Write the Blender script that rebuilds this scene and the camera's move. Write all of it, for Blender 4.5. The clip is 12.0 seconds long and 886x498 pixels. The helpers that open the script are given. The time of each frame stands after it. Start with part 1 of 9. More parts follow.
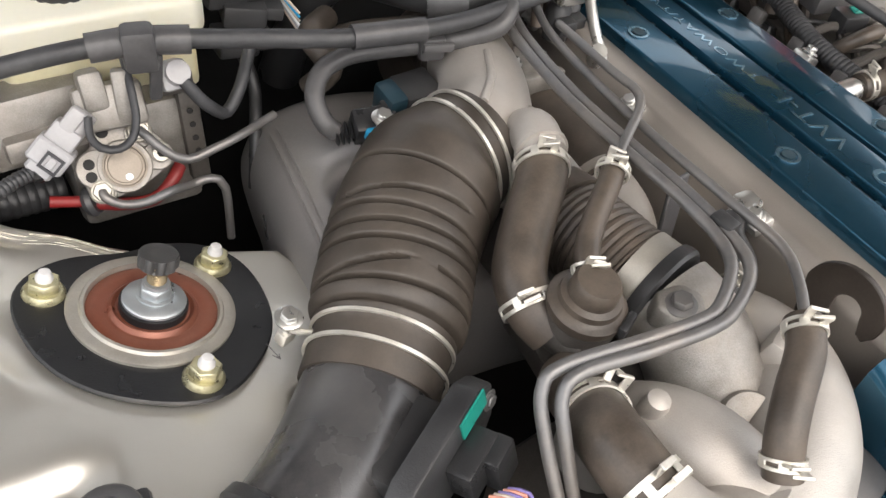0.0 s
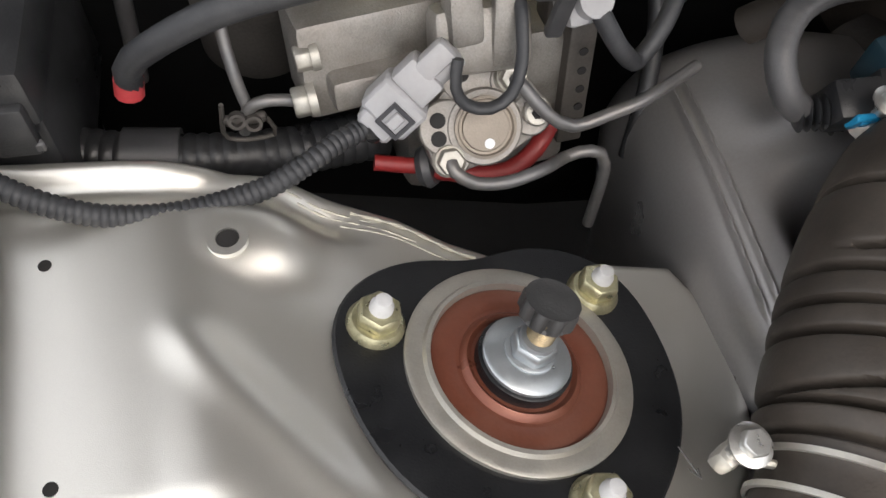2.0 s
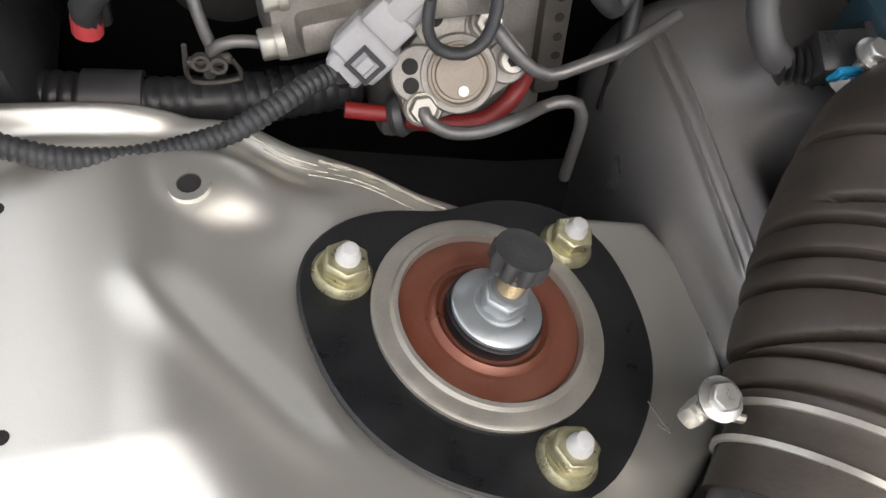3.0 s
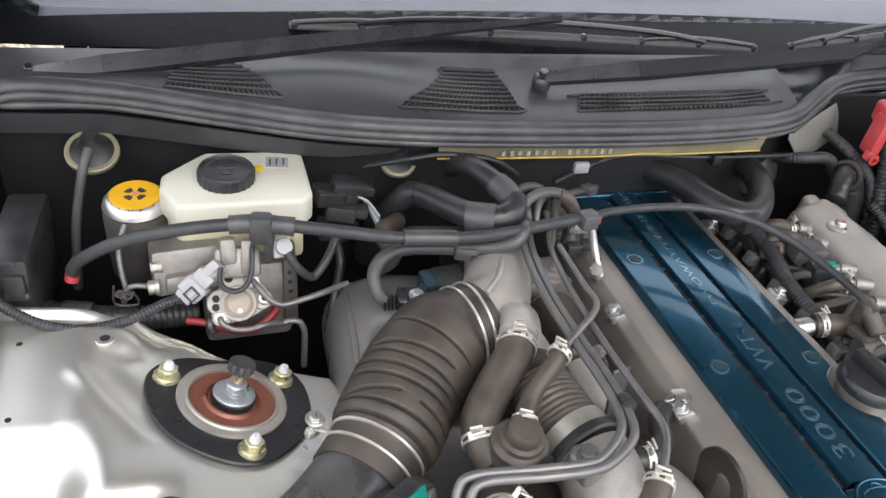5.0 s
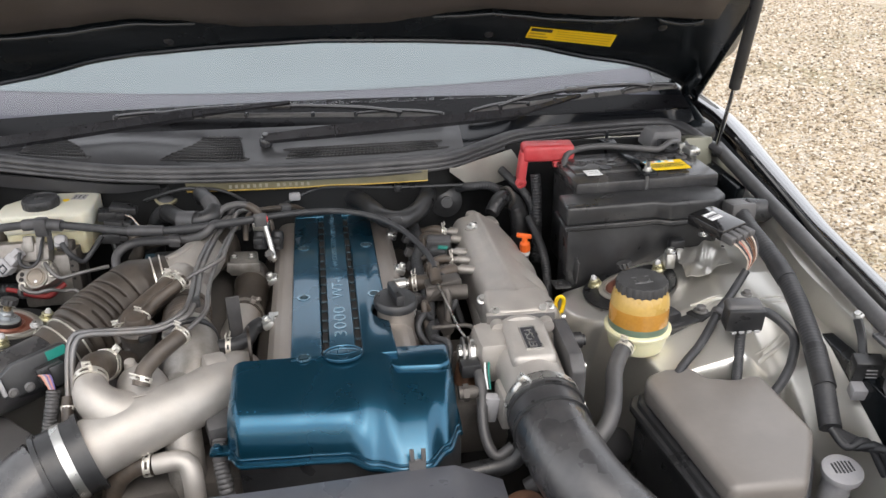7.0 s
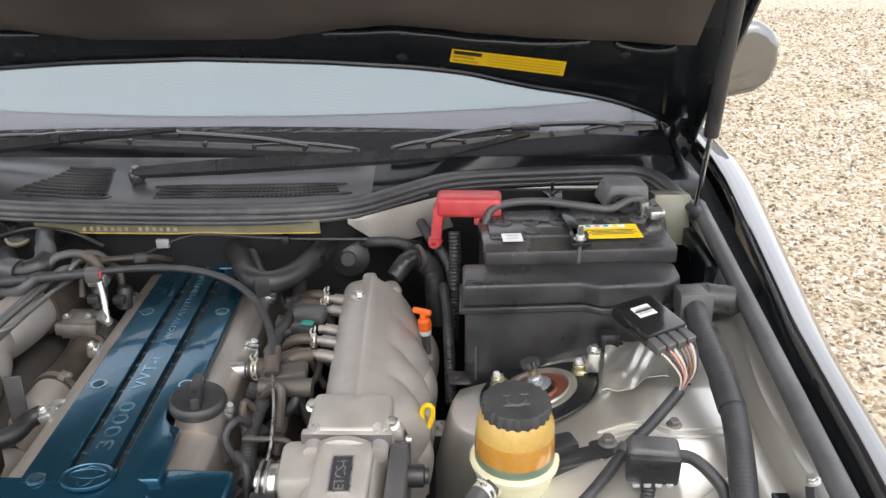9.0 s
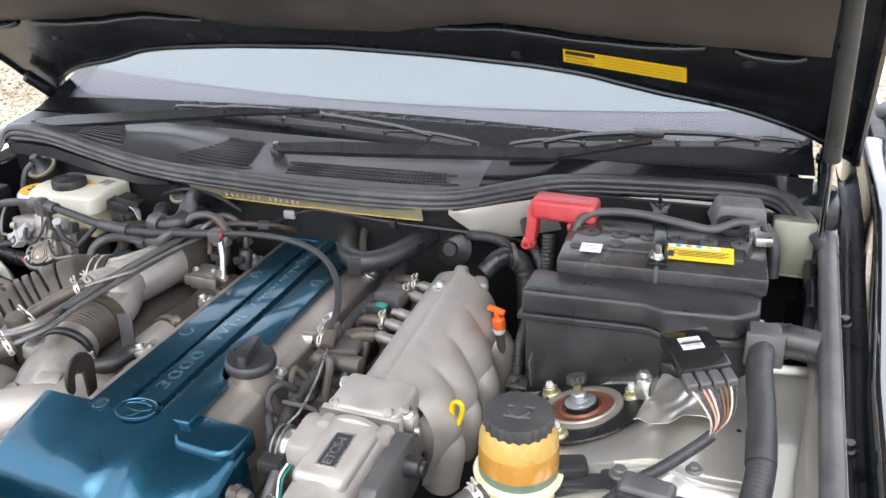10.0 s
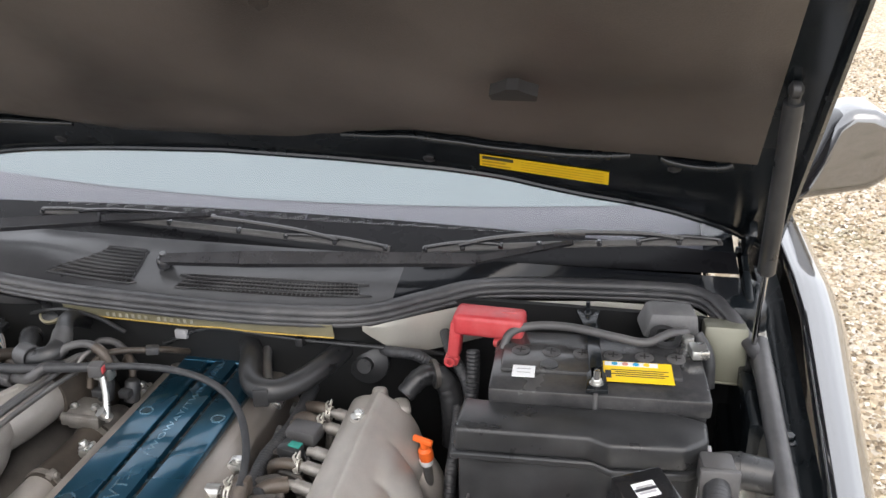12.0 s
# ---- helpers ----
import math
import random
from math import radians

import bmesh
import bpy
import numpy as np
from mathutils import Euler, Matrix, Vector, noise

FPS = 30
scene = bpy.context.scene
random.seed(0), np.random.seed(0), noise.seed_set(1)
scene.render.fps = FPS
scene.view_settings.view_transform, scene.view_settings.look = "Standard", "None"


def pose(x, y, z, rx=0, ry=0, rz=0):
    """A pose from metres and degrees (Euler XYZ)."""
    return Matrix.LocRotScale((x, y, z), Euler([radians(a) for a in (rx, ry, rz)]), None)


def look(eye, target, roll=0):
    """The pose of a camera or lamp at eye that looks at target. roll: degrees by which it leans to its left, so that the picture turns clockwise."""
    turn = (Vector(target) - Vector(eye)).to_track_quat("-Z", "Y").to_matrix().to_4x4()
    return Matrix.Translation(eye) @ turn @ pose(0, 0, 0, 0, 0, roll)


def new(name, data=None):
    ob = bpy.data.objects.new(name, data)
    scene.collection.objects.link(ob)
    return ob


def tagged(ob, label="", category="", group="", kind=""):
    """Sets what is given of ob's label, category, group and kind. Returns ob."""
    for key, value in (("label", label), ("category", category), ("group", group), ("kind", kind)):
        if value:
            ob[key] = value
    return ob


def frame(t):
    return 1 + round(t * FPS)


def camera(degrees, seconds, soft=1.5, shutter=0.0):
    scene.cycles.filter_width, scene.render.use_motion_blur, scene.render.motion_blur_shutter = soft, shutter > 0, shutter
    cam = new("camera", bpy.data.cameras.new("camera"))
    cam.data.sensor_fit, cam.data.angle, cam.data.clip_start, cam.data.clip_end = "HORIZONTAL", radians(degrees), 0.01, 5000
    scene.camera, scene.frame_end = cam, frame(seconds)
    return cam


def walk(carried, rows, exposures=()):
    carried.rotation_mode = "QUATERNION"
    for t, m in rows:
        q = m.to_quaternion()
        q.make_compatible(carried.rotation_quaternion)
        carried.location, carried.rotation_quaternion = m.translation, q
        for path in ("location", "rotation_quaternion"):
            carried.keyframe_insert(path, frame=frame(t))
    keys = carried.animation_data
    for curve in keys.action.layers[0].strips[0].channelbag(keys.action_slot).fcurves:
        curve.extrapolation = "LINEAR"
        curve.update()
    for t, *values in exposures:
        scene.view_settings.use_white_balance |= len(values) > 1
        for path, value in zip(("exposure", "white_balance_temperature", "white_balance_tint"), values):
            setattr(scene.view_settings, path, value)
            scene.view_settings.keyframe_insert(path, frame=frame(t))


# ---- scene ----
cam = camera(56.3, 12.0)
PATH = [
    (0, (-0.564, -0.389, 1.352), (0.193, 0.77, -0.091), 8.9),
    (0.5, (-0.551, -0.329, 1.344), (0.107, 0.92, -0.072), 8.0),
    (1, (-0.575, -0.267, 1.329), (-0.11, 1.021, -0.128), 3.6),
    (1.5, (-0.608, -0.213, 1.304), (-0.294, 1.02, -0.24), 1.2),
    (2, (-0.619, -0.147, 1.242), (-0.325, 0.9, -0.437), 4.1),
    (2.5, (-0.617, -0.145, 1.223), (-0.321, 0.816, -0.506), 5.8),
    (2.7, (-0.615, -0.144, 1.224), (-0.309, 0.794, -0.516), 6.7),
    (4.5, (-0.609, -0.397, 1.412), (-0.161, 1.051, 0.108), 7.1),
    (5, (-0.533, -0.611, 1.519), (-0.03, 0.947, 0.37), 7.4),
    (5.5, (-0.341, -0.872, 1.54), (-0.089, 0.8, 0.471), 2.3),
    (6, (-0.249, -1.053, 1.584), (0.05, 0.667, 0.609), 0.8),
    (6.5, (-0.148, -1.187, 1.617), (0.168, 0.55, 0.677), 0.9),
    (7, (0.063, -1.271, 1.592), (0.256, 0.526, 0.735), -0.6),
    (7.5, (0.209, -1.287, 1.612), (0.332, 0.514, 0.751), -1.2),
    (7.7, (0.234, -1.279, 1.616), (0.37, 0.522, 0.757), -0.7),
    (9.3, (0.54, -0.917, 1.543), (0.317, 0.886, 0.707), -0.5),
    (9.5, (0.619, -0.914, 1.548), (0.182, 0.847, 0.707), -0.8),
    (10, (0.712, -0.902, 1.562), (0.033, 0.773, 0.705), -2.3),
    (10.5, (0.722, -0.91, 1.595), (-0.113, 0.695, 0.742), -3.2),
    (11, (0.729, -0.894, 1.578), (-0.138, 0.69, 0.719), -3.3),
    (11.5, (0.659, -0.828, 1.616), (-0.095, 0.813, 0.758), -1.5),
    (12, (0.622, -0.775, 1.633), (0.202, 1.015, 0.844), -1.3),
]
EXPOSURES = [(0, 1.15, 6500, 10), (0.5, 1.15, 6500, 10), (1, 1.42, 6360, 10), (1.5, 0.84, 6300, 10), (2, 0.7, 6320, 10), (2.5, 0.58, 6320, 10), (4.5, 1.44, 6130, 10), (5, 1.12, 6050, 10), (5.5, 1.08, 6060, 10), (6, 1.2, 6300, 10), (6.5, 1.42, 6300, 10), (7, 0.76, 6250, 10), (7.5, 0.72, 6280, 10), (9.5, 1.13, 6090, 10), (10, 1.28, 5980, 10), (10.5, 1.06, 6010, 10), (11, 0.8, 6010, 10), (11.5, 0.83, 6080, 10), (12, 1.02, 6180, 10)]
walk(cam, [(t, look(eye, target, roll)) for t, eye, target, roll in PATH], EXPOSURES)

# ---- world and light ----
SUN_DIR = Vector((0.10, -0.55, 0.83)).normalized()
wd = bpy.data.worlds.new("sky")
scene.world = wd
wd.use_nodes = True
sky = wd.node_tree.nodes.new("ShaderNodeTexSky")
sky.sky_type = "NISHITA"
sky.sun_disc = False
sky.sun_elevation = math.asin(SUN_DIR.z)
sky.sun_rotation = math.atan2(SUN_DIR.x, SUN_DIR.y)
sky.air_density, sky.dust_density, sky.ozone_density = 1.0, 6.0, 1.0
bg = wd.node_tree.nodes["Background"]
# a thin, even overcast over the clear sky
haze = wd.node_tree.nodes.new("ShaderNodeMix")
haze.data_type = "RGBA"
haze.inputs["Factor"].default_value = 0.65
haze.inputs["B"].default_value = (9.5, 9.2, 8.9, 1)
wd.node_tree.links.new(sky.outputs[0], haze.inputs["A"])
wd.node_tree.links.new(haze.outputs["Result"], bg.inputs[0])
bg.inputs[1].default_value = 0.155
sun = new("sun", bpy.data.lights.new("sun", "SUN"))
sun.data.energy, sun.data.angle, sun.data.color = 0.42, radians(55), (1.0, 0.94, 0.85)
sun.matrix_world = look(SUN_DIR * 10, (0, 0, 0))


# ---- materials ----
def mat(name, col, rough=0.5, metal=0.0, var=0.15, scale=25.0, fine=350.0, bump=0.15, coat=0.0, dust=0.0,
        dustcol=(0.32, 0.27, 0.22), spec=0.5, trans=0.0, sss=0.0, rvar=0.12, coat_ior=1.5):
    m = bpy.data.materials.new(name)
    m.use_nodes = True
    nt, L = m.node_tree, m.node_tree.links
    b = nt.nodes["Principled BSDF"]
    tc = nt.nodes.new("ShaderNodeTexCoord")
    big, small = nt.nodes.new("ShaderNodeTexNoise"), nt.nodes.new("ShaderNodeTexNoise")
    for n, s, d in ((big, scale, 5), (small, fine, 3)):
        n.inputs["Scale"].default_value, n.inputs["Detail"].default_value = s, d
        L.new(tc.outputs["Object"], n.inputs["Vector"])
    both = nt.nodes.new("ShaderNodeMath")
    both.operation = "MULTIPLY_ADD"
    both.inputs[1].default_value = 0.45
    L.new(small.outputs["Fac"], both.inputs[0])
    L.new(big.outputs["Fac"], both.inputs[2])
    ramp = nt.nodes.new("ShaderNodeMapRange")
    ramp.inputs["From Min"].default_value, ramp.inputs["From Max"].default_value = 0.45, 1.0
    ramp.inputs["To Min"].default_value, ramp.inputs["To Max"].default_value = 1 - var, 1 + var
    L.new(both.outputs[0], ramp.inputs["Value"])
    mul = nt.nodes.new("ShaderNodeMix")
    mul.data_type, mul.blend_type = "RGBA", "MULTIPLY"
    mul.inputs["Factor"].default_value = 1.0
    mul.inputs["A"].default_value = (*col, 1)
    L.new(ramp.outputs[0], mul.inputs["B"])
    out = mul.outputs["Result"]
    if dust:
        dn = nt.nodes.new("ShaderNodeTexNoise")
        dn.inputs["Scale"].default_value, dn.inputs["Detail"].default_value = scale * 0.45, 8
        dn.inputs["Roughness"].default_value = 0.7
        L.new(tc.outputs["Object"], dn.inputs["Vector"])
        dr = nt.nodes.new("ShaderNodeMapRange")
        dr.inputs["From Min"].default_value, dr.inputs["From Max"].default_value = 0.42, 0.75
        dr.inputs["To Max"].default_value = dust
        L.new(dn.outputs["Fac"], dr.inputs["Value"])
        dm = nt.nodes.new("ShaderNodeMix")
        dm.data_type = "RGBA"
        dm.inputs["B"].default_value = (*dustcol, 1)
        L.new(dr.outputs[0], dm.inputs["Factor"])
        L.new(out, dm.inputs["A"])
        out = dm.outputs["Result"]
    L.new(out, b.inputs["Base Color"])
    rr = nt.nodes.new("ShaderNodeMapRange")
    rr.inputs["From Min"].default_value, rr.inputs["From Max"].default_value = 0.3, 0.7
    rr.inputs["To Min"].default_value, rr.inputs["To Max"].default_value = max(rough - rvar, 0.02), min(rough + rvar, 1)
    L.new(big.outputs["Fac"], rr.inputs["Value"])
    L.new(rr.outputs[0], b.inputs["Roughness"])
    b.inputs["Metallic"].default_value = metal
    b.inputs["Specular IOR Level"].default_value = spec
    b.inputs["Coat Weight"].default_value = coat
    b.inputs["Coat Roughness"].default_value = 0.06
    b.inputs["Coat IOR"].default_value = coat_ior
    b.inputs["Transmission Weight"].default_value = trans
    if sss:
        b.inputs["Subsurface Weight"].default_value = sss
        b.inputs["Subsurface Radius"].default_value = (0.012, 0.01, 0.007)
    if bump:
        bp = nt.nodes.new("ShaderNodeBump")
        bp.inputs["Strength"].default_value, bp.inputs["Distance"].default_value = bump, 0.0006
        L.new(small.outputs["Fac"], bp.inputs["Height"])
        L.new(bp.outputs[0], b.inputs["Normal"])
    return m


M_SILVER = mat("silver_paint", (0.70, 0.685, 0.637), 0.34, 0.82, var=0.06, scale=9, fine=2200, bump=0.14, coat=0.50, rvar=0.04, dust=0.12, dustcol=(0.42, 0.37, 0.28))
M_CAST = mat("cast_aluminium", (0.425, 0.403, 0.375), 0.50, 0.5, var=0.16, scale=30, fine=1100, bump=0.5, dust=0.4, dustcol=(0.36, 0.315, 0.265))
M_COVER = mat("painted_valve_cover", (0.34, 0.312, 0.285), 0.42, 0.6, var=0.08, scale=20, fine=900, bump=0.1, dust=0.3)
M_SHIELD = mat("heat_shield", (0.33, 0.32, 0.315), 0.36, 0.65, var=0.10, scale=12, fine=500, bump=0.08, dust=0.25, dustcol=(0.34, 0.30, 0.26))
M_TEAL = mat("teal_paint", (0.012, 0.080, 0.138), 0.28, 0.80, var=0.10, scale=10, fine=2400, bump=0.03, coat=0.55, dust=0.08, dustcol=(0.20, 0.20, 0.19), rvar=0.05)
M_TEALB = mat("pale_teal_relief", (0.13, 0.24, 0.31), 0.22, 0.75, var=0.1, scale=30, fine=900, bump=0.0, coat=0.6)
M_STEEL = mat("zinc_steel", (0.62, 0.62, 0.60), 0.32, 0.9, var=0.12, scale=60, fine=900, bump=0.1)
M_GOLD = mat("yellow_zinc", (0.50, 0.47, 0.30), 0.34, 0.8, var=0.3, scale=120, fine=700, bump=0.1, dust=0.35, dustcol=(0.42, 0.40, 0.32))
M_BRASS = mat("dull_brass", (0.26, 0.21, 0.13), 0.36, 0.8, var=0.3, scale=120, fine=900, bump=0.15)
M_ZINC = mat("dull_zinc", (0.42, 0.45, 0.47), 0.36, 0.75, var=0.08, scale=80, fine=900, bump=0.08, dust=0.2, dustcol=(0.5, 0.5, 0.48))
M_RING = mat("worn_bare_steel", (0.42, 0.405, 0.365), 0.42, 0.65, var=0.15, scale=70, fine=900, bump=0.2, dust=0.5, dustcol=(0.36, 0.32, 0.26))
M_CASTD = mat("grimy_aluminium", (0.30, 0.285, 0.265), 0.48, 0.6, var=0.32, scale=55, fine=900, bump=0.55, dust=0.6, dustcol=(0.20, 0.172, 0.145))
M_CAPTAN = mat("tarnished_cap", (0.27, 0.235, 0.195), 0.5, 0.4, var=0.2, scale=60, fine=900, bump=0.3, dust=0.3, dustcol=(0.16, 0.13, 0.10))
M_BAND = mat("clamp_band", (0.72, 0.70, 0.64), 0.38, 0.7, var=0.12, scale=60, dust=0.25)
M_LINE = mat("steel_line", (0.155, 0.155, 0.157), 0.42, 0.55, var=0.15, scale=40, dust=0.4)
M_HOSE = mat("dusty_rubber", (0.052, 0.042, 0.034), 0.46, 0, var=0.3, scale=28, fine=600, bump=0.25, dust=0.6, dustcol=(0.175, 0.138, 0.105))
M_BELLOWS = mat("dusty_bellows_rubber", (0.040, 0.033, 0.027), 0.52, 0, var=0.2, scale=22, fine=600, bump=0.2, dust=0.6, dustcol=(0.125, 0.103, 0.083))
M_BLACK = mat("black_plastic", (0.020, 0.0205, 0.022), 0.36, 0, var=0.25, scale=30, fine=800, bump=0.25, dust=0.35, dustcol=(0.080, 0.081, 0.083))
M_GREYP = mat("grey_plastic", (0.062, 0.061, 0.063), 0.42, 0, var=0.2, scale=25, fine=900, bump=0.25, dust=0.4, dustcol=(0.15, 0.145, 0.14))
M_LOOM = mat("loom_tape", (0.026, 0.027, 0.03), 0.5, 0, var=0.2, scale=60, fine=500, bump=0.3, dust=0.35, dustcol=(0.1, 0.1, 0.1))
M_RUBBER = mat("seal_rubber", (0.042, 0.042, 0.045), 0.42, 0, var=0.15, scale=18, fine=500, bump=0.15, dust=0.6, dustcol=(0.15, 0.148, 0.15))
M_BODY = mat("black_body_paint", (0.006, 0.007, 0.009), 0.12, 0, var=0.1, scale=6, bump=0.0, coat=1.0, rvar=0.04)
M_WING = mat("polished_black_paint", (0.014, 0.014, 0.016), 0.10, 0, var=0.05, scale=6, fine=1500, bump=0.0, coat=1.0, rvar=0.04, spec=0.9, coat_ior=2.3)
M_OLIVE = mat("olive_grey_paint", (0.20, 0.20, 0.155), 0.40, 0.35, var=0.15, scale=14, fine=900, bump=0.1, dust=0.4, dustcol=(0.16, 0.15, 0.12))
M_SILVERD = mat("dusty_silver_paint", (0.40, 0.39, 0.35), 0.42, 0.55, var=0.1, scale=14, fine=900, bump=0.1, dust=0.4, dustcol=(0.25, 0.23, 0.18))
M_PIPE = mat("satin_black_pipe", (0.032, 0.032, 0.034), 0.30, 0, var=0.2, scale=20, fine=900, bump=0.15, dust=0.6, dustcol=(0.135, 0.131, 0.129), spec=0.8)
M_LID = mat("grey_lid_plastic", (0.075, 0.073, 0.073), 0.42, 0, var=0.15, scale=12, fine=800, bump=0.2, dust=0.5, dustcol=(0.14, 0.135, 0.13))
M_FRAME = mat("black_underside_paint", (0.006, 0.008, 0.010), 0.22, 0, var=0.15, scale=8, fine=300, bump=0.05, dust=0.08, dustcol=(0.03, 0.03, 0.03))
M_PAD = mat("hood_felt", (0.056, 0.047, 0.042), 0.52, 0, var=0.42, scale=4, fine=500, bump=0.6, dust=0.5, dustcol=(0.10, 0.085, 0.075), rvar=0.3)
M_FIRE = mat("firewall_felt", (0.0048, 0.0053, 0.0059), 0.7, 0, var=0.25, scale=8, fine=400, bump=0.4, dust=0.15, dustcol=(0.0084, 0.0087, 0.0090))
M_COPPER = mat("copper_brown_bush", (0.19, 0.062, 0.037), 0.36, 0.35, var=0.15, scale=40, fine=500, bump=0.15, dust=0.25, dustcol=(0.25, 0.17, 0.13))
M_PLATE = mat("black_coated_plate", (0.008, 0.0085, 0.010), 0.36, 0.0, var=0.25, scale=50, fine=900, bump=0.4, dust=0.07, dustcol=(0.1, 0.1, 0.09))
M_WHITE = mat("milky_reservoir", (0.63, 0.62, 0.53), 0.42, 0, var=0.04, scale=9, fine=300, bump=0.05, sss=0.35, dust=0.22, dustcol=(0.62, 0.56, 0.34))
M_CAPGREY = mat("dusty_cap", (0.035, 0.035, 0.036), 0.5, 0, var=0.25, scale=40, fine=700, bump=0.3, dust=0.4, dustcol=(0.11, 0.108, 0.105))
M_AMBER2 = mat("clear_yellow_plastic", (0.47, 0.31, 0.085), 0.3, 0, var=0.2, scale=18, fine=200, bump=0.02, sss=0.2, coat=0.4)
M_AMBER = mat("amber_fluid", (0.47, 0.235, 0.042), 0.25, 0, var=0.22, scale=14, fine=200, bump=0.02, sss=0.2, coat=0.5)
M_GREENB = mat("green_stained_plastic", (0.10, 0.15, 0.11), 0.35, 0, var=0.2, scale=25, coat=0.2, dust=0.3, dustcol=(0.35, 0.34, 0.2))
M_CREAM = mat("cream_plastic", (0.72, 0.69, 0.46), 0.4, 0, var=0.06, scale=14, sss=0.3, bump=0.05)
M_YELLOW = mat("yellow_print", (0.85, 0.58, 0.01), 0.4, 0, var=0.05, bump=0.02)
M_ORANGE = mat("orange_plastic", (0.80, 0.14, 0.02), 0.4, 0, var=0.08, scale=40)
M_RED = mat("red_plastic", (0.46, 0.040, 0.048), 0.42, 0, var=0.12, scale=30, dust=0.4, dustcol=(0.5, 0.2, 0.18))
M_DRED = mat("dull_red_rubber", (0.22, 0.016, 0.016), 0.5, 0, var=0.2, scale=50, dust=0.3, dustcol=(0.15, 0.06, 0.05))
M_BLUE = mat("blue_plastic", (0.02, 0.30, 0.55), 0.4, 0, var=0.1)
# lid plastic, greyer than the case: sky reflections partly put into its dusty colour
M_BATT = mat("battery_plastic", (0.034, 0.034, 0.036), 0.20, 0, var=0.25, scale=18, fine=600, bump=0.12, dust=0.6, dustcol=(0.115, 0.112, 0.108), rvar=0.1)
M_GLOSSP = mat("glossy_module_plastic", (0.014, 0.014, 0.015), 0.16, 0, var=0.2, scale=30, bump=0.04, coat=0.6, dust=0.1, dustcol=(0.06, 0.06, 0.06))
M_FLUID = mat("milky_tank_with_fluid", (0.60, 0.56, 0.38), 0.42, 0, var=0.08, scale=9, fine=300, bump=0.05, sss=0.3, dust=0.2, dustcol=(0.45, 0.40, 0.24))
M_AMBERY = mat("orange_yellow_print", (0.72, 0.40, 0.012), 0.4, 0, var=0.12, scale=40, bump=0.02, dust=0.1, dustcol=(0.4, 0.25, 0.08))
M_HOOK = mat("oiled_dark_steel", (0.026, 0.020, 0.016), 0.40, 0.2, var=0.3, scale=30, fine=400, bump=0.2, dust=0.15, dustcol=(0.10, 0.085, 0.07))
M_NAVY = mat("dark_blue_plastic", (0.012, 0.032, 0.045), 0.4, 0, var=0.15)
M_GREEN = mat("green_tape", (0.01, 0.20, 0.16), 0.45, 0, var=0.1)
M_LGREY = mat("light_grey_plastic", (0.34, 0.34, 0.352), 0.45, 0, var=0.1, scale=40, dust=0.2)
M_PAPER = mat("white_label", (0.75, 0.76, 0.77), 0.5, 0, var=0.05, bump=0.02)
M_STUDW = mat("white_stud_paint", (0.52, 0.52, 0.52), 0.5, 0, var=0.15, scale=90, bump=0.1)
M_FAINT = mat("faint_label_print", (0.50, 0.33, 0.02), 0.5, 0, var=0.1, bump=0)
M_INK = mat("dark_print", (0.03, 0.03, 0.035), 0.5, 0, var=0.05, bump=0)
M_FADE = mat("stamped_marks", (0.36, 0.34, 0.27), 0.5, 0.3, var=0.2, bump=0)
M_VIN = mat("olive_primer", (0.24, 0.22, 0.145), 0.45, 0.2, var=0.2, scale=30, fine=400, dust=0.4, dustcol=(0.20, 0.17, 0.10))
M_GOLDLINE = mat("yellow_sealer", (0.45, 0.30, 0.06), 0.5, 0, var=0.3, scale=60)
M_BORDERG = mat("glossy_black_cowl", (0.008, 0.009, 0.011), 0.16, 0, var=0.2, scale=8, fine=900, bump=0.0, coat=0.0, dust=0.1, dustcol=(0.03, 0.03, 0.032), spec=0.3)
M_SEALER = mat("seam_sealer", (0.46, 0.44, 0.37), 0.45, 0.2, var=0.12, scale=50, bump=0.2)
M_PINK = mat("pink_wire", (0.55, 0.24, 0.18), 0.5, 0, var=0.1)
M_WIREW = mat("pale_wire", (0.5, 0.42, 0.36), 0.5, 0, var=0.2)
M_BLWIRE = mat("violet_wire", (0.16, 0.13, 0.34), 0.5, 0, var=0.1)
M_RUST = mat("rusty_iron", (0.17, 0.085, 0.05), 0.75, 0.2, var=0.35, scale=40, bump=0.5)
# near-black: painted shade inside holes, vents and grooves; also undertray and cabin floor
M_DARKHOLE = mat("hole_shade_and_grime", (0.012, 0.011, 0.011), 0.8, 0, var=0.3, scale=12, bump=0.3, dust=0.3, dustcol=(0.03, 0.027, 0.024))
M_ENGINE = mat("grimy_metal", (0.10, 0.092, 0.085), 0.55, 0.5, var=0.3, scale=35, fine=500, bump=0.4, dust=0.4, dustcol=(0.13, 0.11, 0.09))
M_COWL = mat("cowl_plastic", (0.040, 0.040, 0.043), 0.34, 0, var=0.2, scale=5, fine=700, bump=0.08, dust=0.7, dustcol=(0.095, 0.094, 0.094), rvar=0.08, spec=0.45)
M_COWLD = mat("vent_plastic", (0.024, 0.024, 0.026), 0.4, 0, var=0.2, scale=20, bump=0.2, dust=0.6, dustcol=(0.11, 0.11, 0.11))
M_WIPER = mat("wiper_black", (0.022, 0.022, 0.025), 0.22, 0, var=0.2, scale=30, bump=0.08, dust=0.08, dustcol=(0.06, 0.06, 0.062), spec=0.8, rvar=0.03)
M_BLADE = mat("dusty_blade_rubber", (0.085, 0.082, 0.08), 0.5, 0, var=0.25, scale=40, bump=0.2, dust=0.5, dustcol=(0.16, 0.155, 0.15))
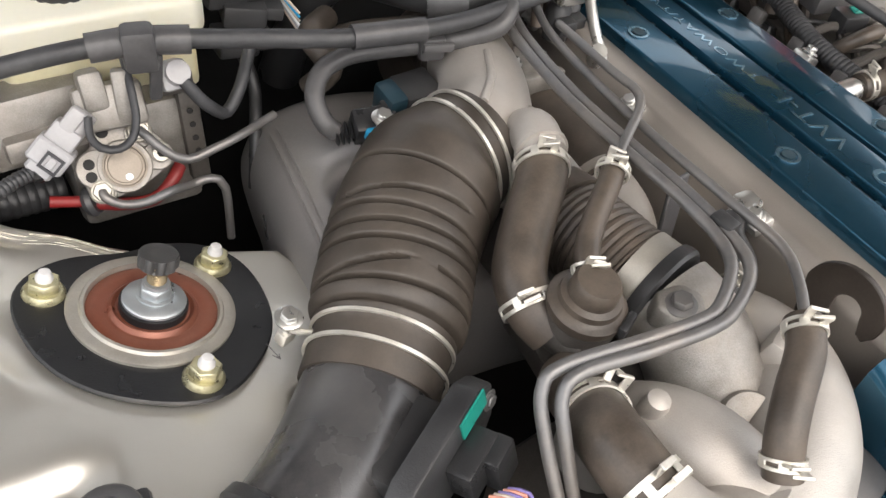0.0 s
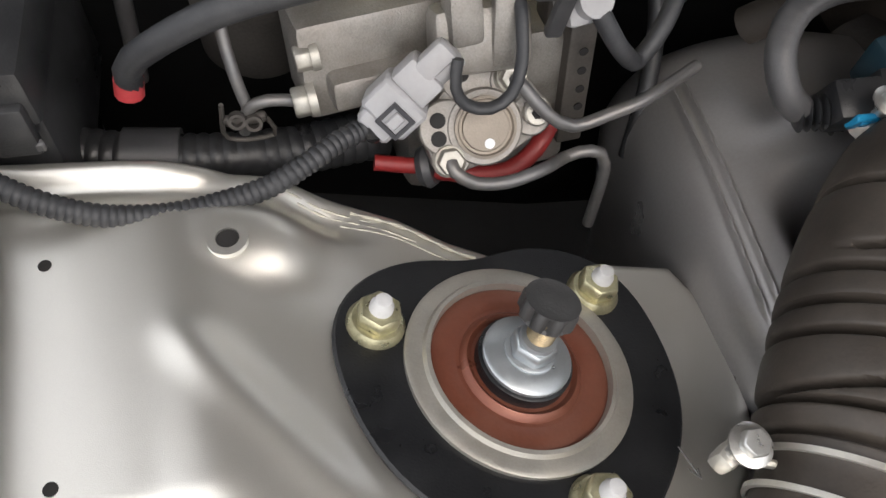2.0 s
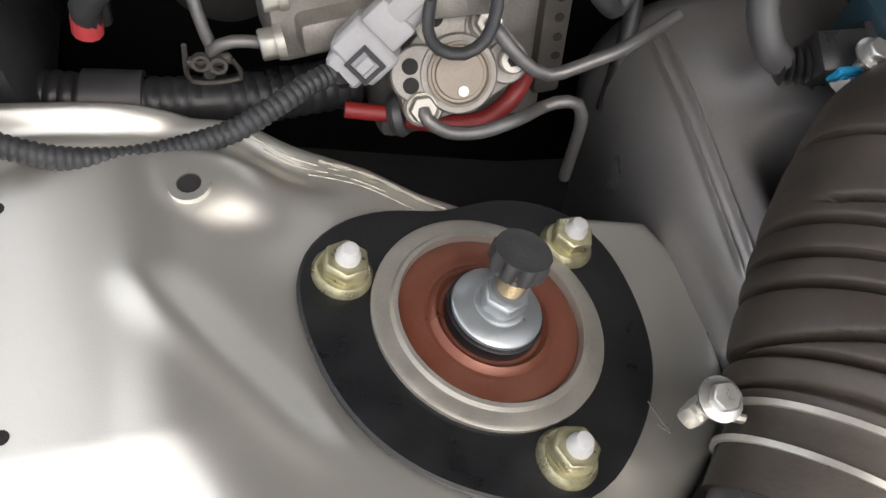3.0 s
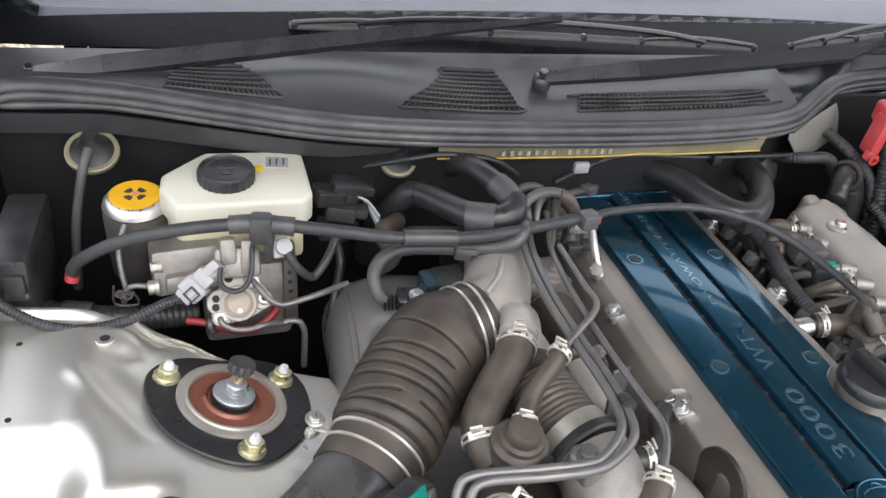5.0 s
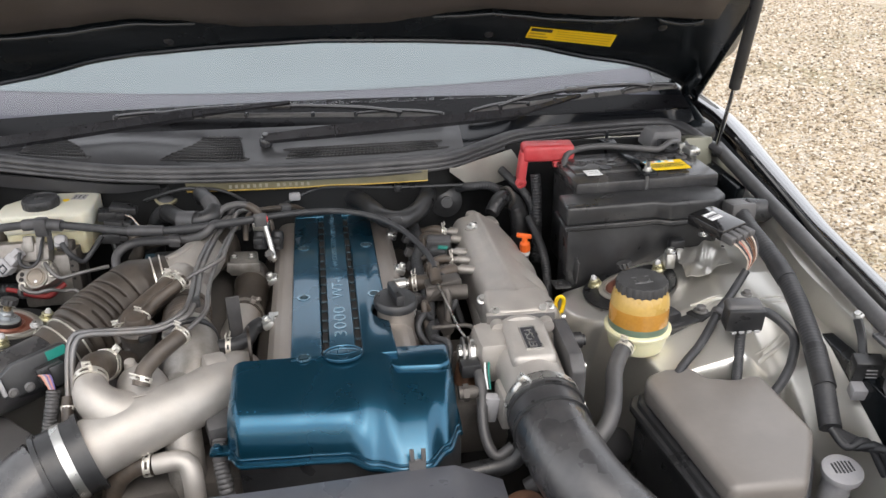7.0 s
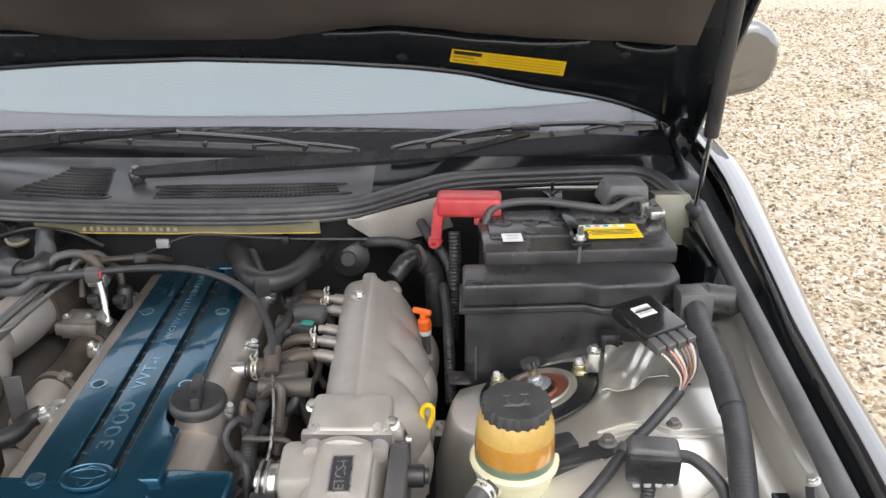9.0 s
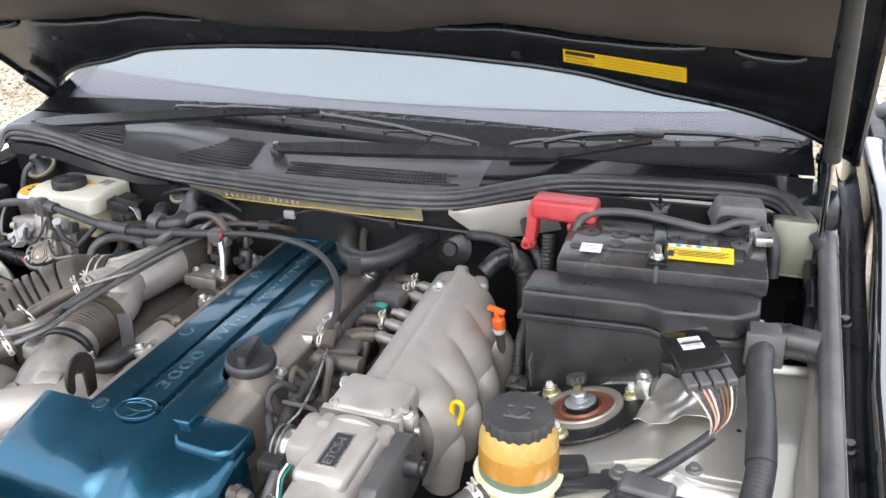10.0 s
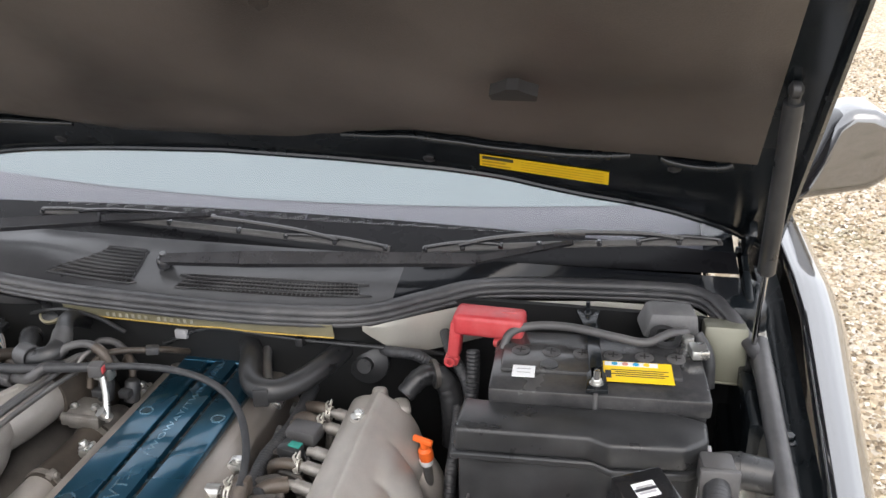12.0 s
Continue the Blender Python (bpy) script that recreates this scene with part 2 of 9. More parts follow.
M_BORDER = mat("ceramic_border", (0.006, 0.006, 0.007), 0.30, 0, var=0.1, scale=10, bump=0.0, spec=0.12)
M_SHROUD = mat("shroud_plastic", (0.075, 0.077, 0.088), 0.34, 0, var=0.12, scale=10, fine=900, bump=0.15, dust=0.4, dustcol=(0.14, 0.14, 0.145))
M_BOOTG = mat("dusty_boot_rubber", (0.11, 0.11, 0.113), 0.5, 0, var=0.2, scale=25, bump=0.3, dust=0.5, dustcol=(0.22, 0.215, 0.21))
M_SUPPORT = mat("satin_grey_support", (0.075, 0.075, 0.08), 0.33, 0.2, var=0.15, scale=12, fine=700, bump=0.1, dust=0.35, dustcol=(0.15, 0.145, 0.14))
M_DUCT = mat("dusty_brown_plastic", (0.165, 0.152, 0.140), 0.40, 0, var=0.1, scale=6, fine=900, bump=0.2, dust=0.6, dustcol=(0.27, 0.25, 0.23))
M_SHADE = mat("silver_sunshade", (0.235, 0.282, 0.300), 0.4, 0.0, var=0.05, scale=3, bump=0.02)
M_DASH = mat("grey_dash", (0.18, 0.18, 0.213), 0.7, 0, var=0.06, scale=5)
M_CHROME = mat("polished_rod", (0.5, 0.5, 0.5), 0.12, 1.0, var=0.05, bump=0)


def glass_mat():
    m = bpy.data.materials.new("windshield_glass")
    m.use_nodes = True
    b = m.node_tree.nodes["Principled BSDF"]
    b.inputs["Base Color"].default_value = (0.93, 0.95, 0.96, 1)
    b.inputs["Roughness"].default_value = 0.01
    b.inputs["Transmission Weight"].default_value = 1.0
    b.inputs["IOR"].default_value = 1.5
    return m


M_GLASS = glass_mat()


def gravel_mat(name, per_island):
    m = bpy.data.materials.new(name)
    m.use_nodes = True
    nt, L = m.node_tree, m.node_tree.links
    b = nt.nodes["Principled BSDF"]
    tc = nt.nodes.new("ShaderNodeTexCoord")
    ramp = nt.nodes.new("ShaderNodeValToRGB")
    e = ramp.color_ramp.elements
    e[0].position, e[0].color = 0.0, (0.10, 0.075, 0.05, 1)
    e[1].position, e[1].color = 1.0, (0.78, 0.74, 0.65, 1)
    for p, c in ((0.3, (0.34, 0.27, 0.18, 1)), (0.55, (0.52, 0.44, 0.32, 1)), (0.8, (0.44, 0.40, 0.34, 1))):
        k = e.new(p)
        k.color = c
    if per_island:
        g = nt.nodes.new("ShaderNodeNewGeometry")
        L.new(g.outputs["Random Per Island"], ramp.inputs[0])
    else:
        v = nt.nodes.new("ShaderNodeTexVoronoi")
        v.inputs["Scale"].default_value = 42
        L.new(tc.outputs["Object"], v.inputs["Vector"])
        L.new(v.outputs["Color"], ramp.inputs[0])
        bp = nt.nodes.new("ShaderNodeBump")
        bp.inputs["Strength"].default_value, bp.inputs["Distance"].default_value = 1.0, 0.012
        bp.invert = True
        L.new(v.outputs["Distance"], bp.inputs["Height"])
        L.new(bp.outputs[0], b.inputs["Normal"])
    n = nt.nodes.new("ShaderNodeTexNoise")
    n.inputs["Scale"].default_value, n.inputs["Detail"].default_value = 0.9, 6
    L.new(tc.outputs["Object"], n.inputs["Vector"])
    mr = nt.nodes.new("ShaderNodeMapRange")
    mr.inputs["From Min"].default_value, mr.inputs["From Max"].default_value = 0.56, 0.68
    mr.inputs["To Max"].default_value = 0.0 if per_island else 0.55
    L.new(n.outputs["Fac"], mr.inputs["Value"])
    mx = nt.nodes.new("ShaderNodeMix")
    mx.data_type = "RGBA"
    mx.inputs["B"].default_value = (0.16, 0.15, 0.06, 1)
    L.new(mr.outputs[0], mx.inputs["Factor"])
    L.new(ramp.outputs[0], mx.inputs["A"])
    L.new(mx.outputs["Result"], b.inputs["Base Color"])
    b.inputs["Roughness"].default_value = 0.85
    return m


# ---- geometry builders: each returns (vertices, faces) ----
def join(*gs):
    vs, fs = [], []
    for g in gs:
        o = len(vs)
        vs += list(g[0])
        fs += [tuple(i + o for i in f) for f in g[1]]
    return vs, fs


def moved(g, m):
    return [m @ Vector(v) for v in g[0]], g[1]


def axis_frame(origin, axis, hint=(0, 0, 1)):
    """A pose whose z runs along axis."""
    z = Vector(axis).normalized()
    h = Vector(hint)
    if abs(z.dot(h.normalized())) > 0.98:
        h = Vector((0, 1, 0))
    x = h.cross(z).normalized()
    y = z.cross(x)
    m = Matrix((x, y, z)).transposed().to_4x4()
    m.translation = Vector(origin)
    return m


def curve_points(pts, step=0.006):
    """A smooth line through pts."""
    P = [Vector(p) for p in pts]
    if len(P) == 2:
        n = max(1, int((P[1] - P[0]).length / step))
        return [P[0].lerp(P[1], i / n) for i in range(n + 1)]
    Q = [P[0] * 2 - P[1]] + P + [P[-1] * 2 - P[-2]]
    out = []
    for i in range(1, len(Q) - 2):
        a, b, c, d = Q[i - 1:i + 3]
        n = max(2, int((c - b).length / step))
        for k in range(n):
            t = k / n
            out.append(0.5 * ((2 * b) + (c - a) * t + (2 * a - 5 * b + 4 * c - d) * t * t + (3 * b - a - 3 * c + d) * t ** 3))
    out.append(P[-1])
    return out


def tube(pts, r, seg=14, step=0.006, cap=True, ripple=None, oval=1.0, shape=None):
    """A pipe along pts; r is a number or (start, end); ripple = (pitch, depth); shape(s, length) scales the radius."""
    C = curve_points(pts, step if not ripple else ripple[0] / 3)
    n = len(C)
    r0, r1 = r if isinstance(r, tuple) else (r, r)
    vs, fs = [], []
    t = (C[1] - C[0]).normalized()
    u = t.orthogonal().normalized()
    s, lens = 0.0, [0.0]
    for i in range(1, n):
        s += (C[i] - C[i - 1]).length
        lens.append(s)
    for i in range(n):
        t = (C[min(i + 1, n - 1)] - C[max(i - 1, 0)]).normalized()
        u = (u - t * u.dot(t)).normalized()
        w = t.cross(u)
        k = r0 + (r1 - r0) * lens[i] / s
        if ripple:
            k -= ripple[1] * (0.5 + 0.5 * math.cos(2 * math.pi * i / 3))
        if shape:
            k *= shape(lens[i], s)
        for j in range(seg):
            a = 2 * math.pi * j / seg
            vs.append(C[i] + u * (k * math.cos(a)) + w * (k * oval * math.sin(a)))
    for i in range(n - 1):
        for j in range(seg):
            a, b = i * seg + j, i * seg + (j + 1) % seg
            fs.append((a, b, b + seg, a + seg))
    if cap:
        fs += [tuple(range(seg - 1, -1, -1)), tuple(range((n - 1) * seg, n * seg))]
    return vs, fs


def lathe(profile, origin=(0, 0, 0), axis=(0, 0, 1), seg=32, lobes=0, depth=0.0, hint=(0, 0, 1)):
    """Turns (radius, height) pairs round axis; lobes ripple the rim of every ring whose radius is at the largest."""
    m = axis_frame(origin, axis, hint)
    vs, fs = [], []
    big = max(p[0] for p in profile)
    for r, h in profile:
        for j in range(seg):
            a = 2 * math.pi * j / seg
            k = r
            if lobes and r > big * 0.93:
                k = r - depth * (0.5 + 0.5 * math.cos(lobes * a)) ** 2
            vs.append(m @ Vector((k * math.cos(a), k * math.sin(a), h)))
    n = len(profile)
    for i in range(n - 1):
        for j in range(seg):
            a, b = i * seg + j, i * seg + (j + 1) % seg
            fs.append((a, b, b + seg, a + seg))
    fs += [tuple(range(seg - 1, -1, -1)), tuple(range((n - 1) * seg, n * seg))]
    return vs, fs


def ring(r, R, h, origin, axis, seg=40):
    """A flat washer."""
    m = axis_frame(origin, axis)
    prof = [(r, 0), (R, 0), (R, h), (r, h)]
    vs = [m @ Vector((p[0] * math.cos(2 * math.pi * j / seg), p[0] * math.sin(2 * math.pi * j / seg), p[1])) for p in prof for j in range(seg)]
    fs = []
    for i in range(4):
        for j in range(seg):
            a, b = i * seg + j, i * seg + (j + 1) % seg
            c, d = (i + 1) % 4 * seg + (j + 1) % seg, (i + 1) % 4 * seg + j
            fs.append((a, b, c, d))
    return vs, fs


def from_bm(bm):
    bm.verts.index_update()
    g = [v.co.copy() for v in bm.verts], [tuple(v.index for v in f.verts) for f in bm.faces]
    bm.free()
    return g


def box(size, m=None, bevel=0.003, seg=2, taper=(1, 1)):
    """A rounded box centred on its pose; taper shrinks its top."""
    bm = bmesh.new()
    bmesh.ops.create_cube(bm, size=1)
    for v in bm.verts:
        k = taper if v.co.z > 0 else (1, 1)
        v.co = Vector((v.co.x * size[0] * k[0], v.co.y * size[1] * k[1], v.co.z * size[2]))
    if bevel:
        bmesh.ops.bevel(bm, geom=bm.edges[:], offset=bevel, segments=seg, profile=0.5, affect="EDGES", clamp_overlap=True)
    g = from_bm(bm)
    return moved(g, m) if m else g


def prism(poly, z0, z1, m=None, bevel=0.0, seg=2, inset=None):
    """Extrudes a polygon from z0 to z1; inset scales the top about the polygon's middle."""
    bm = bmesh.new()
    vs = [bm.verts.new((*p, z0)) for p in poly]
    f = bm.faces.new(vs)
    r = bmesh.ops.extrude_face_region(bm, geom=[f])
    top = [e for e in r["geom"] if isinstance(e, bmesh.types.BMVert)]
    c = Vector((sum(p[0] for p in poly) / len(poly), sum(p[1] for p in poly) / len(poly)))
    for v in top:
        v.co.z = z1
        if inset:
            v.co.x, v.co.y = c.x + (v.co.x - c.x) * inset, c.y + (v.co.y - c.y) * inset
    bmesh.ops.recalc_face_normals(bm, faces=bm.faces[:])
    if bevel:
        es = [e for e in bm.edges if e.calc_face_angle(0) > 0.5]
        bmesh.ops.bevel(bm, geom=es, offset=bevel, segments=seg, profile=0.5, affect="EDGES", clamp_overlap=True)
    g = from_bm(bm)
    return moved(g, m) if m else g


def sheet(fn, nu, nv, thick=0.0, direction=(0, 0, -1)):
    """A grid of fn(u, v), u and v in 0..1, with a thickness along direction."""
    vs = [Vector(fn(i / nu, j / nv)) for i in range(nu + 1) for j in range(nv + 1)]
    w = nv + 1
    fs = [(i * w + j, (i + 1) * w + j, (i + 1) * w + j + 1, i * w + j + 1) for i in range(nu) for j in range(nv)]
    if thick:
        d, n = Vector(direction) * thick, len(vs)
        vs += [v + d for v in vs]
        fs += [tuple(a + n for a in f[::-1]) for f in fs]
        rim = [i * w for i in range(nu + 1)] + [nu * w + j for j in range(1, nv + 1)] + [i * w + nv for i in range(nu - 1, -1, -1)] + [j for j in range(nv - 1, 0, -1)]
        for a, b in zip(rim, rim[1:] + rim[:1]):
            fs.append((b, a, a + n, b + n))
    return vs, fs


def sweep(pts, profile, step=0.012):
    """A strip with a closed cross-section, given as (outward, up) pairs, along pts; outward is level and to the right of the run."""
    C = curve_points(pts, step)
    n, k = len(C), len(profile)
    vs, fs = [], []
    for i in range(n):
        t = C[min(i + 1, n - 1)] - C[max(i - 1, 0)]
        o = Vector((t.y, -t.x, 0)).normalized()
        vs += [C[i] + o * a + Vector((0, 0, b)) for a, b in profile]
    for i in range(n - 1):
        for j in range(k):
            a, b = i * k + j, i * k + (j + 1) % k
            fs.append((a, b, b + k, a + k))
    fs += [tuple(range(k - 1, -1, -1)), tuple(range((n - 1) * k, n * k))]
    return vs, fs


def hexagon(r):
    return [(r * math.cos(math.pi / 3 * k), r * math.sin(math.pi / 3 * k)) for k in range(6)]


def hexbolt(origin, axis, r=0.006, h=0.006, flange=1.45, turn=0.0):
    """A flanged hexagon head."""
    m = axis_frame(origin, axis) @ pose(0, 0, 0, 0, 0, turn)
    return join(lathe([(r * flange, 0), (r * flange, h * 0.18), (r * 1.05, h * 0.35)], origin, axis, 20),
                prism(hexagon(r), h * 0.2, h, m, bevel=r * 0.12, seg=1))


def band(origin, axis, r, width=0.008, thick=0.0012):
    """A clamp strap round a hose."""
    m = Vector(axis).normalized()
    return ring(r, r + thick, width, Vector(origin) - m * width / 2, axis, 32)


def spring_clamp(origin, axis, r, up=(0, 0, 1), width=0.009):
    """A spring hose clamp: two thin straps joined by bridges, and two raised ears."""
    m = axis_frame(origin, axis, up)
    z = Vector(axis).normalized()
    bits = [ring(r, r + 0.0014, width * 0.30, Vector(origin) + z * width * q, axis, 32) for q in (-0.5, 0.20)]
    for a in range(0, 360, 60):
        bits.append(box((0.006, 0.0014, width * 0.6), m @ pose(0, 0, 0, 0, 0, a + 25) @ pose(0, r + 0.0007, 0), 0.0003, 1))
    for q in (-1, 1):
        bits.append(box((0.0055, 0.0016, 0.010), m @ pose(q * 0.0045, r + 0.0050, q * width * 0.30, 90 + q * 10, 0, 0), 0.0004, 1))
        bits.append(box((0.012, 0.0018, width * 0.32), m @ pose(q * 0.001, r + 0.0095, q * width * 0.34, 0, 0, q * 10), 0.0004, 1))
    return join(*bits)


# ---- objects ----
def mesh_of(name, g, material, smooth=38):
    me = bpy.data.meshes.new(name)
    me.from_pydata([tuple(v) for v in g[0]], [], g[1])
    bm = bmesh.new()
    bm.from_mesh(me)
    bmesh.ops.recalc_face_normals(bm, faces=bm.faces[:])
    bm.to_mesh(me)
    bm.free()
    me.materials.append(material)
    me.polygons.foreach_set("use_smooth", [smooth > 0] * len(me.polygons))
    if smooth:
        me.set_sharp_from_angle(angle=radians(smooth))
    return me


def thing(name, base, label, category, group="", kind=""):
    """An Empty that carries the parts of one thing."""
    ob = new(name)
    ob.location = base
    ob.empty_display_size = 0.02
    return tagged(ob, label, category, group, kind)


def part(name, g, material, parent, label="", smooth=38):
    """One mesh, given in world places, under a thing or a part."""
    o = parent
    base = Vector((0, 0, 0))
    while o is not None:
        base += o.location
        o = o.parent
    ob = new(name, mesh_of(name, ([Vector(v) - base for v in g[0]], g[1]), material, smooth))
    ob.parent = parent
    return tagged(ob, label)


def single(name, g, material, label, category, group="", kind="", smooth=38):
    """A thing of one mesh, given in world places."""
    return tagged(new(name, mesh_of(name, g, material, smooth)), label, category, group, kind)


def lettering(name, text, size, m, material, parent, depth=0.0006, spacing=1.0, shear=0.0):
    """Raised letters from the built-in font, lying in the plane of m."""
    cu = bpy.data.curves.new(name, "FONT")
    cu.body, cu.size, cu.extrude, cu.space_character, cu.shear = text, size, depth, spacing, shear
    cu.align_x, cu.align_y = "LEFT", "CENTER"
    tmp = bpy.data.objects.new(name, cu)
    scene.collection.objects.link(tmp)
    me = bpy.data.meshes.new_from_object(tmp.evaluated_get(bpy.context.evaluated_depsgraph_get()))
    bpy.data.objects.remove(tmp)
    g = [m @ v.co for v in me.vertices], [tuple(p.vertices) for p in me.polygons]
    return part(name, g, material, parent, smooth=0)


# ---- ground ----
def ground():
    n = 40
    g = sheet(lambda u, v: ((u - 0.5) * 160, (v - 0.5) * 160, 0.0), n, n)
    single("ground", g, gravel_mat("gravel_ground", False), "pale brown gravel yard with faint moss patches", "ground", kind="structure")
    rng = random.Random(5)
    vs, fs = [], []
    base = [(1, 0, 0), (-1, 0, 0), (0, 1, 0), (0, -1, 0), (0, 0, 1), (0, 0, -0.5)]
    tri = [(0, 2, 4), (2, 1, 4), (1, 3, 4), (3, 0, 4), (2, 0, 5), (1, 2, 5), (3, 1, 5), (0, 3, 5)]

    def strew(x0, x1, y0, y1, count, big):
        for _ in range(count):
            x, y = rng.uniform(x0, x1), rng.uniform(y0, y1)
            s = big * rng.uniform(0.45, 1.25)
            m = Matrix.LocRotScale((x, y, s * 0.22), Euler((rng.uniform(-.4, .4), rng.uniform(-.4, .4), rng.uniform(0, 6.3))),
                                   (s, s * rng.uniform(0.55, 0.95), s * rng.uniform(0.45, 0.8)))
            o = len(vs)
            vs.extend(m @ Vector((p[0] * rng.uniform(.8, 1.2), p[1] * rng.uniform(.8, 1.2), p[2])) for p in base)
            fs.extend(tuple(i + o for i in t) for t in tri)

    strew(1.0, 3.4, -0.3, 4.5, 26000, 0.0125)
    strew(1.6, 6.0, 3.5, 9.0, 22000, 0.017)
    strew(-7.0, -1.3, 0.5, 6.5, 30000, 0.017)
    single("gravel", (vs, fs), gravel_mat("gravel_stones", True), "loose pale brown and grey gravel stones on the yard", "gravel", kind="stuff", smooth=0)


ground()


# ---- the car's body round the bay ----
def rail_z(y):
    return 0.985 + 0.11 * y


LIP = ((0.40, 0.055), (0.528, 0.067), (0.553, 0.078), (0.577, 0.094), (0.614, 0.109), (0.656, 0.122), (0.71, 0.132), (0.85, 0.15))


def rear_lip(a):
    for p, q in zip(LIP, LIP[1:]):
        if a <= q[0]:
            break
    return p[1] + (q[1] - p[1]) * (a - p[0]) / (q[0] - p[0])


def ramp(x):
    x = min(max(x, 0), 1)
    return x * x * (3 - 2 * x)


def tower_z(a, y, s=-1):
    """Height of the inner wing with its strut tower; a is the distance from the car's middle."""
    plane = 0.884 + 0.261 * (a - 0.53) - 0.08 * (y - 0.006)
    k = ramp((a - 0.638) / 0.058) * ramp((math.hypot(a - 0.53, y - 0.006) - 0.105) / 0.05)
    k = max(k, 0.9 * math.exp(-((a - 0.657) / 0.034) ** 4 - ((y - 0.092) / 0.030) ** 4))
    top = 0.922 - (0.36 if s < 0 else 0.16) * max(0, -0.035 - y) - 0.22 * max(0, -0.24 - y)
    z = plane * (1 - k) + top * k
    if s > 0:
        z -= 0.42 * max(0, -0.125 - y) * ramp((0.79 - a) / 0.08)
    # soft valley between the tower and the flat, pressed swage in front
    d, along = (0.6485 - a) * 0.803 + (y + 0.0075) * 0.595, (0.6485 - a) * 0.595 - (y + 0.0075) * 0.803
    z += ramp((0.070 - abs(along)) / 0.030) * (0.0026 * math.exp(-((d + 0.003) / 0.0095) ** 2) - 0.0016 * math.exp(-((d - 0.020) / 0.014) ** 2))
    if s < 0:
        z -= 0.012 * math.exp(-((y + 0.135 + 0.25 * (a - 0.65)) / 0.014) ** 2) * min(max((a - 0.58) / 0.03, 0), 1)
        z += 0.005 * math.exp(-((y + 0.175) / 0.010) ** 2) * min(max((a - 0.60) / 0.03, 0), 1)
    behind = y - rear_lip(a)
    z -= 0.008 * math.exp(-((behind + 0.014) / 0.0085) ** 2) * ramp((a - 0.585) / 0.04)
    inner = 0.53 - math.sqrt(max(0.112 ** 2 - (y - 0.006) ** 2, 0.0)) if abs(y - 0.006) < 0.095 else 0.53 - 0.059 + max(0, -0.089 - y) * 0.35
    if y > 0.101:
        inner = 0.47
    out = max(inner - a, behind, 0.0)
    # the ledge in front of the tower
    if s < 0:
        front = -0.172 - y
    else:
        front = min(-0.235 - y, (0.725 - a) * 1.5) if a < 0.80 else -1
    out = max(out, front, 0.0)
    return z - 4.5 * (math.sqrt(out * out + 0.006 ** 2) - 0.006)


def inner_wing(s, name):
    car = thing(name, (s * 0.7, 0, 0.75), "satin silver painted inner wing with strut tower and pressed swages", "inner wing", "inner wings", "structure")
    def face(u, v):
        a = 0.395 + 0.42 * u
        lip = rear_lip(a)
        y = -0.50 + (lip + 0.50) * v / 0.88 if v < 0.88 else lip + (v - 0.88) * 0.6
        return (s * a, y, max(tower_z(a, y, s), 0.42))
    part("panel", sheet(face, 120, 250), M_SILVER, car, smooth=60)
    prof = [(0.812, -0.09), (0.814, -0.03), (0.818, -0.012), (0.822, -0.006), (0.841, -0.004), (0.845, -0.03), (0.850, -0.25)]

    def side(u, v):
        y = -0.52 + 1.02 * v
        i = min(int(u * 6), 5)
        f = u * 6 - i
        a, b = prof[i], prof[i + 1]
        z = rail_z(y) + a[1] + (b[1] - a[1]) * f
        bow = 0.016 * math.exp(-((y + 0.10) / 0.12) ** 2) * (1 if u < 0.3 else 0)
        return (s * (a[0] + (b[0] - a[0]) * f - bow), y, z)
    part("side_rail", sheet(side, 24, 60), M_SILVER, car, smooth=50)
    part("sealer_bead", tube([(s * x, y, tower_z(x, y - 0.004) + 0.001) for x, y in ((0.50, 0.058), (0.53, 0.064), (0.55, 0.072), (0.575, 0.089), (0.60, 0.100))], 0.0013, 8, ripple=(0.012, 0.001)), M_SEALER, car)
    for k in range(3):
        part("sealer_bead", tube([(s * (0.55 + 0.02 * k + 0.014 * i), rear_lip(0.55 + 0.02 * k + 0.014 * i) - 0.012 + 0.003 * k, tower_z(0.55 + 0.02 * k + 0.014 * i, rear_lip(0.55 + 0.02 * k + 0.014 * i) - 0.012 + 0.003 * k) - 0.0002) for i in range(5)], 0.0008, 6, ripple=(0.009, 0.0005)), M_SEALER, car)
    for a, y, r in ((0.739, 0.077, 0.0030), (0.733, -0.026, 0.0030)):
        z = tower_z(a, y)
        part("hole", lathe([(r, -0.001), (r, 0.0004), (r * 0.6, 0.0006)], (s * a, y, z), (0, 0, 1), 16), M_DARKHOLE, car)
    z = tower_z(0.659, 0.077)
    part("threaded_insert", ring(0.0055, 0.0095, 0.003, (s * 0.659, 0.077, z - 0.001), (0, 0, 1), 20), M_SILVER, car)
    part("insert_bore", lathe([(0.0054, 0), (0.0054, 0.0008), (0.003, 0.0010)], (s * 0.659, 0.077, z), (0, 0, 1), 16), M_DARKHOLE, car)
    return car


inner_wing(-1, "inner_wing")
right_wing = inner_wing(1, "inner_wing")
# rope-like sealer runs on the panel beside the battery
for run in (((0.60, -0.118), (0.65, -0.112), (0.70, -0.108), (0.765, -0.104)), ((0.64, -0.235), (0.68, -0.208), (0.725, -0.182), (0.765, -0.165))):
    part("sealer_run", tube([(a, y, tower_z(a, y, 1) + 0.0008) for a, y in run], 0.0022, 8, ripple=(0.006, 0.0009)), M_SILVER, right_wing)
    part("swage", tube([(a, y - 0.012, tower_z(a, y - 0.012, 1) - 0.001) for a, y in run], 0.0035, 8), M_SILVER, right_wing)


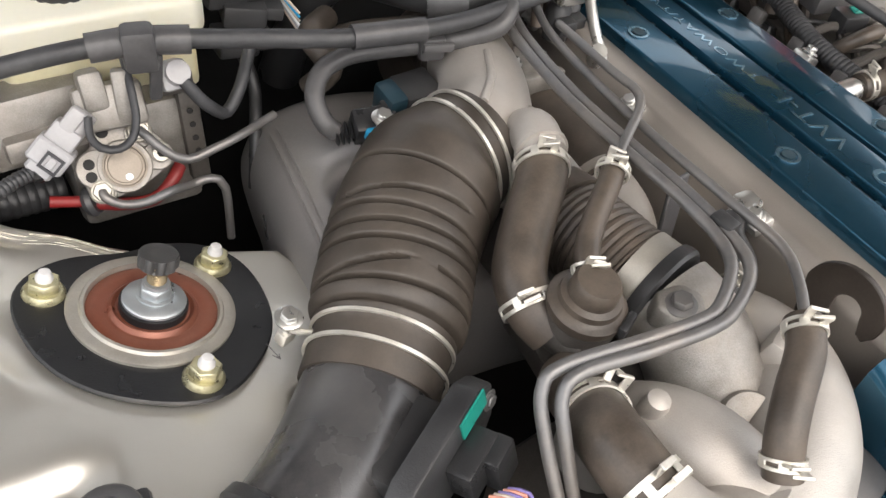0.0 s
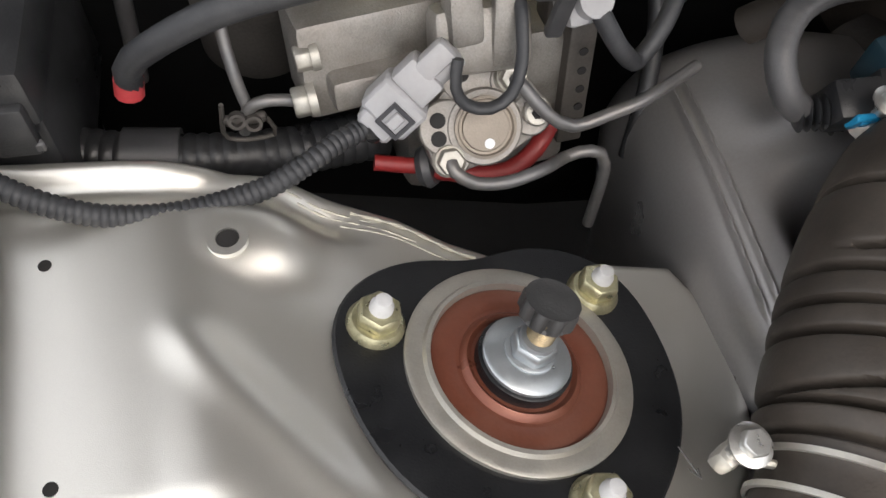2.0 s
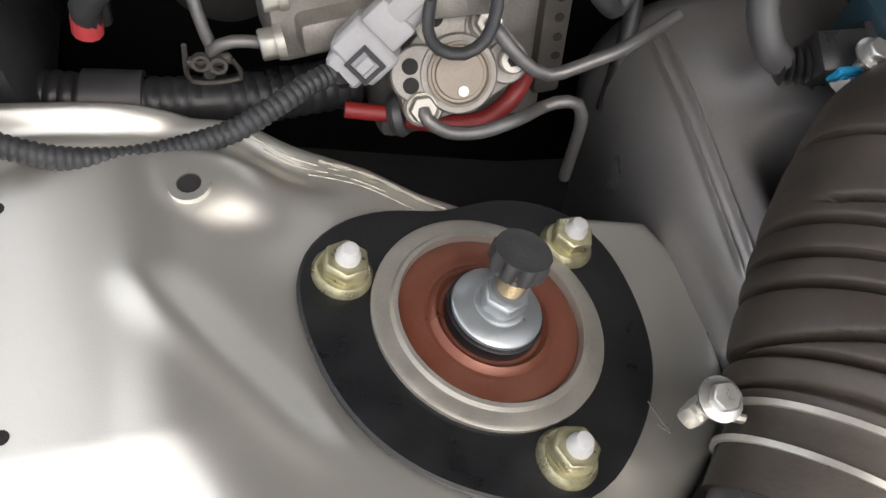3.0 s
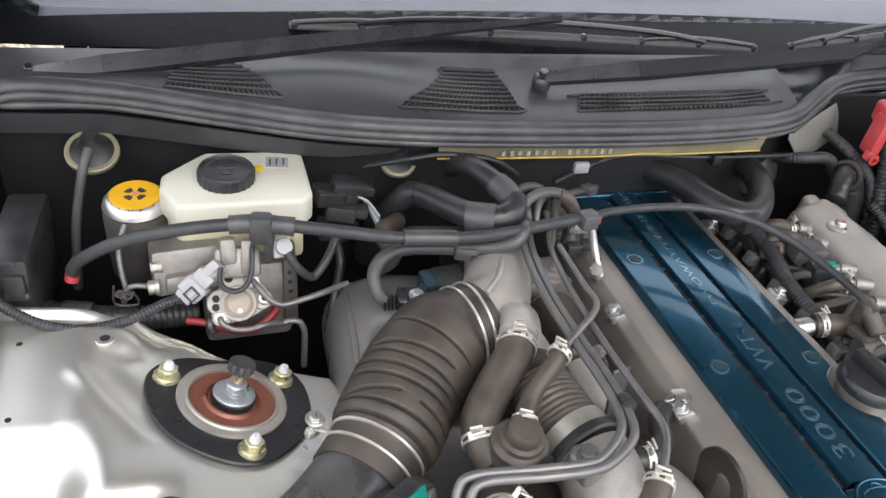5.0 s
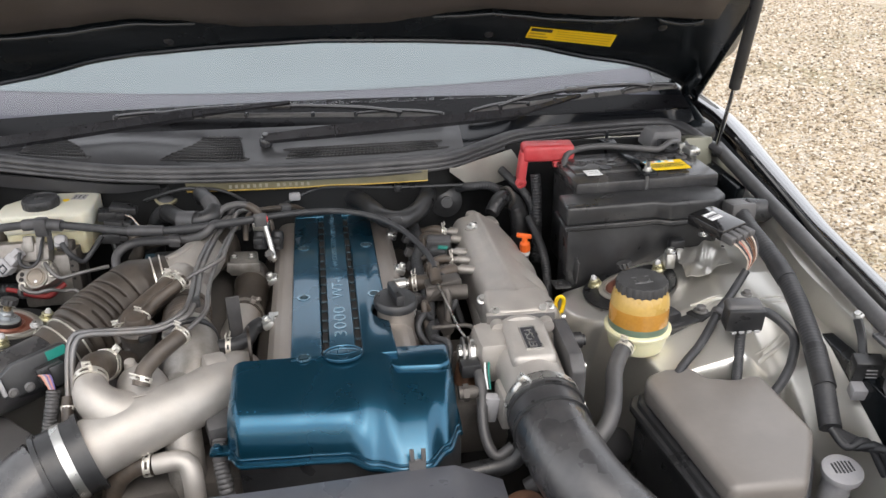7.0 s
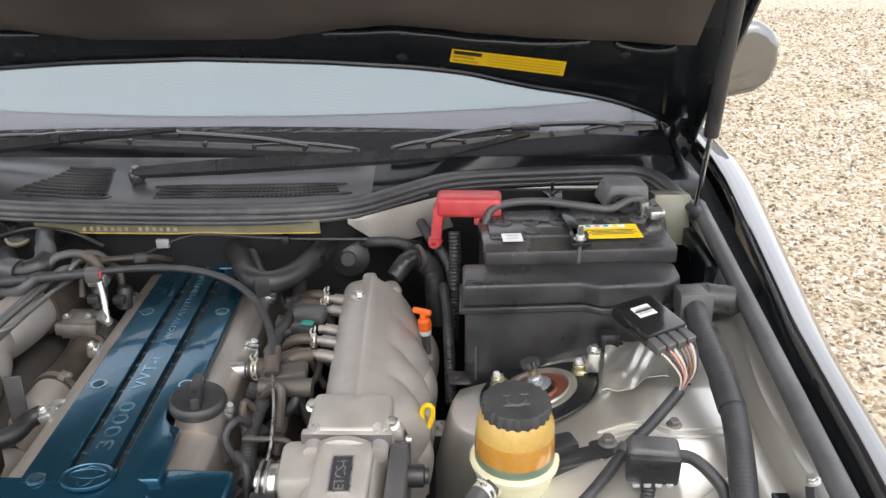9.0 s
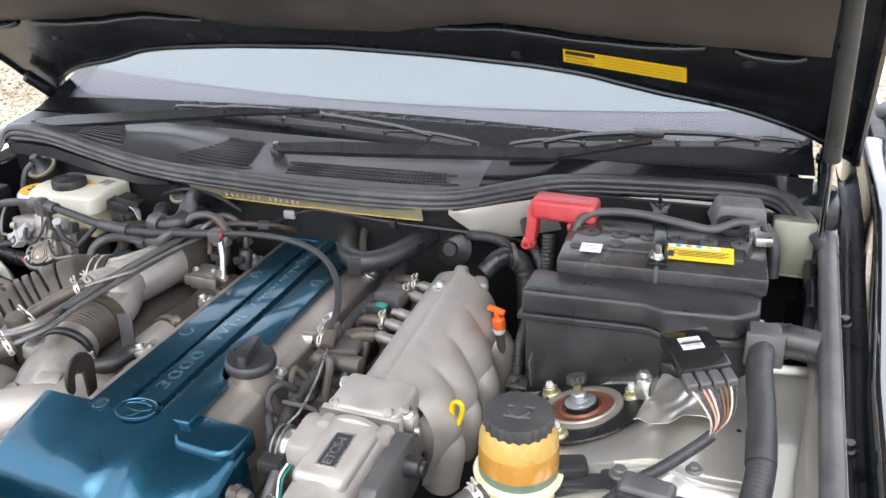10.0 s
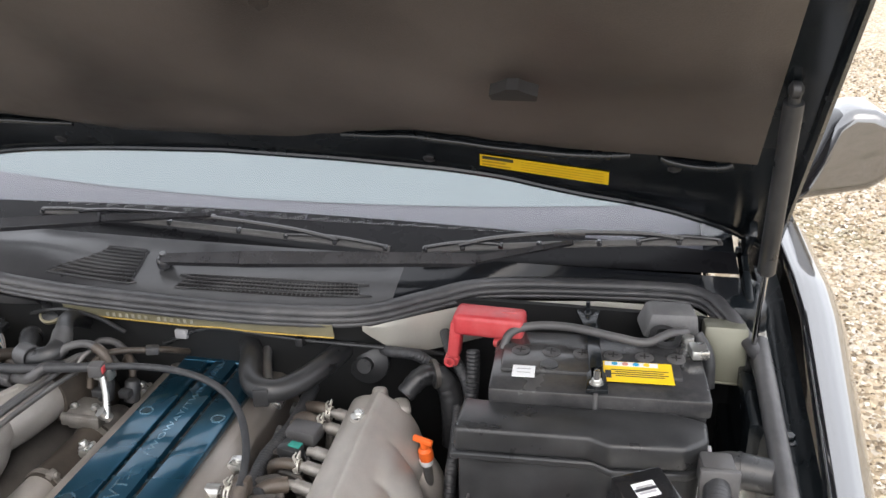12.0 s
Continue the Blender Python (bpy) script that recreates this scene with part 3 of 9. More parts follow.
def outer_wing(s):
    prof = [(0.0, -0.07), (0.001, -0.012), (0.004, -0.003), (0.010, 0.0), (0.020, -0.001), (0.030, -0.004), (0.041, -0.011), (0.052, -0.024), (0.061, -0.043), (0.068, -0.072), (0.074, -0.12), (0.079, -0.22), (0.082, -0.45), (0.07, -0.75)]

    def fn(u, v):
        y = -0.62 + 1.42 * v
        k = u * (len(prof) - 1)
        i = min(int(k), len(prof) - 2)
        a, b, f = prof[i], prof[i + 1], k - i
        edge = 0.868 + 0.062 * max(0, min(y, 0.45) - 0.02) - 0.05 * max(0, -0.2 - y) ** 1.2
        return (s * (edge + (a[0] + (b[0] - a[0]) * f) * (1 + 0.5 * min(max(0, y + 0.05), 0.6))), y, rail_z(min(y, 0.55)) + 0.004 + a[1] + (b[1] - a[1]) * f)
    w = thing("front_wing", (s * 0.9, 0, 0.6), "glossy black painted front wing reflecting the sky", "car wing", "front wings")
    part("skin", sheet(fn, 48, 50), M_WING, w, smooth=60)
    part("gutter", sheet(lambda u, v: (s * (0.838 + 0.034 * u + 0.02 * max(0, min(-0.52 + 1.2 * v, 0.45))), -0.52 + 1.2 * v, rail_z(min(-0.52 + 1.2 * v, 0.55)) - 0.016 - 0.03 * math.sin(u * math.pi)), 8, 30), M_FRAME, w, "black painted gutter")
    for y in (-0.28, -0.06, 0.18):
        part("bolt", hexbolt((s * (0.848 + 0.01 * max(0, y)), y, rail_z(y) - 0.030), (0, 0, 1), 0.007, 0.012), M_FRAME, w)


outer_wing(-1)
outer_wing(1)

SEAL = [(-0.81, 0.25, 1.0), (-0.80, 0.32, 1.035), (-0.775, 0.348, 1.07), (-0.66, 0.338, 1.072), (-0.53, 0.312, 1.062), (-0.40, 0.285, 1.054), (-0.25, 0.272, 1.049), (-0.02, 0.268, 1.046),
        (0.15, 0.275, 1.046), (0.25, 0.295, 1.047), (0.33, 0.35, 1.050), (0.42, 0.405, 1.054), (0.60, 0.432, 1.055), (0.735, 0.436, 1.055), (0.775, 0.395, 1.050), (0.80, 0.34, 1.035), (0.825, 0.28, 1.022)]


def seal_at(x):
    pts = [p for p in SEAL if abs(p[0]) < 0.78]
    for a, b in zip(pts, pts[1:]):
        if a[0] <= x <= b[0]:
            f = (x - a[0]) / (b[0] - a[0])
            return a[1] + (b[1] - a[1]) * f, a[2] + (b[2] - a[2]) * f
    return (pts[0][1], pts[0][2]) if x < 0 else (pts[-1][1], pts[-1][2])


def cowl():
    seal = thing("cowl_seal", (0, 0.27, 1.03), "long dusty black rubber weatherstrip winding along the cowl edge", "weatherstrip")
    part("bulb", sweep(SEAL, [(-0.016, 0.001), (-0.015, 0.006), (-0.009, 0.0105), (-0.001, 0.0100), (0.005, 0.0068), (0.0075, 0.002), (0.0068, -0.001), (-0.004, -0.006), (-0.014, -0.004)]), M_RUBBER, seal, smooth=50)
    part("middle_lip", sweep(SEAL[1:-1], [(0.000, -0.001), (0.0062, -0.0022), (0.0098, -0.0045), (0.0108, -0.0080), (0.0092, -0.0112), (0.0045, -0.0120), (-0.002, -0.008)]), M_RUBBER, seal, smooth=50)
    part("lower_lip", sweep(SEAL[2:-2], [(0.000, -0.010), (0.0062, -0.0128), (0.0085, -0.0150), (0.0084, -0.0185), (0.0055, -0.0208), (0.001, -0.0190)]), M_RUBBER, seal, smooth=50)
    for s in (-1, 1):
        single("wing_seal", tube([(s * 0.825, y, rail_z(y) + 0.006) for y in (0.34, 0.25, 0.1, -0.1, -0.31)], 0.0135, 12, 0.015), M_RUBBER, "black rubber weatherstrip on the wing rail", "weatherstrip", "wing seals")

    def fw(u, v):
        x = -0.80 + 1.60 * u
        y, z = seal_at(x)
        y = min(y, 0.36)
        return (x, y + 0.012 + 0.03 * v, z - 0.01 - 0.50 * v)
    fire = thing("firewall", (0, 0.33, 0.6), "black felt-covered firewall behind the engine", "firewall", kind="structure")
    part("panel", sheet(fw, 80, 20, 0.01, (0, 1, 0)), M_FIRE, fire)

    def cw(u, v):
        x = -0.80 + 1.60 * u
        y, z = seal_at(x)
        ye, ze = 0.432 + 0.01 * abs(x), 1.084
        k = v
        return (x, y + 0.012 + (ye - y - 0.012) * k, z + 0.004 + (ze - z - 0.004) * k ** 0.8 + 0.012 * math.sin(math.pi * k) * math.exp(-((x + 0.38) / 0.12) ** 2))
    cp = thing("windshield_cowl", (0, 0.4, 1.05), "dusty grey plastic cowl panel with mesh vents below the windshield", "cowl panel")
    split = 0.675
    part("panel", sheet(lambda u, v: cw(u * split, v), 66, 14, 0.004), M_COWL, cp, smooth=50)
    part("end_panel", sheet(lambda u, v: cw(split + u * (1 - split), v), 30, 14, 0.004), M_BORDERG, cp, "glossy black end of the cowl panel", smooth=50)

    def grill(left, right, v0, v1, n, m, mesh):
        """A louvred vent between two curved side edges, each a function of the height on the panel."""
        def at(x, v, lift=0.0):
            return Vector(cw((x + 0.80) / 1.60, v)) + Vector((0, 0, lift))
        # dark sheet on the panel paints the shade behind the slats
        part("vent_shade_backing", sheet(lambda u, v: at(left(v0 + (v1 - v0) * v) * (1 - u) + right(v0 + (v1 - v0) * v) * u, v0 + (v1 - v0) * v, 0.0006), 20, 10), M_DARKHOLE, cp)
        rim = [at(left(v0 + (v1 - v0) * k / 8), v0 + (v1 - v0) * k / 8, 0.0012) for k in range(9)] + [at(right(v1 - (v1 - v0) * k / 8), v1 - (v1 - v0) * k / 8, 0.0012) for k in range(9)]
        part("vent_rim", tube(rim + [rim[0]], 0.0018, 6, 0.01), M_COWLD, cp)
        for i in range(1, n):
            v = v0 + (v1 - v0) * i / n
            part("vent_slat", tube([at(left(v) + (right(v) - left(v)) * k / 6, v, 0.0030) for k in range(7)], 0.0019, 6, 0.02, oval=1.3), M_COWLD, cp)
        bars = []
        for i in range(1, m):
            bars.append(tube([at(left(v0 + (v1 - v0) * k / 4) * (1 - i / m) + right(v0 + (v1 - v0) * k / 4) * i / m, v0 + (v1 - v0) * k / 4, 0.0022) for k in range(5)], 0.0011 if mesh else 0.0007, 5, 0.02))
        part("vent_lattice", join(*bars), M_COWLD, cp)
    grill(lambda v: -0.330 + 0.085 * math.sin(min(1, v / 0.72) * 1.57) ** 1.4, lambda v: -0.158 - 0.034 * v ** 2, 0.12, 0.72, 10, 22, True)
    grill(lambda v: -0.085 + 0.06 * v, lambda v: 0.236 - 0.05 * v, 0.14, 0.36, 4, 40, True)
    grill(lambda v: -0.600 + 0.03 * v, lambda v: -0.452 - 0.105 * v ** 1.3, 0.12, 0.80, 9, 22, True)
    # folded lip under the seal
    def lip(u, v):
        x = -0.79 + 0.47 * u
        y, z = seal_at(x)
        return (x, y - 0.006 + 0.006 * v, z - 0.026 - 0.028 * v * (1 - 0.75 * u ** 5))
    part("lower_lip", sheet(lip, 30, 3, 0.003, (0, 1, 0)), M_COWL, cp)
    # stamped strip under the seal
    vin = thing("stamped_strip", (0, 0.27, 1.02), "olive primer strip on the firewall with worn stamped marks", "marking strip")
    part("plate", sheet(lambda u, v: (-0.27 + 0.47 * u, 0.2655 + 0.006 * v + 0.02 * (u - 0.5) ** 2, 1.032 - 0.024 * v), 20, 2, 0.002, (0, 1, 0)), M_VIN, vin)
    part("edge_paint", tube([(-0.27 + 0.047 * k, 0.270 + 0.02 * (k / 10 - 0.5) ** 2, 1.008 + (0.002 if k == 6 else 0)) for k in range(11)], 0.0012, 6, 0.02), M_GOLDLINE, vin, "yellow-brown sealer line")
    marks = [box((0.005, 0.001, 0.0065), pose(-0.185 + 0.0115 * i, 0.2682, 1.0165), 0) for i in range(14) if i != 7]
    for b in marks:
        part("stamped_mark", b, M_FADE, vin)
    # silver gussets behind the battery
    def gus(u, v):
        x = 0.245 + 0.515 * u
        y, z = seal_at(x)
        drop = 0.058 * min(1, (x - 0.24) / 0.06) * v
        return (x, y - 0.012 - 0.25 * drop + 0.006 * math.sin(u * 20) * v * 0.3, z - 0.020 - drop + 0.006 * math.sin(v * math.pi))
    g = thing("cowl_gusset", (0.5, 0.39, 1.0), "silver painted cowl panel behind the battery", "body panel")
    part("plate", sheet(gus, 50, 8, 0.002, (0, 1, -0.5)), M_SILVERD, g)
    part("side_box", box((0.062, 0.05, 0.085), pose(0.778, 0.345, 1.008, -12, 0, 0), 0.006), M_OLIVE, g)
    part("side_panel", box((0.060, 0.003, 0.075), pose(0.716, 0.372, 1.010, -10, 0, 8), 0.001, 1), M_OLIVE, g)
    part("flange", box((0.085, 0.03, 0.004), pose(0.765, 0.325, 0.968, -20, 0, 0), 0.0015, 1), M_OLIVE, g)
    part("bolt", hexbolt((0.315, 0.33, 0.992), (0, -0.6, 0.8), 0.007, 0.007), M_STEEL, g)
    for s in (-1, 1):
        single("hinge_gusset", box((0.07, 0.12, 0.15), pose(s * 0.81, 0.44, 0.99), 0.02), M_FRAME, "black painted hinge pillar at the cowl corner", "body panel", "hinge gussets")
    for x, y, z, r in ((-0.682, 0.318, 1.006, 0.031), (-0.315, 0.300, 0.992, 0.024)):
        g = thing("firewall_grommet", (x, y, z), "black rubber grommet with an olive rim in the firewall", "grommet", "firewall grommets")
        part("rim", lathe([(r, -0.004), (r, 0.001), (r - 0.0015, 0.002), (r * 0.92, 0.002)], (x, y, z), (0, -0.45, 0.9), 30), M_VIN, g)
        part("boot", lathe([(r * 0.92, 0), (r * 0.7, 0.004), (r * 0.45, 0.012), (0.008, 0.03)], (x, y, z), (0, -0.45, 0.9), 24), M_BLACK, g)
    single("boot_cable", tube([(-0.682, 0.298, 1.02), (-0.69, 0.280, 1.0), (-0.705, 0.27, 0.93), (-0.715, 0.27, 0.84)], 0.0055, 10), M_GREYP, "dusty grey cable hanging from a firewall grommet", "cable")


cowl()


def windshield():
    def gl(u, v):
        x = -0.80 + 1.60 * u
        y0 = 0.452 + 0.03 * x * x
        return (x * (1 - 0.12 * v), y0 + 0.95 * v, 1.094 + 0.46 * v - 0.05 * (x * x) * v)
    ws = thing("windshield", (0, 0.45, 1.09), "sloping windshield with black ceramic border reflecting the sky", "windshield", kind="structure")
    ob = part("pane", sheet(lambda u, v: gl(u, 0.040 + 0.960 * v), 40, 20), M_GLASS, ws, smooth=60)
    ob.visible_shadow = False

    def band(u, v):
        x = 2 * u - 1
        return gl(u, -0.022 + v * (0.077 - 0.035 * x * x))
    part("border", sheet(band, 40, 4), M_BORDER, ws, "black ceramic border", smooth=60)
    part("border", sheet(lambda u, v: Vector(gl(u * 0.03, v)) - Vector((0, 0, 0.003)), 3, 20), M_BODY, ws)
    part("border", sheet(lambda u, v: Vector(gl(0.97 + u * 0.03, v)) - Vector((0, 0, 0.003)), 3, 20), M_BODY, ws)
    single("dashboard", sheet(lambda u, v: Vector(gl(0.02 + 0.96 * u, 0.028 + (0.066 + 0.045 * (2 * u - 1) ** 2) * v)) - Vector((0, 0, 0.012)), 30, 4, 0.03), M_DASH, "plain grey dashboard top behind the windshield", "dashboard")
    def shd(u, v):
        p = Vector(gl(0.02 + 0.96 * u, 0.088 + 0.045 * (2 * u - 1) ** 2 * (1 - v) + 0.88 * v)) - Vector((0, 0, 0.0075))
        return p
    single("sunshade", sheet(shd, 20, 40), M_SHADE, "pale silver-blue folding sunshade behind the windshield", "sunshade")
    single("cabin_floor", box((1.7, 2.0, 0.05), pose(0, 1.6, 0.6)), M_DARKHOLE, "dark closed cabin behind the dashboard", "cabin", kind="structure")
    # plain shell that closes the cabin behind the windshield
    shell = thing("cabin_shell", (0, 1.8, 0.6), "plain black roof, sides and back of the cabin", "car body", kind="structure")

    def top(x, y):
        if y < 1.402:
            v = (y - 0.452 - 0.03 * x * x) / 0.95
            return 1.090 + 0.46 * v - 0.05 * x * x * v
        return 1.550 - 0.05 * x * x + 0.03 * math.sin(math.pi * (y - 1.402) / 1.2) - 0.05 * max(0, y - 2.2)
    part("roof", sheet(lambda u, v: (-0.704 + 1.408 * u, 1.404 + 1.196 * v, top(0.8 * (2 * u - 1), 1.404 + 1.196 * v)), 24, 24, 0.01, (0, 0, -1)), M_BODY, shell, smooth=60)
    for sd in (-1, 1):
        part("side_wall", sheet(lambda u, v: (sd * (0.704 + 0.02 * max(0, 1.4 - 1.0 - 1.6 * u) + 0.15 * v), 1.0 + 1.6 * u, top(0.8, 1.0 + 1.6 * u) * (1 - v) + 0.62 * v), 24, 6, 0.01), M_BODY, shell)
    part("rear_wall", sheet(lambda u, v: ((2 * u - 1) * (0.704 + 0.15 * v), 2.6, top(0.8 * (2 * u - 1), 2.6) * (1 - v) + 0.62 * v), 10, 6, 0.01), M_BODY, shell)


windshield()


def wiper(pivot, elbow, mid, tip, b0, b1, name_label):
    w = thing("wiper", pivot, name_label, "wiper", "wipers")
    P, E, Md, T = (Vector(p) for p in (pivot, elbow, mid, tip))
    def bar(a, b, w0, w1, h):
        d = (b - a).normalized()
        sx = d.cross(Vector((0, -0.75, 0.65))).normalized()
        up = sx.cross(d)
        pts = []
        for p, ww in ((a, w0), (b, w1)):
            for sg, uu in ((-1, 0), (-0.75, 1), (0.75, 1), (1, 0)):
                pts.append(p + sx * ww * sg + up * h * uu)
        return pts, [(0, 1, 5, 4), (1, 2, 6, 5), (2, 3, 7, 6), (3, 0, 4, 7), (3, 2, 1, 0), (4, 5, 6, 7)]
    part("arm", join(bar(P, E, 0.010, 0.014, 0.010), bar(E, Md, 0.0145, 0.0115, 0.010), bar(Md, T, 0.008, 0.004, 0.007)), M_WIPER, w)
    part("pivot_nut", join(lathe([(0.013, -0.012), (0.013, 0.0), (0.010, 0.004)], P, (0, -0.2, 1), 20), hexbolt(P + Vector((0, 0, 0.004)), (0, -0.2, 1), 0.007, 0.009)), M_WIPER, w)
    a, b = Vector(b0), Vector(b1)
    d = b - a

    def along(k, up=0.0, out=0.0):
        return a + d * k + Vector((0, -0.75 * out, up + 0.003 * math.sin(math.pi * k)))
    part("blade", tube([along(k / 8, 0.002) for k in range(9)], 0.0058, 8, 0.03, oval=0.55), M_BLADE, w, "dusty grey rubber wiper blade")
    part("bridge", tube([along(0.13 + 0.74 * k / 8, 0.008 + 0.014 * math.sin(math.pi * k / 8) ** 0.6, 0.002) for k in range(9)], 0.0042, 8, 0.02, oval=1.5), M_WIPER, w)
    for k0, k1 in ((0.01, 0.27), (0.73, 0.99)):
        part("end_bridge", tube([along(k0 + (k1 - k0) * k / 4, 0.006 + 0.006 * math.sin(math.pi * k / 4), 0.001) for k in range(5)], 0.0034, 8, 0.02, oval=1.4), M_WIPER, w)
    for k in (0.01, 0.14, 0.27, 0.40, 0.60, 0.73, 0.86, 0.99):
        part("claw", box((0.009, 0.011, 0.010), pose(*along(k, 0.003)), 0.002, 1), M_WIPER, w)
    part("connector", box((0.05, 0.014, 0.014), Matrix.Translation(along(0.5, 0.020)) @ pose(0, 0, 0, 0, 0, math.degrees(math.atan2(d.y, d.x))), 0.003), M_WIPER, w)


wiper((-0.117, 0.346, 1.085), (0.021, 0.351, 1.094), (0.40, 0.400, 1.100), (0.547, 0.443, 1.122), (0.306, 0.425, 1.098), (0.775, 0.475, 1.125), "matt black wiper with its arm across the cowl")
wiper((-0.748, 0.39, 1.070), (-0.665, 0.39, 1.082), (-0.262, 0.405, 1.125), (-0.069, 0.432, 1.134), (-0.438, 0.470, 1.104), (0.251, 0.423, 1.096), "matt black wiper resting low on the windshield")


def hood_z(y):
    return 1.285 - 0.91 * (y - 0.361)


def hood():
    h = thing("hood", (0, 0.5, 1.15), "raised black hood with brown felt insulation on its underside", "hood")

    def edge(x):
        table = ((0.0, 0.380), (0.20, 0.387), (0.36, 0.399), (0.44, 0.411), (0.50, 0.430), (0.56, 0.446), (0.65, 0.464), (0.71, 0.484), (0.79, 0.523), (0.88, 0.60))
        for a, b in zip(table, table[1:]):
            if abs(x) <= b[0]:
                break
        return a[1] + (b[1] - a[1]) * (abs(x) - a[0]) / (b[0] - a[0])

    def skin(u, v, off=0.0):
        x = -0.875 + 1.75 * u
        y = edge(x) + (-0.42 - edge(x)) * v
        x *= 1 - 0.10 * v
        return (x, y + off * 0.67, hood_z(y) + 0.012 * math.cos(x * 1.7) + off * 0.74 - 0.012)
    part("inner_frame", sheet(skin, 50, 40, 0.012, (0, 0.67, 0.74)), M_FRAME, h, smooth=50)
    part("outer_skin", sheet(lambda u, v: skin(u, v, 0.03), 40, 30, 0.004, (0, 0.67, 0.74)), M_BODY, h, smooth=50)
    part("rear_fold", tube([Vector(skin(i / 50, 0.004)) + Vector((0, -0.004, 0.0)) for i in range(51)], 0.005, 8, 0.03), M_FRAME, h)
    for s in (-1, 1):
        part("side_fold", tube([Vector(skin(0.5 + s * 0.497, v / 12)) for v in range(13)], 0.008, 8, 0.03), M_FRAME, h)

    def pad_edge(x):
        tab = ((0.0, 0.335), (0.13, 0.334), (0.20, 0.322), (0.25, 0.312), (0.33, 0.304), (0.39, 0.310), (0.45, 0.319), (0.56, 0.328), (0.66, 0.331), (0.76, 0.338), (0.9, 0.345))
        for a, b in zip(tab, tab[1:]):
            if abs(x) <= b[0]:
                break
        f = (abs(x) - a[0]) / (b[0] - a[0])
        return a[1] + (b[1] - a[1]) * f * f * (3 - 2 * f)

    def pad(u, v):
        x = -0.79 + 1.58 * u
        y = pad_edge(x) - 0.62 * v
        x *= 1 - 0.04 * v
        emb = 0.010 * math.sin(x * 11 + 1) * math.sin(y * 16) + 0.008 * math.exp(-((y - 0.20) / 0.05) ** 2) * math.cos(x * 5)
        rim = min(u, 1 - u, v * 0.6, 1 - v) * 30
        lift = 0.014 * min(1, rim) + emb * min(1, rim * 0.4)
        return (x, y - lift * 0.67, hood_z(y) - 0.013 + 0.012 * math.cos(x * 1.7) - lift * 0.74)
    for s in (-1, 1):
        part("hinge_arm", join(box((0.012, 0.16, 0.03), pose(s * 0.815, 0.48, 1.07, 12), 0.004), box((0.012, 0.12, 0.028), pose(s * 0.815, 0.50, 1.12, -42), 0.004), lathe([(0.009, 0), (0.009, 0.02)], (s * 0.805, 0.54, 1.085), (s, 0, 0), 12)), M_FRAME, h)
    part("insulation_pad", sheet(pad, 110, 40), M_PAD, h, smooth=60)
    # pressed edge of the frame along the pad
    for x0, x1 in ((-0.76, -0.665), (-0.625, -0.22), (0.22, 0.625), (0.665, 0.76)):
        pts = [x0 + (x1 - x0) * k / 14 for k in range(15)]
        part("pressed_edge", tube([(x, pad_edge(x) + 0.004, hood_z(pad_edge(x)) + 0.012 * math.cos(x * 1.7) - 0.017 - 0.008 * math.sin(math.pi * k / 14) ** 0.5) for k, x in enumerate(pts)], 0.0055, 10, 0.02), M_FRAME, h)
    nrm = Vector((0, -0.67, -0.74))
    fr = axis_frame((0, 0, 0), nrm, (0, 1, 0))

    def on_hood(x, y, lift=0.0):
        return Vector((x, y, hood_z(y) - 0.012 + 0.012 * math.cos(x * 1.7))) + nrm * lift
    for x, y in ((-0.28, 0.365), (0.335, 0.372), (0.686, 0.361), (-0.62, 0.38)):
        part("trim_clip", lathe([(0.009, 0), (0.009, 0.002), (0.006, 0.004)], on_hood(x, y, 0.0), nrm, 16), M_BLACK, h)
    # dark plates proud of the felt, painted as the shade inside its slots
    for x in (0.49, -0.47):
        c = on_hood(x, 0.176, 0.0345)
        part("pad_slot", moved(prism([(-0.028, 0.003), (-0.014, -0.005), (-0.007, -0.011), (0.007, -0.011), (0.014, -0.005), (0.028, 0.003), (0.026, 0.014), (-0.026, 0.014)], -0.012, 0.0030), Matrix.Translation(c) @ fr.to_3x3().to_4x4()), M_DARKHOLE, h)
    # warning label
    q = [on_hood(x, y, 0.0015) for x, y in ((0.415, 0.352), (0.598, 0.378), (0.597, 0.412), (0.410, 0.381))]
    part("warning_label", (q, [(0, 1, 2, 3)]), M_YELLOW, h, "yellow warning label with dark print", smooth=0)
    def lab(u, v):
        return (q[0] * (1 - u) + q[1] * u) * (1 - v) + (q[3] * (1 - u) + q[2] * u) * v + nrm * 0.0006
    bars = [(0.02, 0.26, 0.08, 0.34), (0.02, 0.20, 0.46, 0.60), (0.02, 0.24, 0.72, 0.86)] + [(0.32, 0.96, 0.16 + 0.2 * i, 0.20 + 0.2 * i) for i in range(4)]
    for u0, u1, v0, v1 in bars:
        part("label_print", ([lab(u0, v0), lab(u1, v0), lab(u1, v1), lab(u0, v1)], [(0, 1, 2, 3)]), M_INK if v0 < 0.1 else M_FAINT, h, smooth=0)
    for s in (-1, 1):
        st = thing("gas_strut", (s * 0.815, 0.325, 1.03), "black gas strut with polished rod holding the raised hood", "gas strut", "gas struts")
        p0, p1, p2 = Vector((s * 0.815, 0.325, 1.02)), Vector((s * 0.806, 0.258, 1.185)), Vector((s * 0.795, 0.178, 1.43))
        part("rod", tube([p0, p1], 0.0042, 10), M_CHROME, st)
        part("cylinder", tube([p1, p1.lerp(p2, 0.04), p1.lerp(p2, 0.94)], 0.0115, 16), M_BLACK, st)
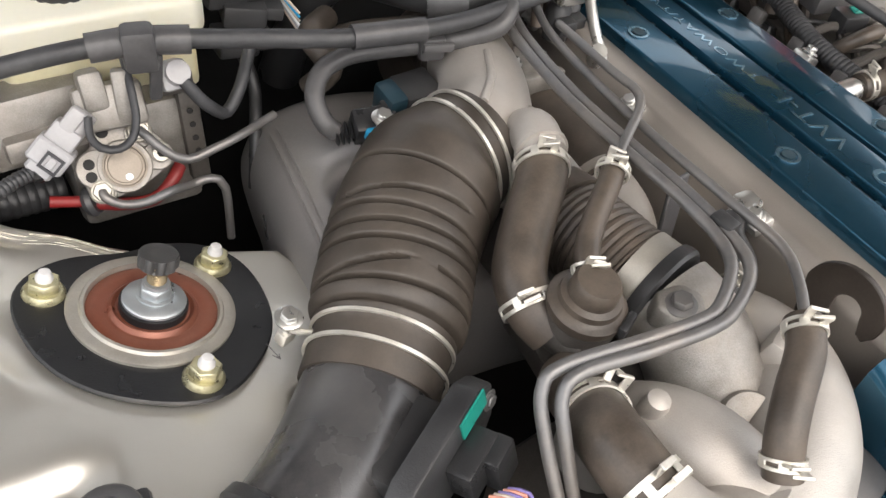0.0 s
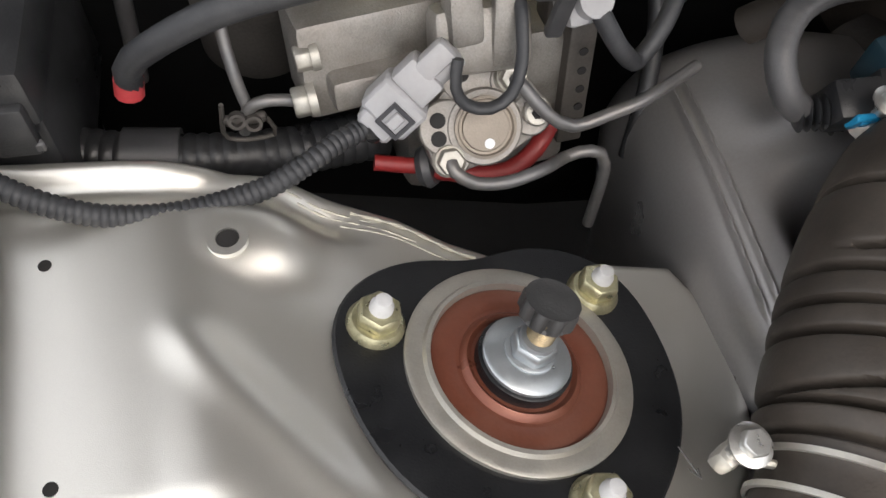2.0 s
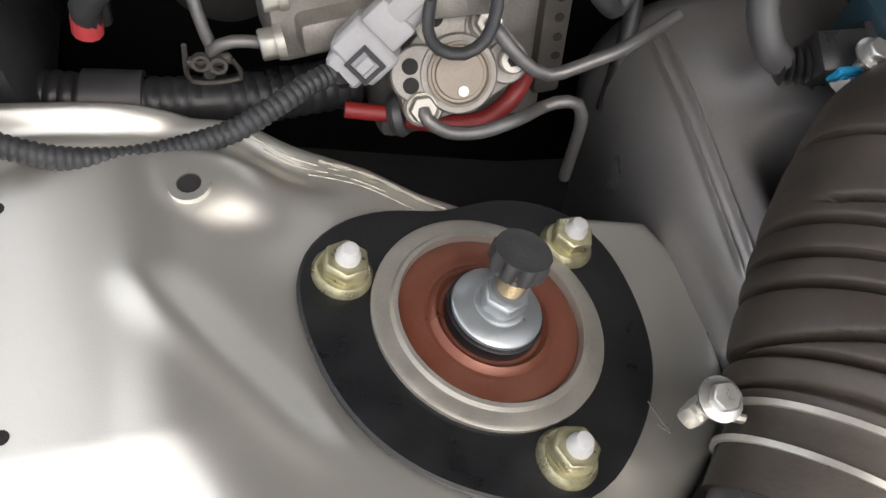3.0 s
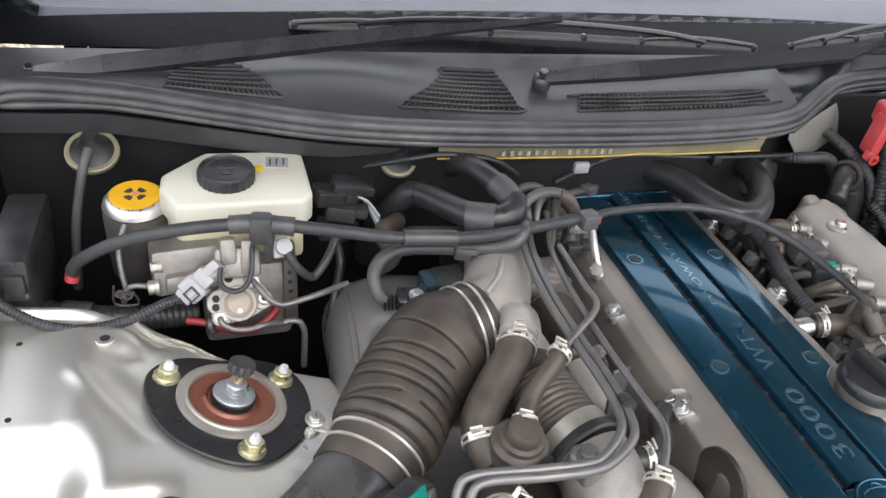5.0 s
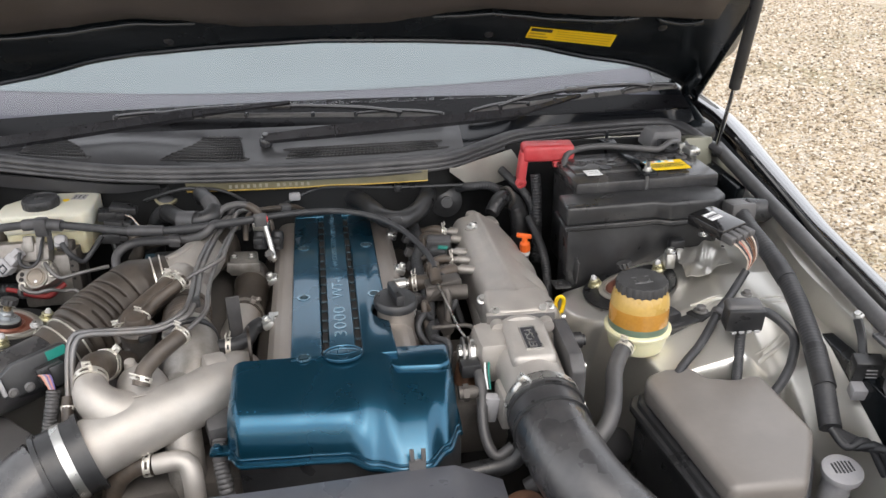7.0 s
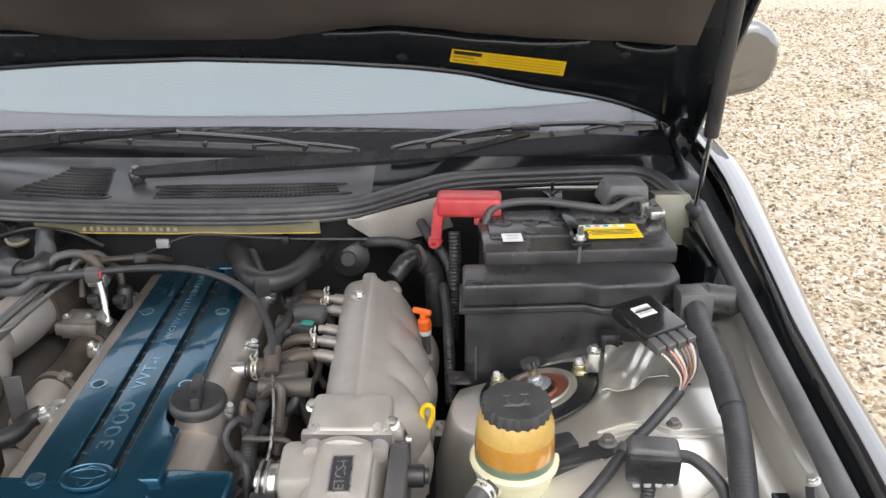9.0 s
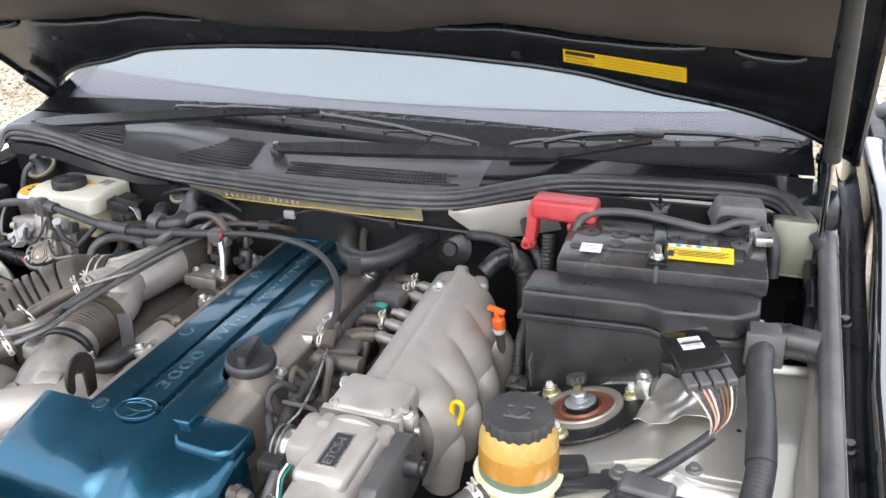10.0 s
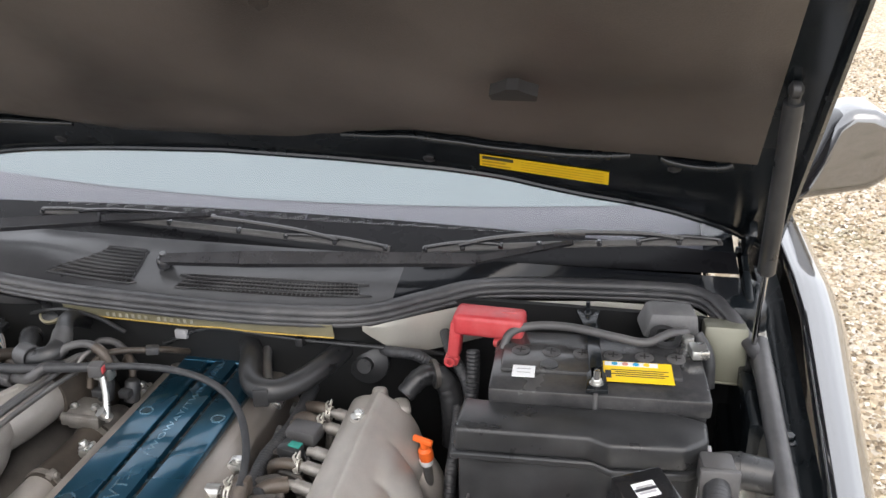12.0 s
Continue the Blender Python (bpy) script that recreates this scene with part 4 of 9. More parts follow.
        part("end_socket", join(tube([p1.lerp(p2, 0.94), p2], 0.007, 10), lathe([(0.004, 0), (0.01, 0.004), (0.01, 0.012), (0.004, 0.016)], p2 - Vector((s * 0.008, 0, 0)), (s, 0, 0), 14)), M_BLACK, st)
        part("end_socket", lathe([(0.004, 0), (0.009, 0.004), (0.009, 0.012), (0.004, 0.016)], p0 - Vector((s * 0.008, 0, 0)), (s, 0, 0), 14), M_BLACK, st)


hood()


def closing():
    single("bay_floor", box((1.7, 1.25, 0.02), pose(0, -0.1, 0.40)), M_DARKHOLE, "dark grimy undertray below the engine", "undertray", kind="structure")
    single("front_panel", box((1.7, 0.05, 0.45), pose(0, -0.66, 0.60), 0.02), M_BODY, "plain black front panel of the car", "body panel", kind="structure")
    for s in (-1, 1):
        single("bay_side", join(box((0.03, 1.2, 0.55), pose(s * 0.80, -0.1, 0.62)), box((0.02, 0.32, 0.60), pose(s * 0.808, 0.335, 0.70))), M_FRAME, "dark painted side of the engine bay", "body panel", kind="structure")
    sup = thing("radiator_support", (0.80, -0.5, 0.9), "dark grey pressed steel radiator support with round holes", "radiator support")
    part("panel", prism([(0.76, -0.40), (0.80, -0.35), (0.865, -0.36), (0.845, -0.50), (0.80, -0.62), (0.70, -0.62), (0.715, -0.52)], 0.925, 0.945, None, 0.004), M_SUPPORT, sup)
    part("wing_bracket", prism([(0.80, -0.30), (0.845, -0.29), (0.862, -0.43), (0.83, -0.45), (0.80, -0.39)], 0.946, 0.953, None, 0.003), M_SUPPORT, sup)
    part("bolt", hexbolt((0.823, -0.40, 0.953), (0, 0, 1), 0.008, 0.009), M_SUPPORT, sup)
    part("hole", lathe([(0.0105, 0), (0.0105, 0.0006)], (0.795, -0.474, 0.9452), (0, 0, 1), 20), M_DARKHOLE, sup)
    part("boss", lathe([(0.028, 0), (0.026, 0.004), (0.018, 0.007)], (0.755, -0.505, 0.944), (0, 0, 1), 24), M_SUPPORT, sup)
    shr = thing("fan_shroud", (0, -0.5, 0.7), "blue-grey plastic fan shroud arching in front of the engine", "fan shroud")
    part("arch", sheet(lambda u, v: (-0.40 + 0.63 * u, -0.436 - 0.17 * v - 0.012 * math.sin(u * 5), 0.876 - 0.05 * max(0, 0.35 - u) - 0.30 * max(0, u - 0.9) ** 1.0 + 0.012 * math.sin(v * 2.6)), 40, 10, 0.02), M_SHROUD, shr)
    single("radiator", box((0.9, 0.06, 0.42), pose(0, -0.585, 0.62), 0.01), M_BLACK, "black radiator behind the front panel", "radiator")
    door = thing("car_door", (0.95, 1.2, 0.4), "glossy black front door with its door mirror", "car door")
    part("skin", box((0.05, 0.95, 0.62), pose(0.945, 1.30, 0.70), 0.02), M_WING, door)
    part("sill", box((0.03, 0.9, 0.03), pose(0.935, 1.30, 1.02), 0.006), M_BLACK, door)
    mir = part("door_mirror", prism([(0.955, 1.028), (1.00, 1.042), (1.10, 1.064), (1.134, 1.088), (1.148, 1.130), (1.145, 1.180), (1.126, 1.212), (1.09, 1.227), (1.045, 1.229), (1.015, 1.195), (0.995, 1.130), (0.972, 1.075)], -0.075, 0.075,
                                    Matrix(((1, 0, 0, 0), (0, 0, 1, 1.02), (0, 1, 0, 0), (0, 0, 0, 1))), 0.030, 6), M_WING, door, "glossy black mirror shell reflecting the sky", smooth=60)
    part("mirror_foot", box((0.05, 0.10, 0.04), pose(0.962, 1.03, 1.03, 0, -30, 0), 0.012), M_BLACK, mir)


closing()


# ---- strut mounts ----
def strut_mount(s):
    """The mount on the side s; both lean inwards."""
    n = Vector((-s * 0.252, 0.077, 0.965)).normalized()
    ex = Vector((1, 0, 0)) - n * n.x
    ex.normalize()
    ey = n.cross(ex)
    c = Vector((s * 0.53, 0.006, 0.886)) + ex * 0.0078 * s - ey * 0.0055
    t = thing("strut_mount", c, "black strut top plate with copper-brown bush on the silver tower", "strut mount", "strut mounts")
    F = Matrix((ex, ey, n)).transposed().to_4x4()
    F.translation = c

    def loc(x, y, z):
        return F @ Vector((s * -1 * x, y, z))
    bolts = [(-0.0647, 0.0260), (0.0528, 0.0410), (0.0164, -0.0685)]
    # plate outline: soft corners at the bolts, flattened towards the firewall
    poly = []
    for k in range(72):
        a = 2 * math.pi * k / 72
        r = 0.082
        for bx, by in bolts:
            ba = math.atan2(by, bx)
            d = (a - ba + math.pi) % (2 * math.pi) - math.pi
            r = max(r, 0.082 + 0.0065 * math.exp(-(d / 0.40) ** 2))
        r -= 0.0175 * math.exp(-((a - 1.70) / 0.50) ** 2)
        poly.append((-s * r * math.cos(a), r * math.sin(a)))
    part("plate", prism(poly, 0, 0.004, F, 0.0012, 1), M_PLATE, t)
    part("outer_ring", lathe([(0.0555, 0.004), (0.0555, 0.0062), (0.0535, 0.0072), (0.0475, 0.0070), (0.0462, 0.0090), (0.0442, 0.0092), (0.0432, 0.0055), (0.0428, 0.0015)], c, n, 64), M_RING, t, "worn bare steel ring")
    part("bush", lathe([(0.0432, 0.0052), (0.0415, 0.0062), (0.0345, 0.0060), (0.0300, 0.0048), (0.0285, 0.0070), (0.0268, 0.0082), (0.0245, 0.0062), (0.018, 0.0062)], c, n, 56), M_COPPER, t, "copper-brown rubber-coated bush")
    part("stop", lathe([(0.0228, 0.006), (0.0228, 0.0120), (0.0215, 0.0128)], c, n, 40), M_PLATE, t)
    part("washer", lathe([(0.0212, 0.0126), (0.0212, 0.0146), (0.0200, 0.0158), (0.013, 0.0172), (0.010, 0.0178)], c, n, 40), M_ZINC, t)
    part("nut", join(lathe([(0.0122, 0.0172), (0.0122, 0.0186), (0.0105, 0.0196)], c, n, 28), moved(prism(hexagon(0.0112), 0.0186, 0.0268, None, 0.0010, 1), F @ pose(0, 0, 0, 0, 0, 20)), lathe([(0.0086, 0.0266), (0.0086, 0.0296), (0.0066, 0.0300)], c, n, 24)), M_ZINC, t)
    part("rod_end", join(lathe([(0.0060, 0.029), (0.0060, 0.0440)], c, n, 18), *[lathe([(0.0060, 0), (0.0066, 0.0005), (0.0060, 0.0010)], c + n * (0.0305 + 0.0014 * i), n, 18) for i in range(6)]), M_BRASS, t, "dull brass-coloured threaded rod end")
    tip = (n - ex * 0.02 * s + ey * 0.12).normalized()
    part("adjuster_knob", lathe([(0.007, 0.0385), (0.0120, 0.0392), (0.0136, 0.0405), (0.0136, 0.0478), (0.0126, 0.0496), (0.0100, 0.0490), (0.004, 0.0502)], c, tip, 72, lobes=9, depth=0.0030), M_CAPGREY, t, "black notched damper adjuster knob")
    for bx, by in bolts:
        p = loc(bx, by, 0.004)
        b = part("stud_nut", join(lathe([(0.0138, 0), (0.0138, 0.0016), (0.0118, 0.0048), (0.0100, 0.0052)], p, n, 30), moved(prism(hexagon(0.0108), 0.0045, 0.0125, None, 0.0010, 1), axis_frame(p, n) @ pose(0, 0, 0, 0, 0, 400 * bx))), M_GOLD, t, "yellow zinc flange nut")
        part("stud", lathe([(0.0056, 0.011), (0.0056, 0.0150), (0.0044, 0.0172), (0.0038, 0.0192), (0.002, 0.0196)], p, n, 18), M_STUDW, b, "white paint-marked stud tip")
    # engraved arrow
    a0, a1 = loc(0.066, -0.046, 0.0042), loc(0.071, -0.062, 0.0042)
    part("arrow_mark", join(tube([a0, a1], 0.0004, 5), tube([a1, a1 + (a0 - a1) * 0.3 + ex * 0.002], 0.0004, 5), tube([a1, a1 + (a0 - a1) * 0.3 - ex * 0.003], 0.0004, 5)), M_LINE, t)


strut_mount(-1)
strut_mount(1)

# ---- intake tract on the exhaust side ----
def intake_pipe():
    p = thing("intake_pipe", (-0.5, -0.19, 0.85), "satin black plastic intake pipe with airflow meter", "intake pipe")
    A, B, C, D = (-0.70, -0.30, 0.865), (-0.60, -0.243, 0.880), (-0.515, -0.198, 0.888), (-0.428, -0.118, 0.890)
    part("pipe", tube([A, B, C, (-0.47, -0.165, 0.890), D], 0.0445, 36), M_PIPE, p)
    d = (Vector(C) - Vector(B)).normalized()
    part("joint_collar", join(lathe([(0.0446, -0.012), (0.049, -0.011), (0.050, -0.003), (0.047, 0.0), (0.050, 0.004), (0.0495, 0.012), (0.0446, 0.014)], C, d, 40)), M_BLACK, p)
    part("saddle", box((0.075, 0.05, 0.05), pose(-0.437, -0.165, 0.898, 0, 8, 40), 0.008), M_BLACK, p)
    lx = Vector((0.82, 0.56, 0.12)).normalized()
    nz = Vector((0.43, -0.86, 0.22))
    nz = (nz - lx * nz.dot(lx)).normalized()
    ly = nz.cross(lx)
    Q = Matrix((lx, ly, nz)).transposed().to_4x4()
    Q.translation = (-0.416, -0.197, 0.922)
    part("sensor_plate", prism([(-0.055, -0.022), (0.02, -0.026), (0.050, -0.012), (0.056, 0.012), (0.04, 0.024), (-0.03, 0.024), (-0.055, 0.012)], -0.012, 0.006, Q, 0.003), M_BLACK, p, "dark grey airflow sensor flange")
    part("sensor_plug", join(box((0.036, 0.026, 0.018), Q @ pose(0.012, -0.006, 0.014), 0.003), box((0.022, 0.030, 0.012), Q @ pose(0.020, -0.010, 0.026), 0.002)), M_BLACK, p)
    part("green_sticker", box((0.028, 0.014, 0.0012), Q @ pose(0.030, 0.015, 0.0068, 0, 0, 0), 0), M_GREEN, p, "green sticker")
    part("white_tab", box((0.006, 0.030, 0.008), Q @ pose(-0.053, 0.002, 0.008), 0.001), M_LGREY, p)
    for x, y in ((-0.042, -0.014), (0.048, 0.004), (-0.020, -0.016)):
        part("screw", hexbolt(Q @ Vector((x, y, 0.006)), nz, 0.005, 0.003), M_LINE, p)
    lm = thing("sensor_loom", (-0.40, -0.25, 0.86), "corrugated grey loom with coloured wires from the airflow sensor", "wiring loom")
    part("sleeve", tube([(-0.382, -0.244, 0.915), (-0.385, -0.262, 0.89), (-0.392, -0.282, 0.85), (-0.40, -0.30, 0.79)], 0.0105, 12, ripple=(0.005, 0.0018)), M_GREYP, lm)
    for i, mm in enumerate((M_PINK, M_WIREW, M_BLWIRE, M_PINK, M_BLWIRE)):
        o = 0.003 * (i - 2)
        part("wire", tube([(-0.398 + o, -0.229, 0.932), (-0.390 + o, -0.238, 0.936), (-0.383 + o * 0.6, -0.245, 0.918)], 0.0012, 6), mm, lm)


intake_pipe()

BEL = [(-0.428, -0.118, 0.890), (-0.398, -0.080, 0.900), (-0.358, -0.020, 0.914), (-0.312, 0.026, 0.926), (-0.268, 0.043, 0.930)]


def bellows():
    b = thing("intake_bellows", (-0.35, -0.03, 0.86), "dusty dark rubber intake bellows with pale clamp bands", "intake bellows")
    # grooves: place along the hose, tilt, start and end round it (0 is the top), depth
    grooves = ((0.045, 0.0, -4, 4, 0.7), (0.059, 0.0, -4, 4, 1.0), (0.075, -0.012, -0.2, 4, 1.1), (0.077, 0.004, -4, -0.5, 0.9), (0.090, 0.0, -4, 4, 1.0), (0.103, 0.0, -4, 4, 0.8), (0.117, 0.0, -4, 4, 1.0), (0.131, -0.008, -0.9, 0.9, 1.0), (0.158, 0.0, -4, 4, 0.9))
    C = curve_points(BEL, 0.0007)
    n, seg = len(C), 72
    run = [0.0]
    for p, q in zip(C, C[1:]):
        run.append(run[-1] + (q - p).length)
    L = run[-1]
    vs, fs = [], []
    for i in range(n):
        t = (C[min(i + 1, n - 1)] - C[max(i - 1, 0)]).normalized()
        up = (Vector((0, 0, 1)) - t * t.z).normalized()
        w = up.cross(t)
        for j in range(seg):
            a = 2 * math.pi * j / seg
            a = a if a < math.pi else a - 2 * math.pi
            k = 1.0 + 0.18 * ramp((run[i] - 0.030) / 0.030) * ramp((L - run[i] - 0.024) / 0.030)
            for g, tilt, a0, a1, deep in grooves:
                d = run[i] - g - tilt * math.sin(a)
                if abs(d) < 0.010:
                    e = deep * ramp((a - a0) / 0.12) * ramp((a1 - a) / 0.12)
                    k -= e * 0.170 / (1 + (d / 0.0014) ** 6)
                    k -= e * 0.020 * (abs(d) / 0.010 - 1) ** 2
            r = (0.0475 + 0.003 * run[i] / L) * k
            vs.append(C[i] + up * (r * math.cos(a)) + w * (r * math.sin(a)))
    for i in range(n - 1):
        for j in range(seg):
            p, q = i * seg + j, i * seg + (j + 1) % seg
            fs.append((p, q, q + seg, p + seg))
    fs += [tuple(range(seg - 1, -1, -1)), tuple(range((n - 1) * seg, n * seg))]
    part("hose", (vs, fs), M_BELLOWS, b, smooth=40)
    C = curve_points(BEL, 0.002)
    n = len(C)
    for k in (0.085, 0.155, 0.885, 0.945):
        i = int(k * n)
        d = (C[i + 1] - C[i - 1]).normalized()
        r = 0.0475 + 0.003 * k + 0.0018
        part("band", ring(r - 0.001, r + 0.0012, 0.0026, C[i], d, 56), M_BAND, b, "pale wire clamp band")
    # clamp screws
    for P, ax in (((-0.463, -0.061, 0.905), (0.1, -0.15, 1)), ((-0.335, 0.082, 0.930), (0.1, -0.2, 1))):
        P = Vector(P)
        part("clamp_screw", join(hexbolt(P + Vector(ax) * 0.018, ax, 0.0066, 0.007), tube([P, P + Vector(ax) * 0.018], 0.0036, 10)), M_STEEL, b)
        part("clamp_tang", join(box((0.014, 0.010, 0.012), pose(*(P - Vector((0, 0, 0.002))), 10, 10, 30), 0.003), tube([P + Vector((0.002, -0.004, 0.006)), P + Vector((0.018, -0.01, 0.004))], 0.0022, 8)), M_BAND, b)


bellows()


def turbo_inlet():
    t = thing("turbo_inlet", (-0.2, 0.05, 0.87), "pale cast aluminium turbo inlet elbow with ports", "turbo inlet elbow")
    run = [(-0.285, 0.034, 0.928), (-0.268, 0.046, 0.931), (-0.246, 0.072, 0.934), (-0.230, 0.108, 0.937), (-0.222, 0.146, 0.938)]
    part("elbow", tube(run, (0.0465, 0.0370), 36), M_CAST, t)
    part("end_ring", ring(0.030, 0.0405, 0.007, run[-1], (0.15, 1, 0), 40), M_CAST, t)
    part("casting_rib", tube([(-0.268, 0.040, 0.9765), (-0.247, 0.066, 0.977), (-0.232, 0.100, 0.9755)], 0.0035, 10), M_CAST, t)
    part("neck_web", prism([(-0.268, 0.034), (-0.262, -0.006), (-0.240, -0.020), (-0.212, -0.006), (-0.203, 0.030), (-0.214, 0.070)], 0.925, 0.957, None, 0.010, 4, 0.86), M_CAST, t)
    part("lower_branch", tube([(-0.248, 0.035, 0.920), (-0.234, 0.008, 0.918), (-0.230, -0.020, 0.914), (-0.229, -0.040, 0.912)], (0.034, 0.034), 28), M_CAST, t)
    part("hose_port", tube([(-0.236, 0.022, 0.948), (-0.243, 0.002, 0.966), (-0.249, -0.024, 0.967)], (0.022, 0.0170), 22), M_CAST, t)
    part("port_lip", ring(0.0165, 0.0205, 0.004, (-0.2475, -0.014, 0.9665), (-0.25, -1, 0), 28), M_CAST, t)
    part("rear_duct", tube([(-0.223, 0.140, 0.937), (-0.217, 0.170, 0.934), (-0.214, 0.205, 0.918), (-0.22, 0.24, 0.87)], 0.0430, 30), M_BELLOWS, t, "black rubber joint")

    h = thing("recirculation_hose", (-0.28, -0.07, 0.93), "thick dusty brown-grey rubber hose with spring clamps", "hose", "rubber hoses")
    path = [(-0.249, -0.018, 0.960), (-0.258, -0.036, 0.958), (-0.284, -0.064, 0.946), (-0.306, -0.094, 0.934), (-0.308, -0.118, 0.926), (-0.300, -0.134, 0.918)]
    part("hose", tube(path, 0.0195, 22), M_HOSE, h)
    part("clamp", spring_clamp((-0.253, -0.027, 0.960), (-0.4, -0.9, -0.1), 0.0200, (0, 0, 1)), M_BAND, h)
    part("clamp", spring_clamp((-0.3085, -0.115, 0.927), (0.0, -0.9, -0.35), 0.0200, (-0.4, 0, 1)), M_BAND, h)

    v = thing("bypass_valve", (-0.287, -0.143, 0.90), "dusty dark plastic air bypass valve with stepped round cap", "bypass valve")
    part("body", lathe([(0.016, -0.055), (0.022, -0.045), (0.022, -0.012), (0.026, -0.010), (0.026, 0.0)], (-0.284, -0.140, 0.940), (0.05, -0.1, 1), 32), M_ENGINE, v)
    part("cap", lathe([(0.0265, 0.0), (0.0275, 0.003), (0.0275, 0.008), (0.0245, 0.011), (0.0220, 0.012), (0.0210, 0.016), (0.0170, 0.018), (0.0165, 0.028), (0.0145, 0.031), (0.009, 0.0315)], (-0.284, -0.140, 0.940), (0.05, -0.1, 1), 36), M_HOSE, v)
    part("inlet_neck", tube([(-0.286, -0.150, 0.912), (-0.300, -0.128, 0.920)], 0.0165, 18), M_ENGINE, v)
    part("clip", box((0.02, 0.006, 0.010), pose(-0.268, -0.165, 0.944, 0, 0, 30), 0.002), M_BLACK, v)

    h2 = thing("vacuum_hose", (-0.25, -0.1, 0.95), "slim dusty brown rubber hose with pale clips", "hose", "rubber hoses")
    part("hose", tube([(-0.220, -0.064, 0.988), (-0.236, -0.080, 0.983), (-0.255, -0.096, 0.974), (-0.270, -0.112, 0.966), (-0.277, -0.125, 0.962), (-0.280, -0.138, 0.955)], 0.0088, 16), M_HOSE, h2)
    part("clamp", spring_clamp((-0.227, -0.071, 0.986), (-0.7, -0.7, -0.2), 0.0108, (0, 0, 1), 0.007), M_BAND, h2)
    part("clamp", spring_clamp((-0.277, -0.127, 0.961), (-0.3, -0.8, -0.4), 0.0108, (0, 0, 1), 0.007), M_BAND, h2)

    r = thing("ribbed_duct", (-0.2, -0.09, 0.88), "dusty grey-brown ribbed turbo duct with steel collar", "turbo duct")
    part("cuff", tube([(-0.232, -0.026, 0.912), (-0.229, -0.050, 0.915)], (0.0375, 0.0395), 40), M_HOSE, r)
    part("ribbed_hose", tube([(-0.229, -0.050, 0.915), (-0.224, -0.084, 0.918), (-0.2175, -0.114, 0.917)], 0.0385, 40, ripple=(0.0060, 0.0028)), M_HOSE, r)
    part("collar", tube([(-0.2175, -0.1125, 0.917), (-0.212, -0.129, 0.916)], 0.0392, 44), M_RING, r)
    part("sleeve", lathe([(0.036, -0.001), (0.0415, 0.0), (0.0425, 0.004), (0.0425, 0.009), (0.0405, 0.0115), (0.036, 0.012)], (-0.212, -0.129, 0.916), (0.3, -0.95, -0.06), 44), M_BLACK, r)
    part("housing", tube([(-0.208, -0.140, 0.915), (-0.203, -0.165, 0.909), (-0.203, -0.20, 0.886), (-0.21, -0.235, 0.85)], (0.040, 0.043), 34), M_CASTD, r)
    part("bolt_boss", prism([(-0.246, -0.162), (-0.238, -0.150), (-0.212, -0.150), (-0.206, -0.166), (-0.216, -0.186), (-0.236, -0.188)], 0.930, 0.9515, None, 0.004, 3, 0.9), M_CASTD, r)
    part("bolt", hexbolt((-0.229, -0.169, 0.951), (-0.15, 0, 1), 0.0075, 0.009), M_LINE, r)
    part("round_boss", lathe([(0.021, -0.012), (0.021, 0.006), (0.0195, 0.0085), (0.010, 0.0095)], (-0.213, -0.241, 0.905), (-0.25, -0.45, 0.85), 28), M_CASTD, r)
    part("square_boss", box((0.034, 0.03, 0.026), pose(-0.162, -0.215, 0.922, 10, 8, 25), 0.006), M_CAST, r)

    o = thing("outlet_hose", (-0.13, 0.05, 0.87), "thick dark brown rubber outlet hose clamped to an aluminium elbow", "hose", "rubber hoses")
    part("hose", tube([(-0.146, 0.135, 0.872), (-0.143, 0.07, 0.874), (-0.147, 0.008, 0.873)], 0.0305, 30), M_BELLOWS, o)
    part("clamp", join(band((-0.1466, 0.016, 0.873), (-0.06, -1, 0), 0.0312, 0.009), box((0.010, 0.014, 0.010), pose(-0.130, 0.014, 0.902, 0, 30, 0), 0.002), hexbolt((-0.122, 0.012, 0.903), (1, 0, 0.4), 0.004, 0.006)), M_CASTD, o)
    part("elbow", tube([(-0.147, 0.012, 0.873), (-0.149, -0.018, 0.871), (-0.156, -0.042, 0.862), (-0.166, -0.058, 0.835), (-0.17, -0.064, 0.80)], 0.0285, 26), M_CAST, o)
    part("head_clamp", band((-0.1455, 0.126, 0.872), (-0.03, -1, 0), 0.0312, 0.009), M_CASTD, o)
    part("outlet", tube([(-0.1455, 0.120, 0.872), (-0.146, 0.16, 0.872), (-0.15, 0.20, 0.86)], 0.028, 22), M_CASTD, o)
    part("stay_plate", join(box((0.022, 0.004, 0.075), pose(-0.150, -0.071, 0.917, -6, 0, 14), 0.0012, 1), box((0.024, 0.018, 0.004), pose(-0.151, -0.064, 0.881, 0, 0, 14), 0.001, 1)), M_GREYP, o, "dusty grey steel stay plate")


turbo_inlet()


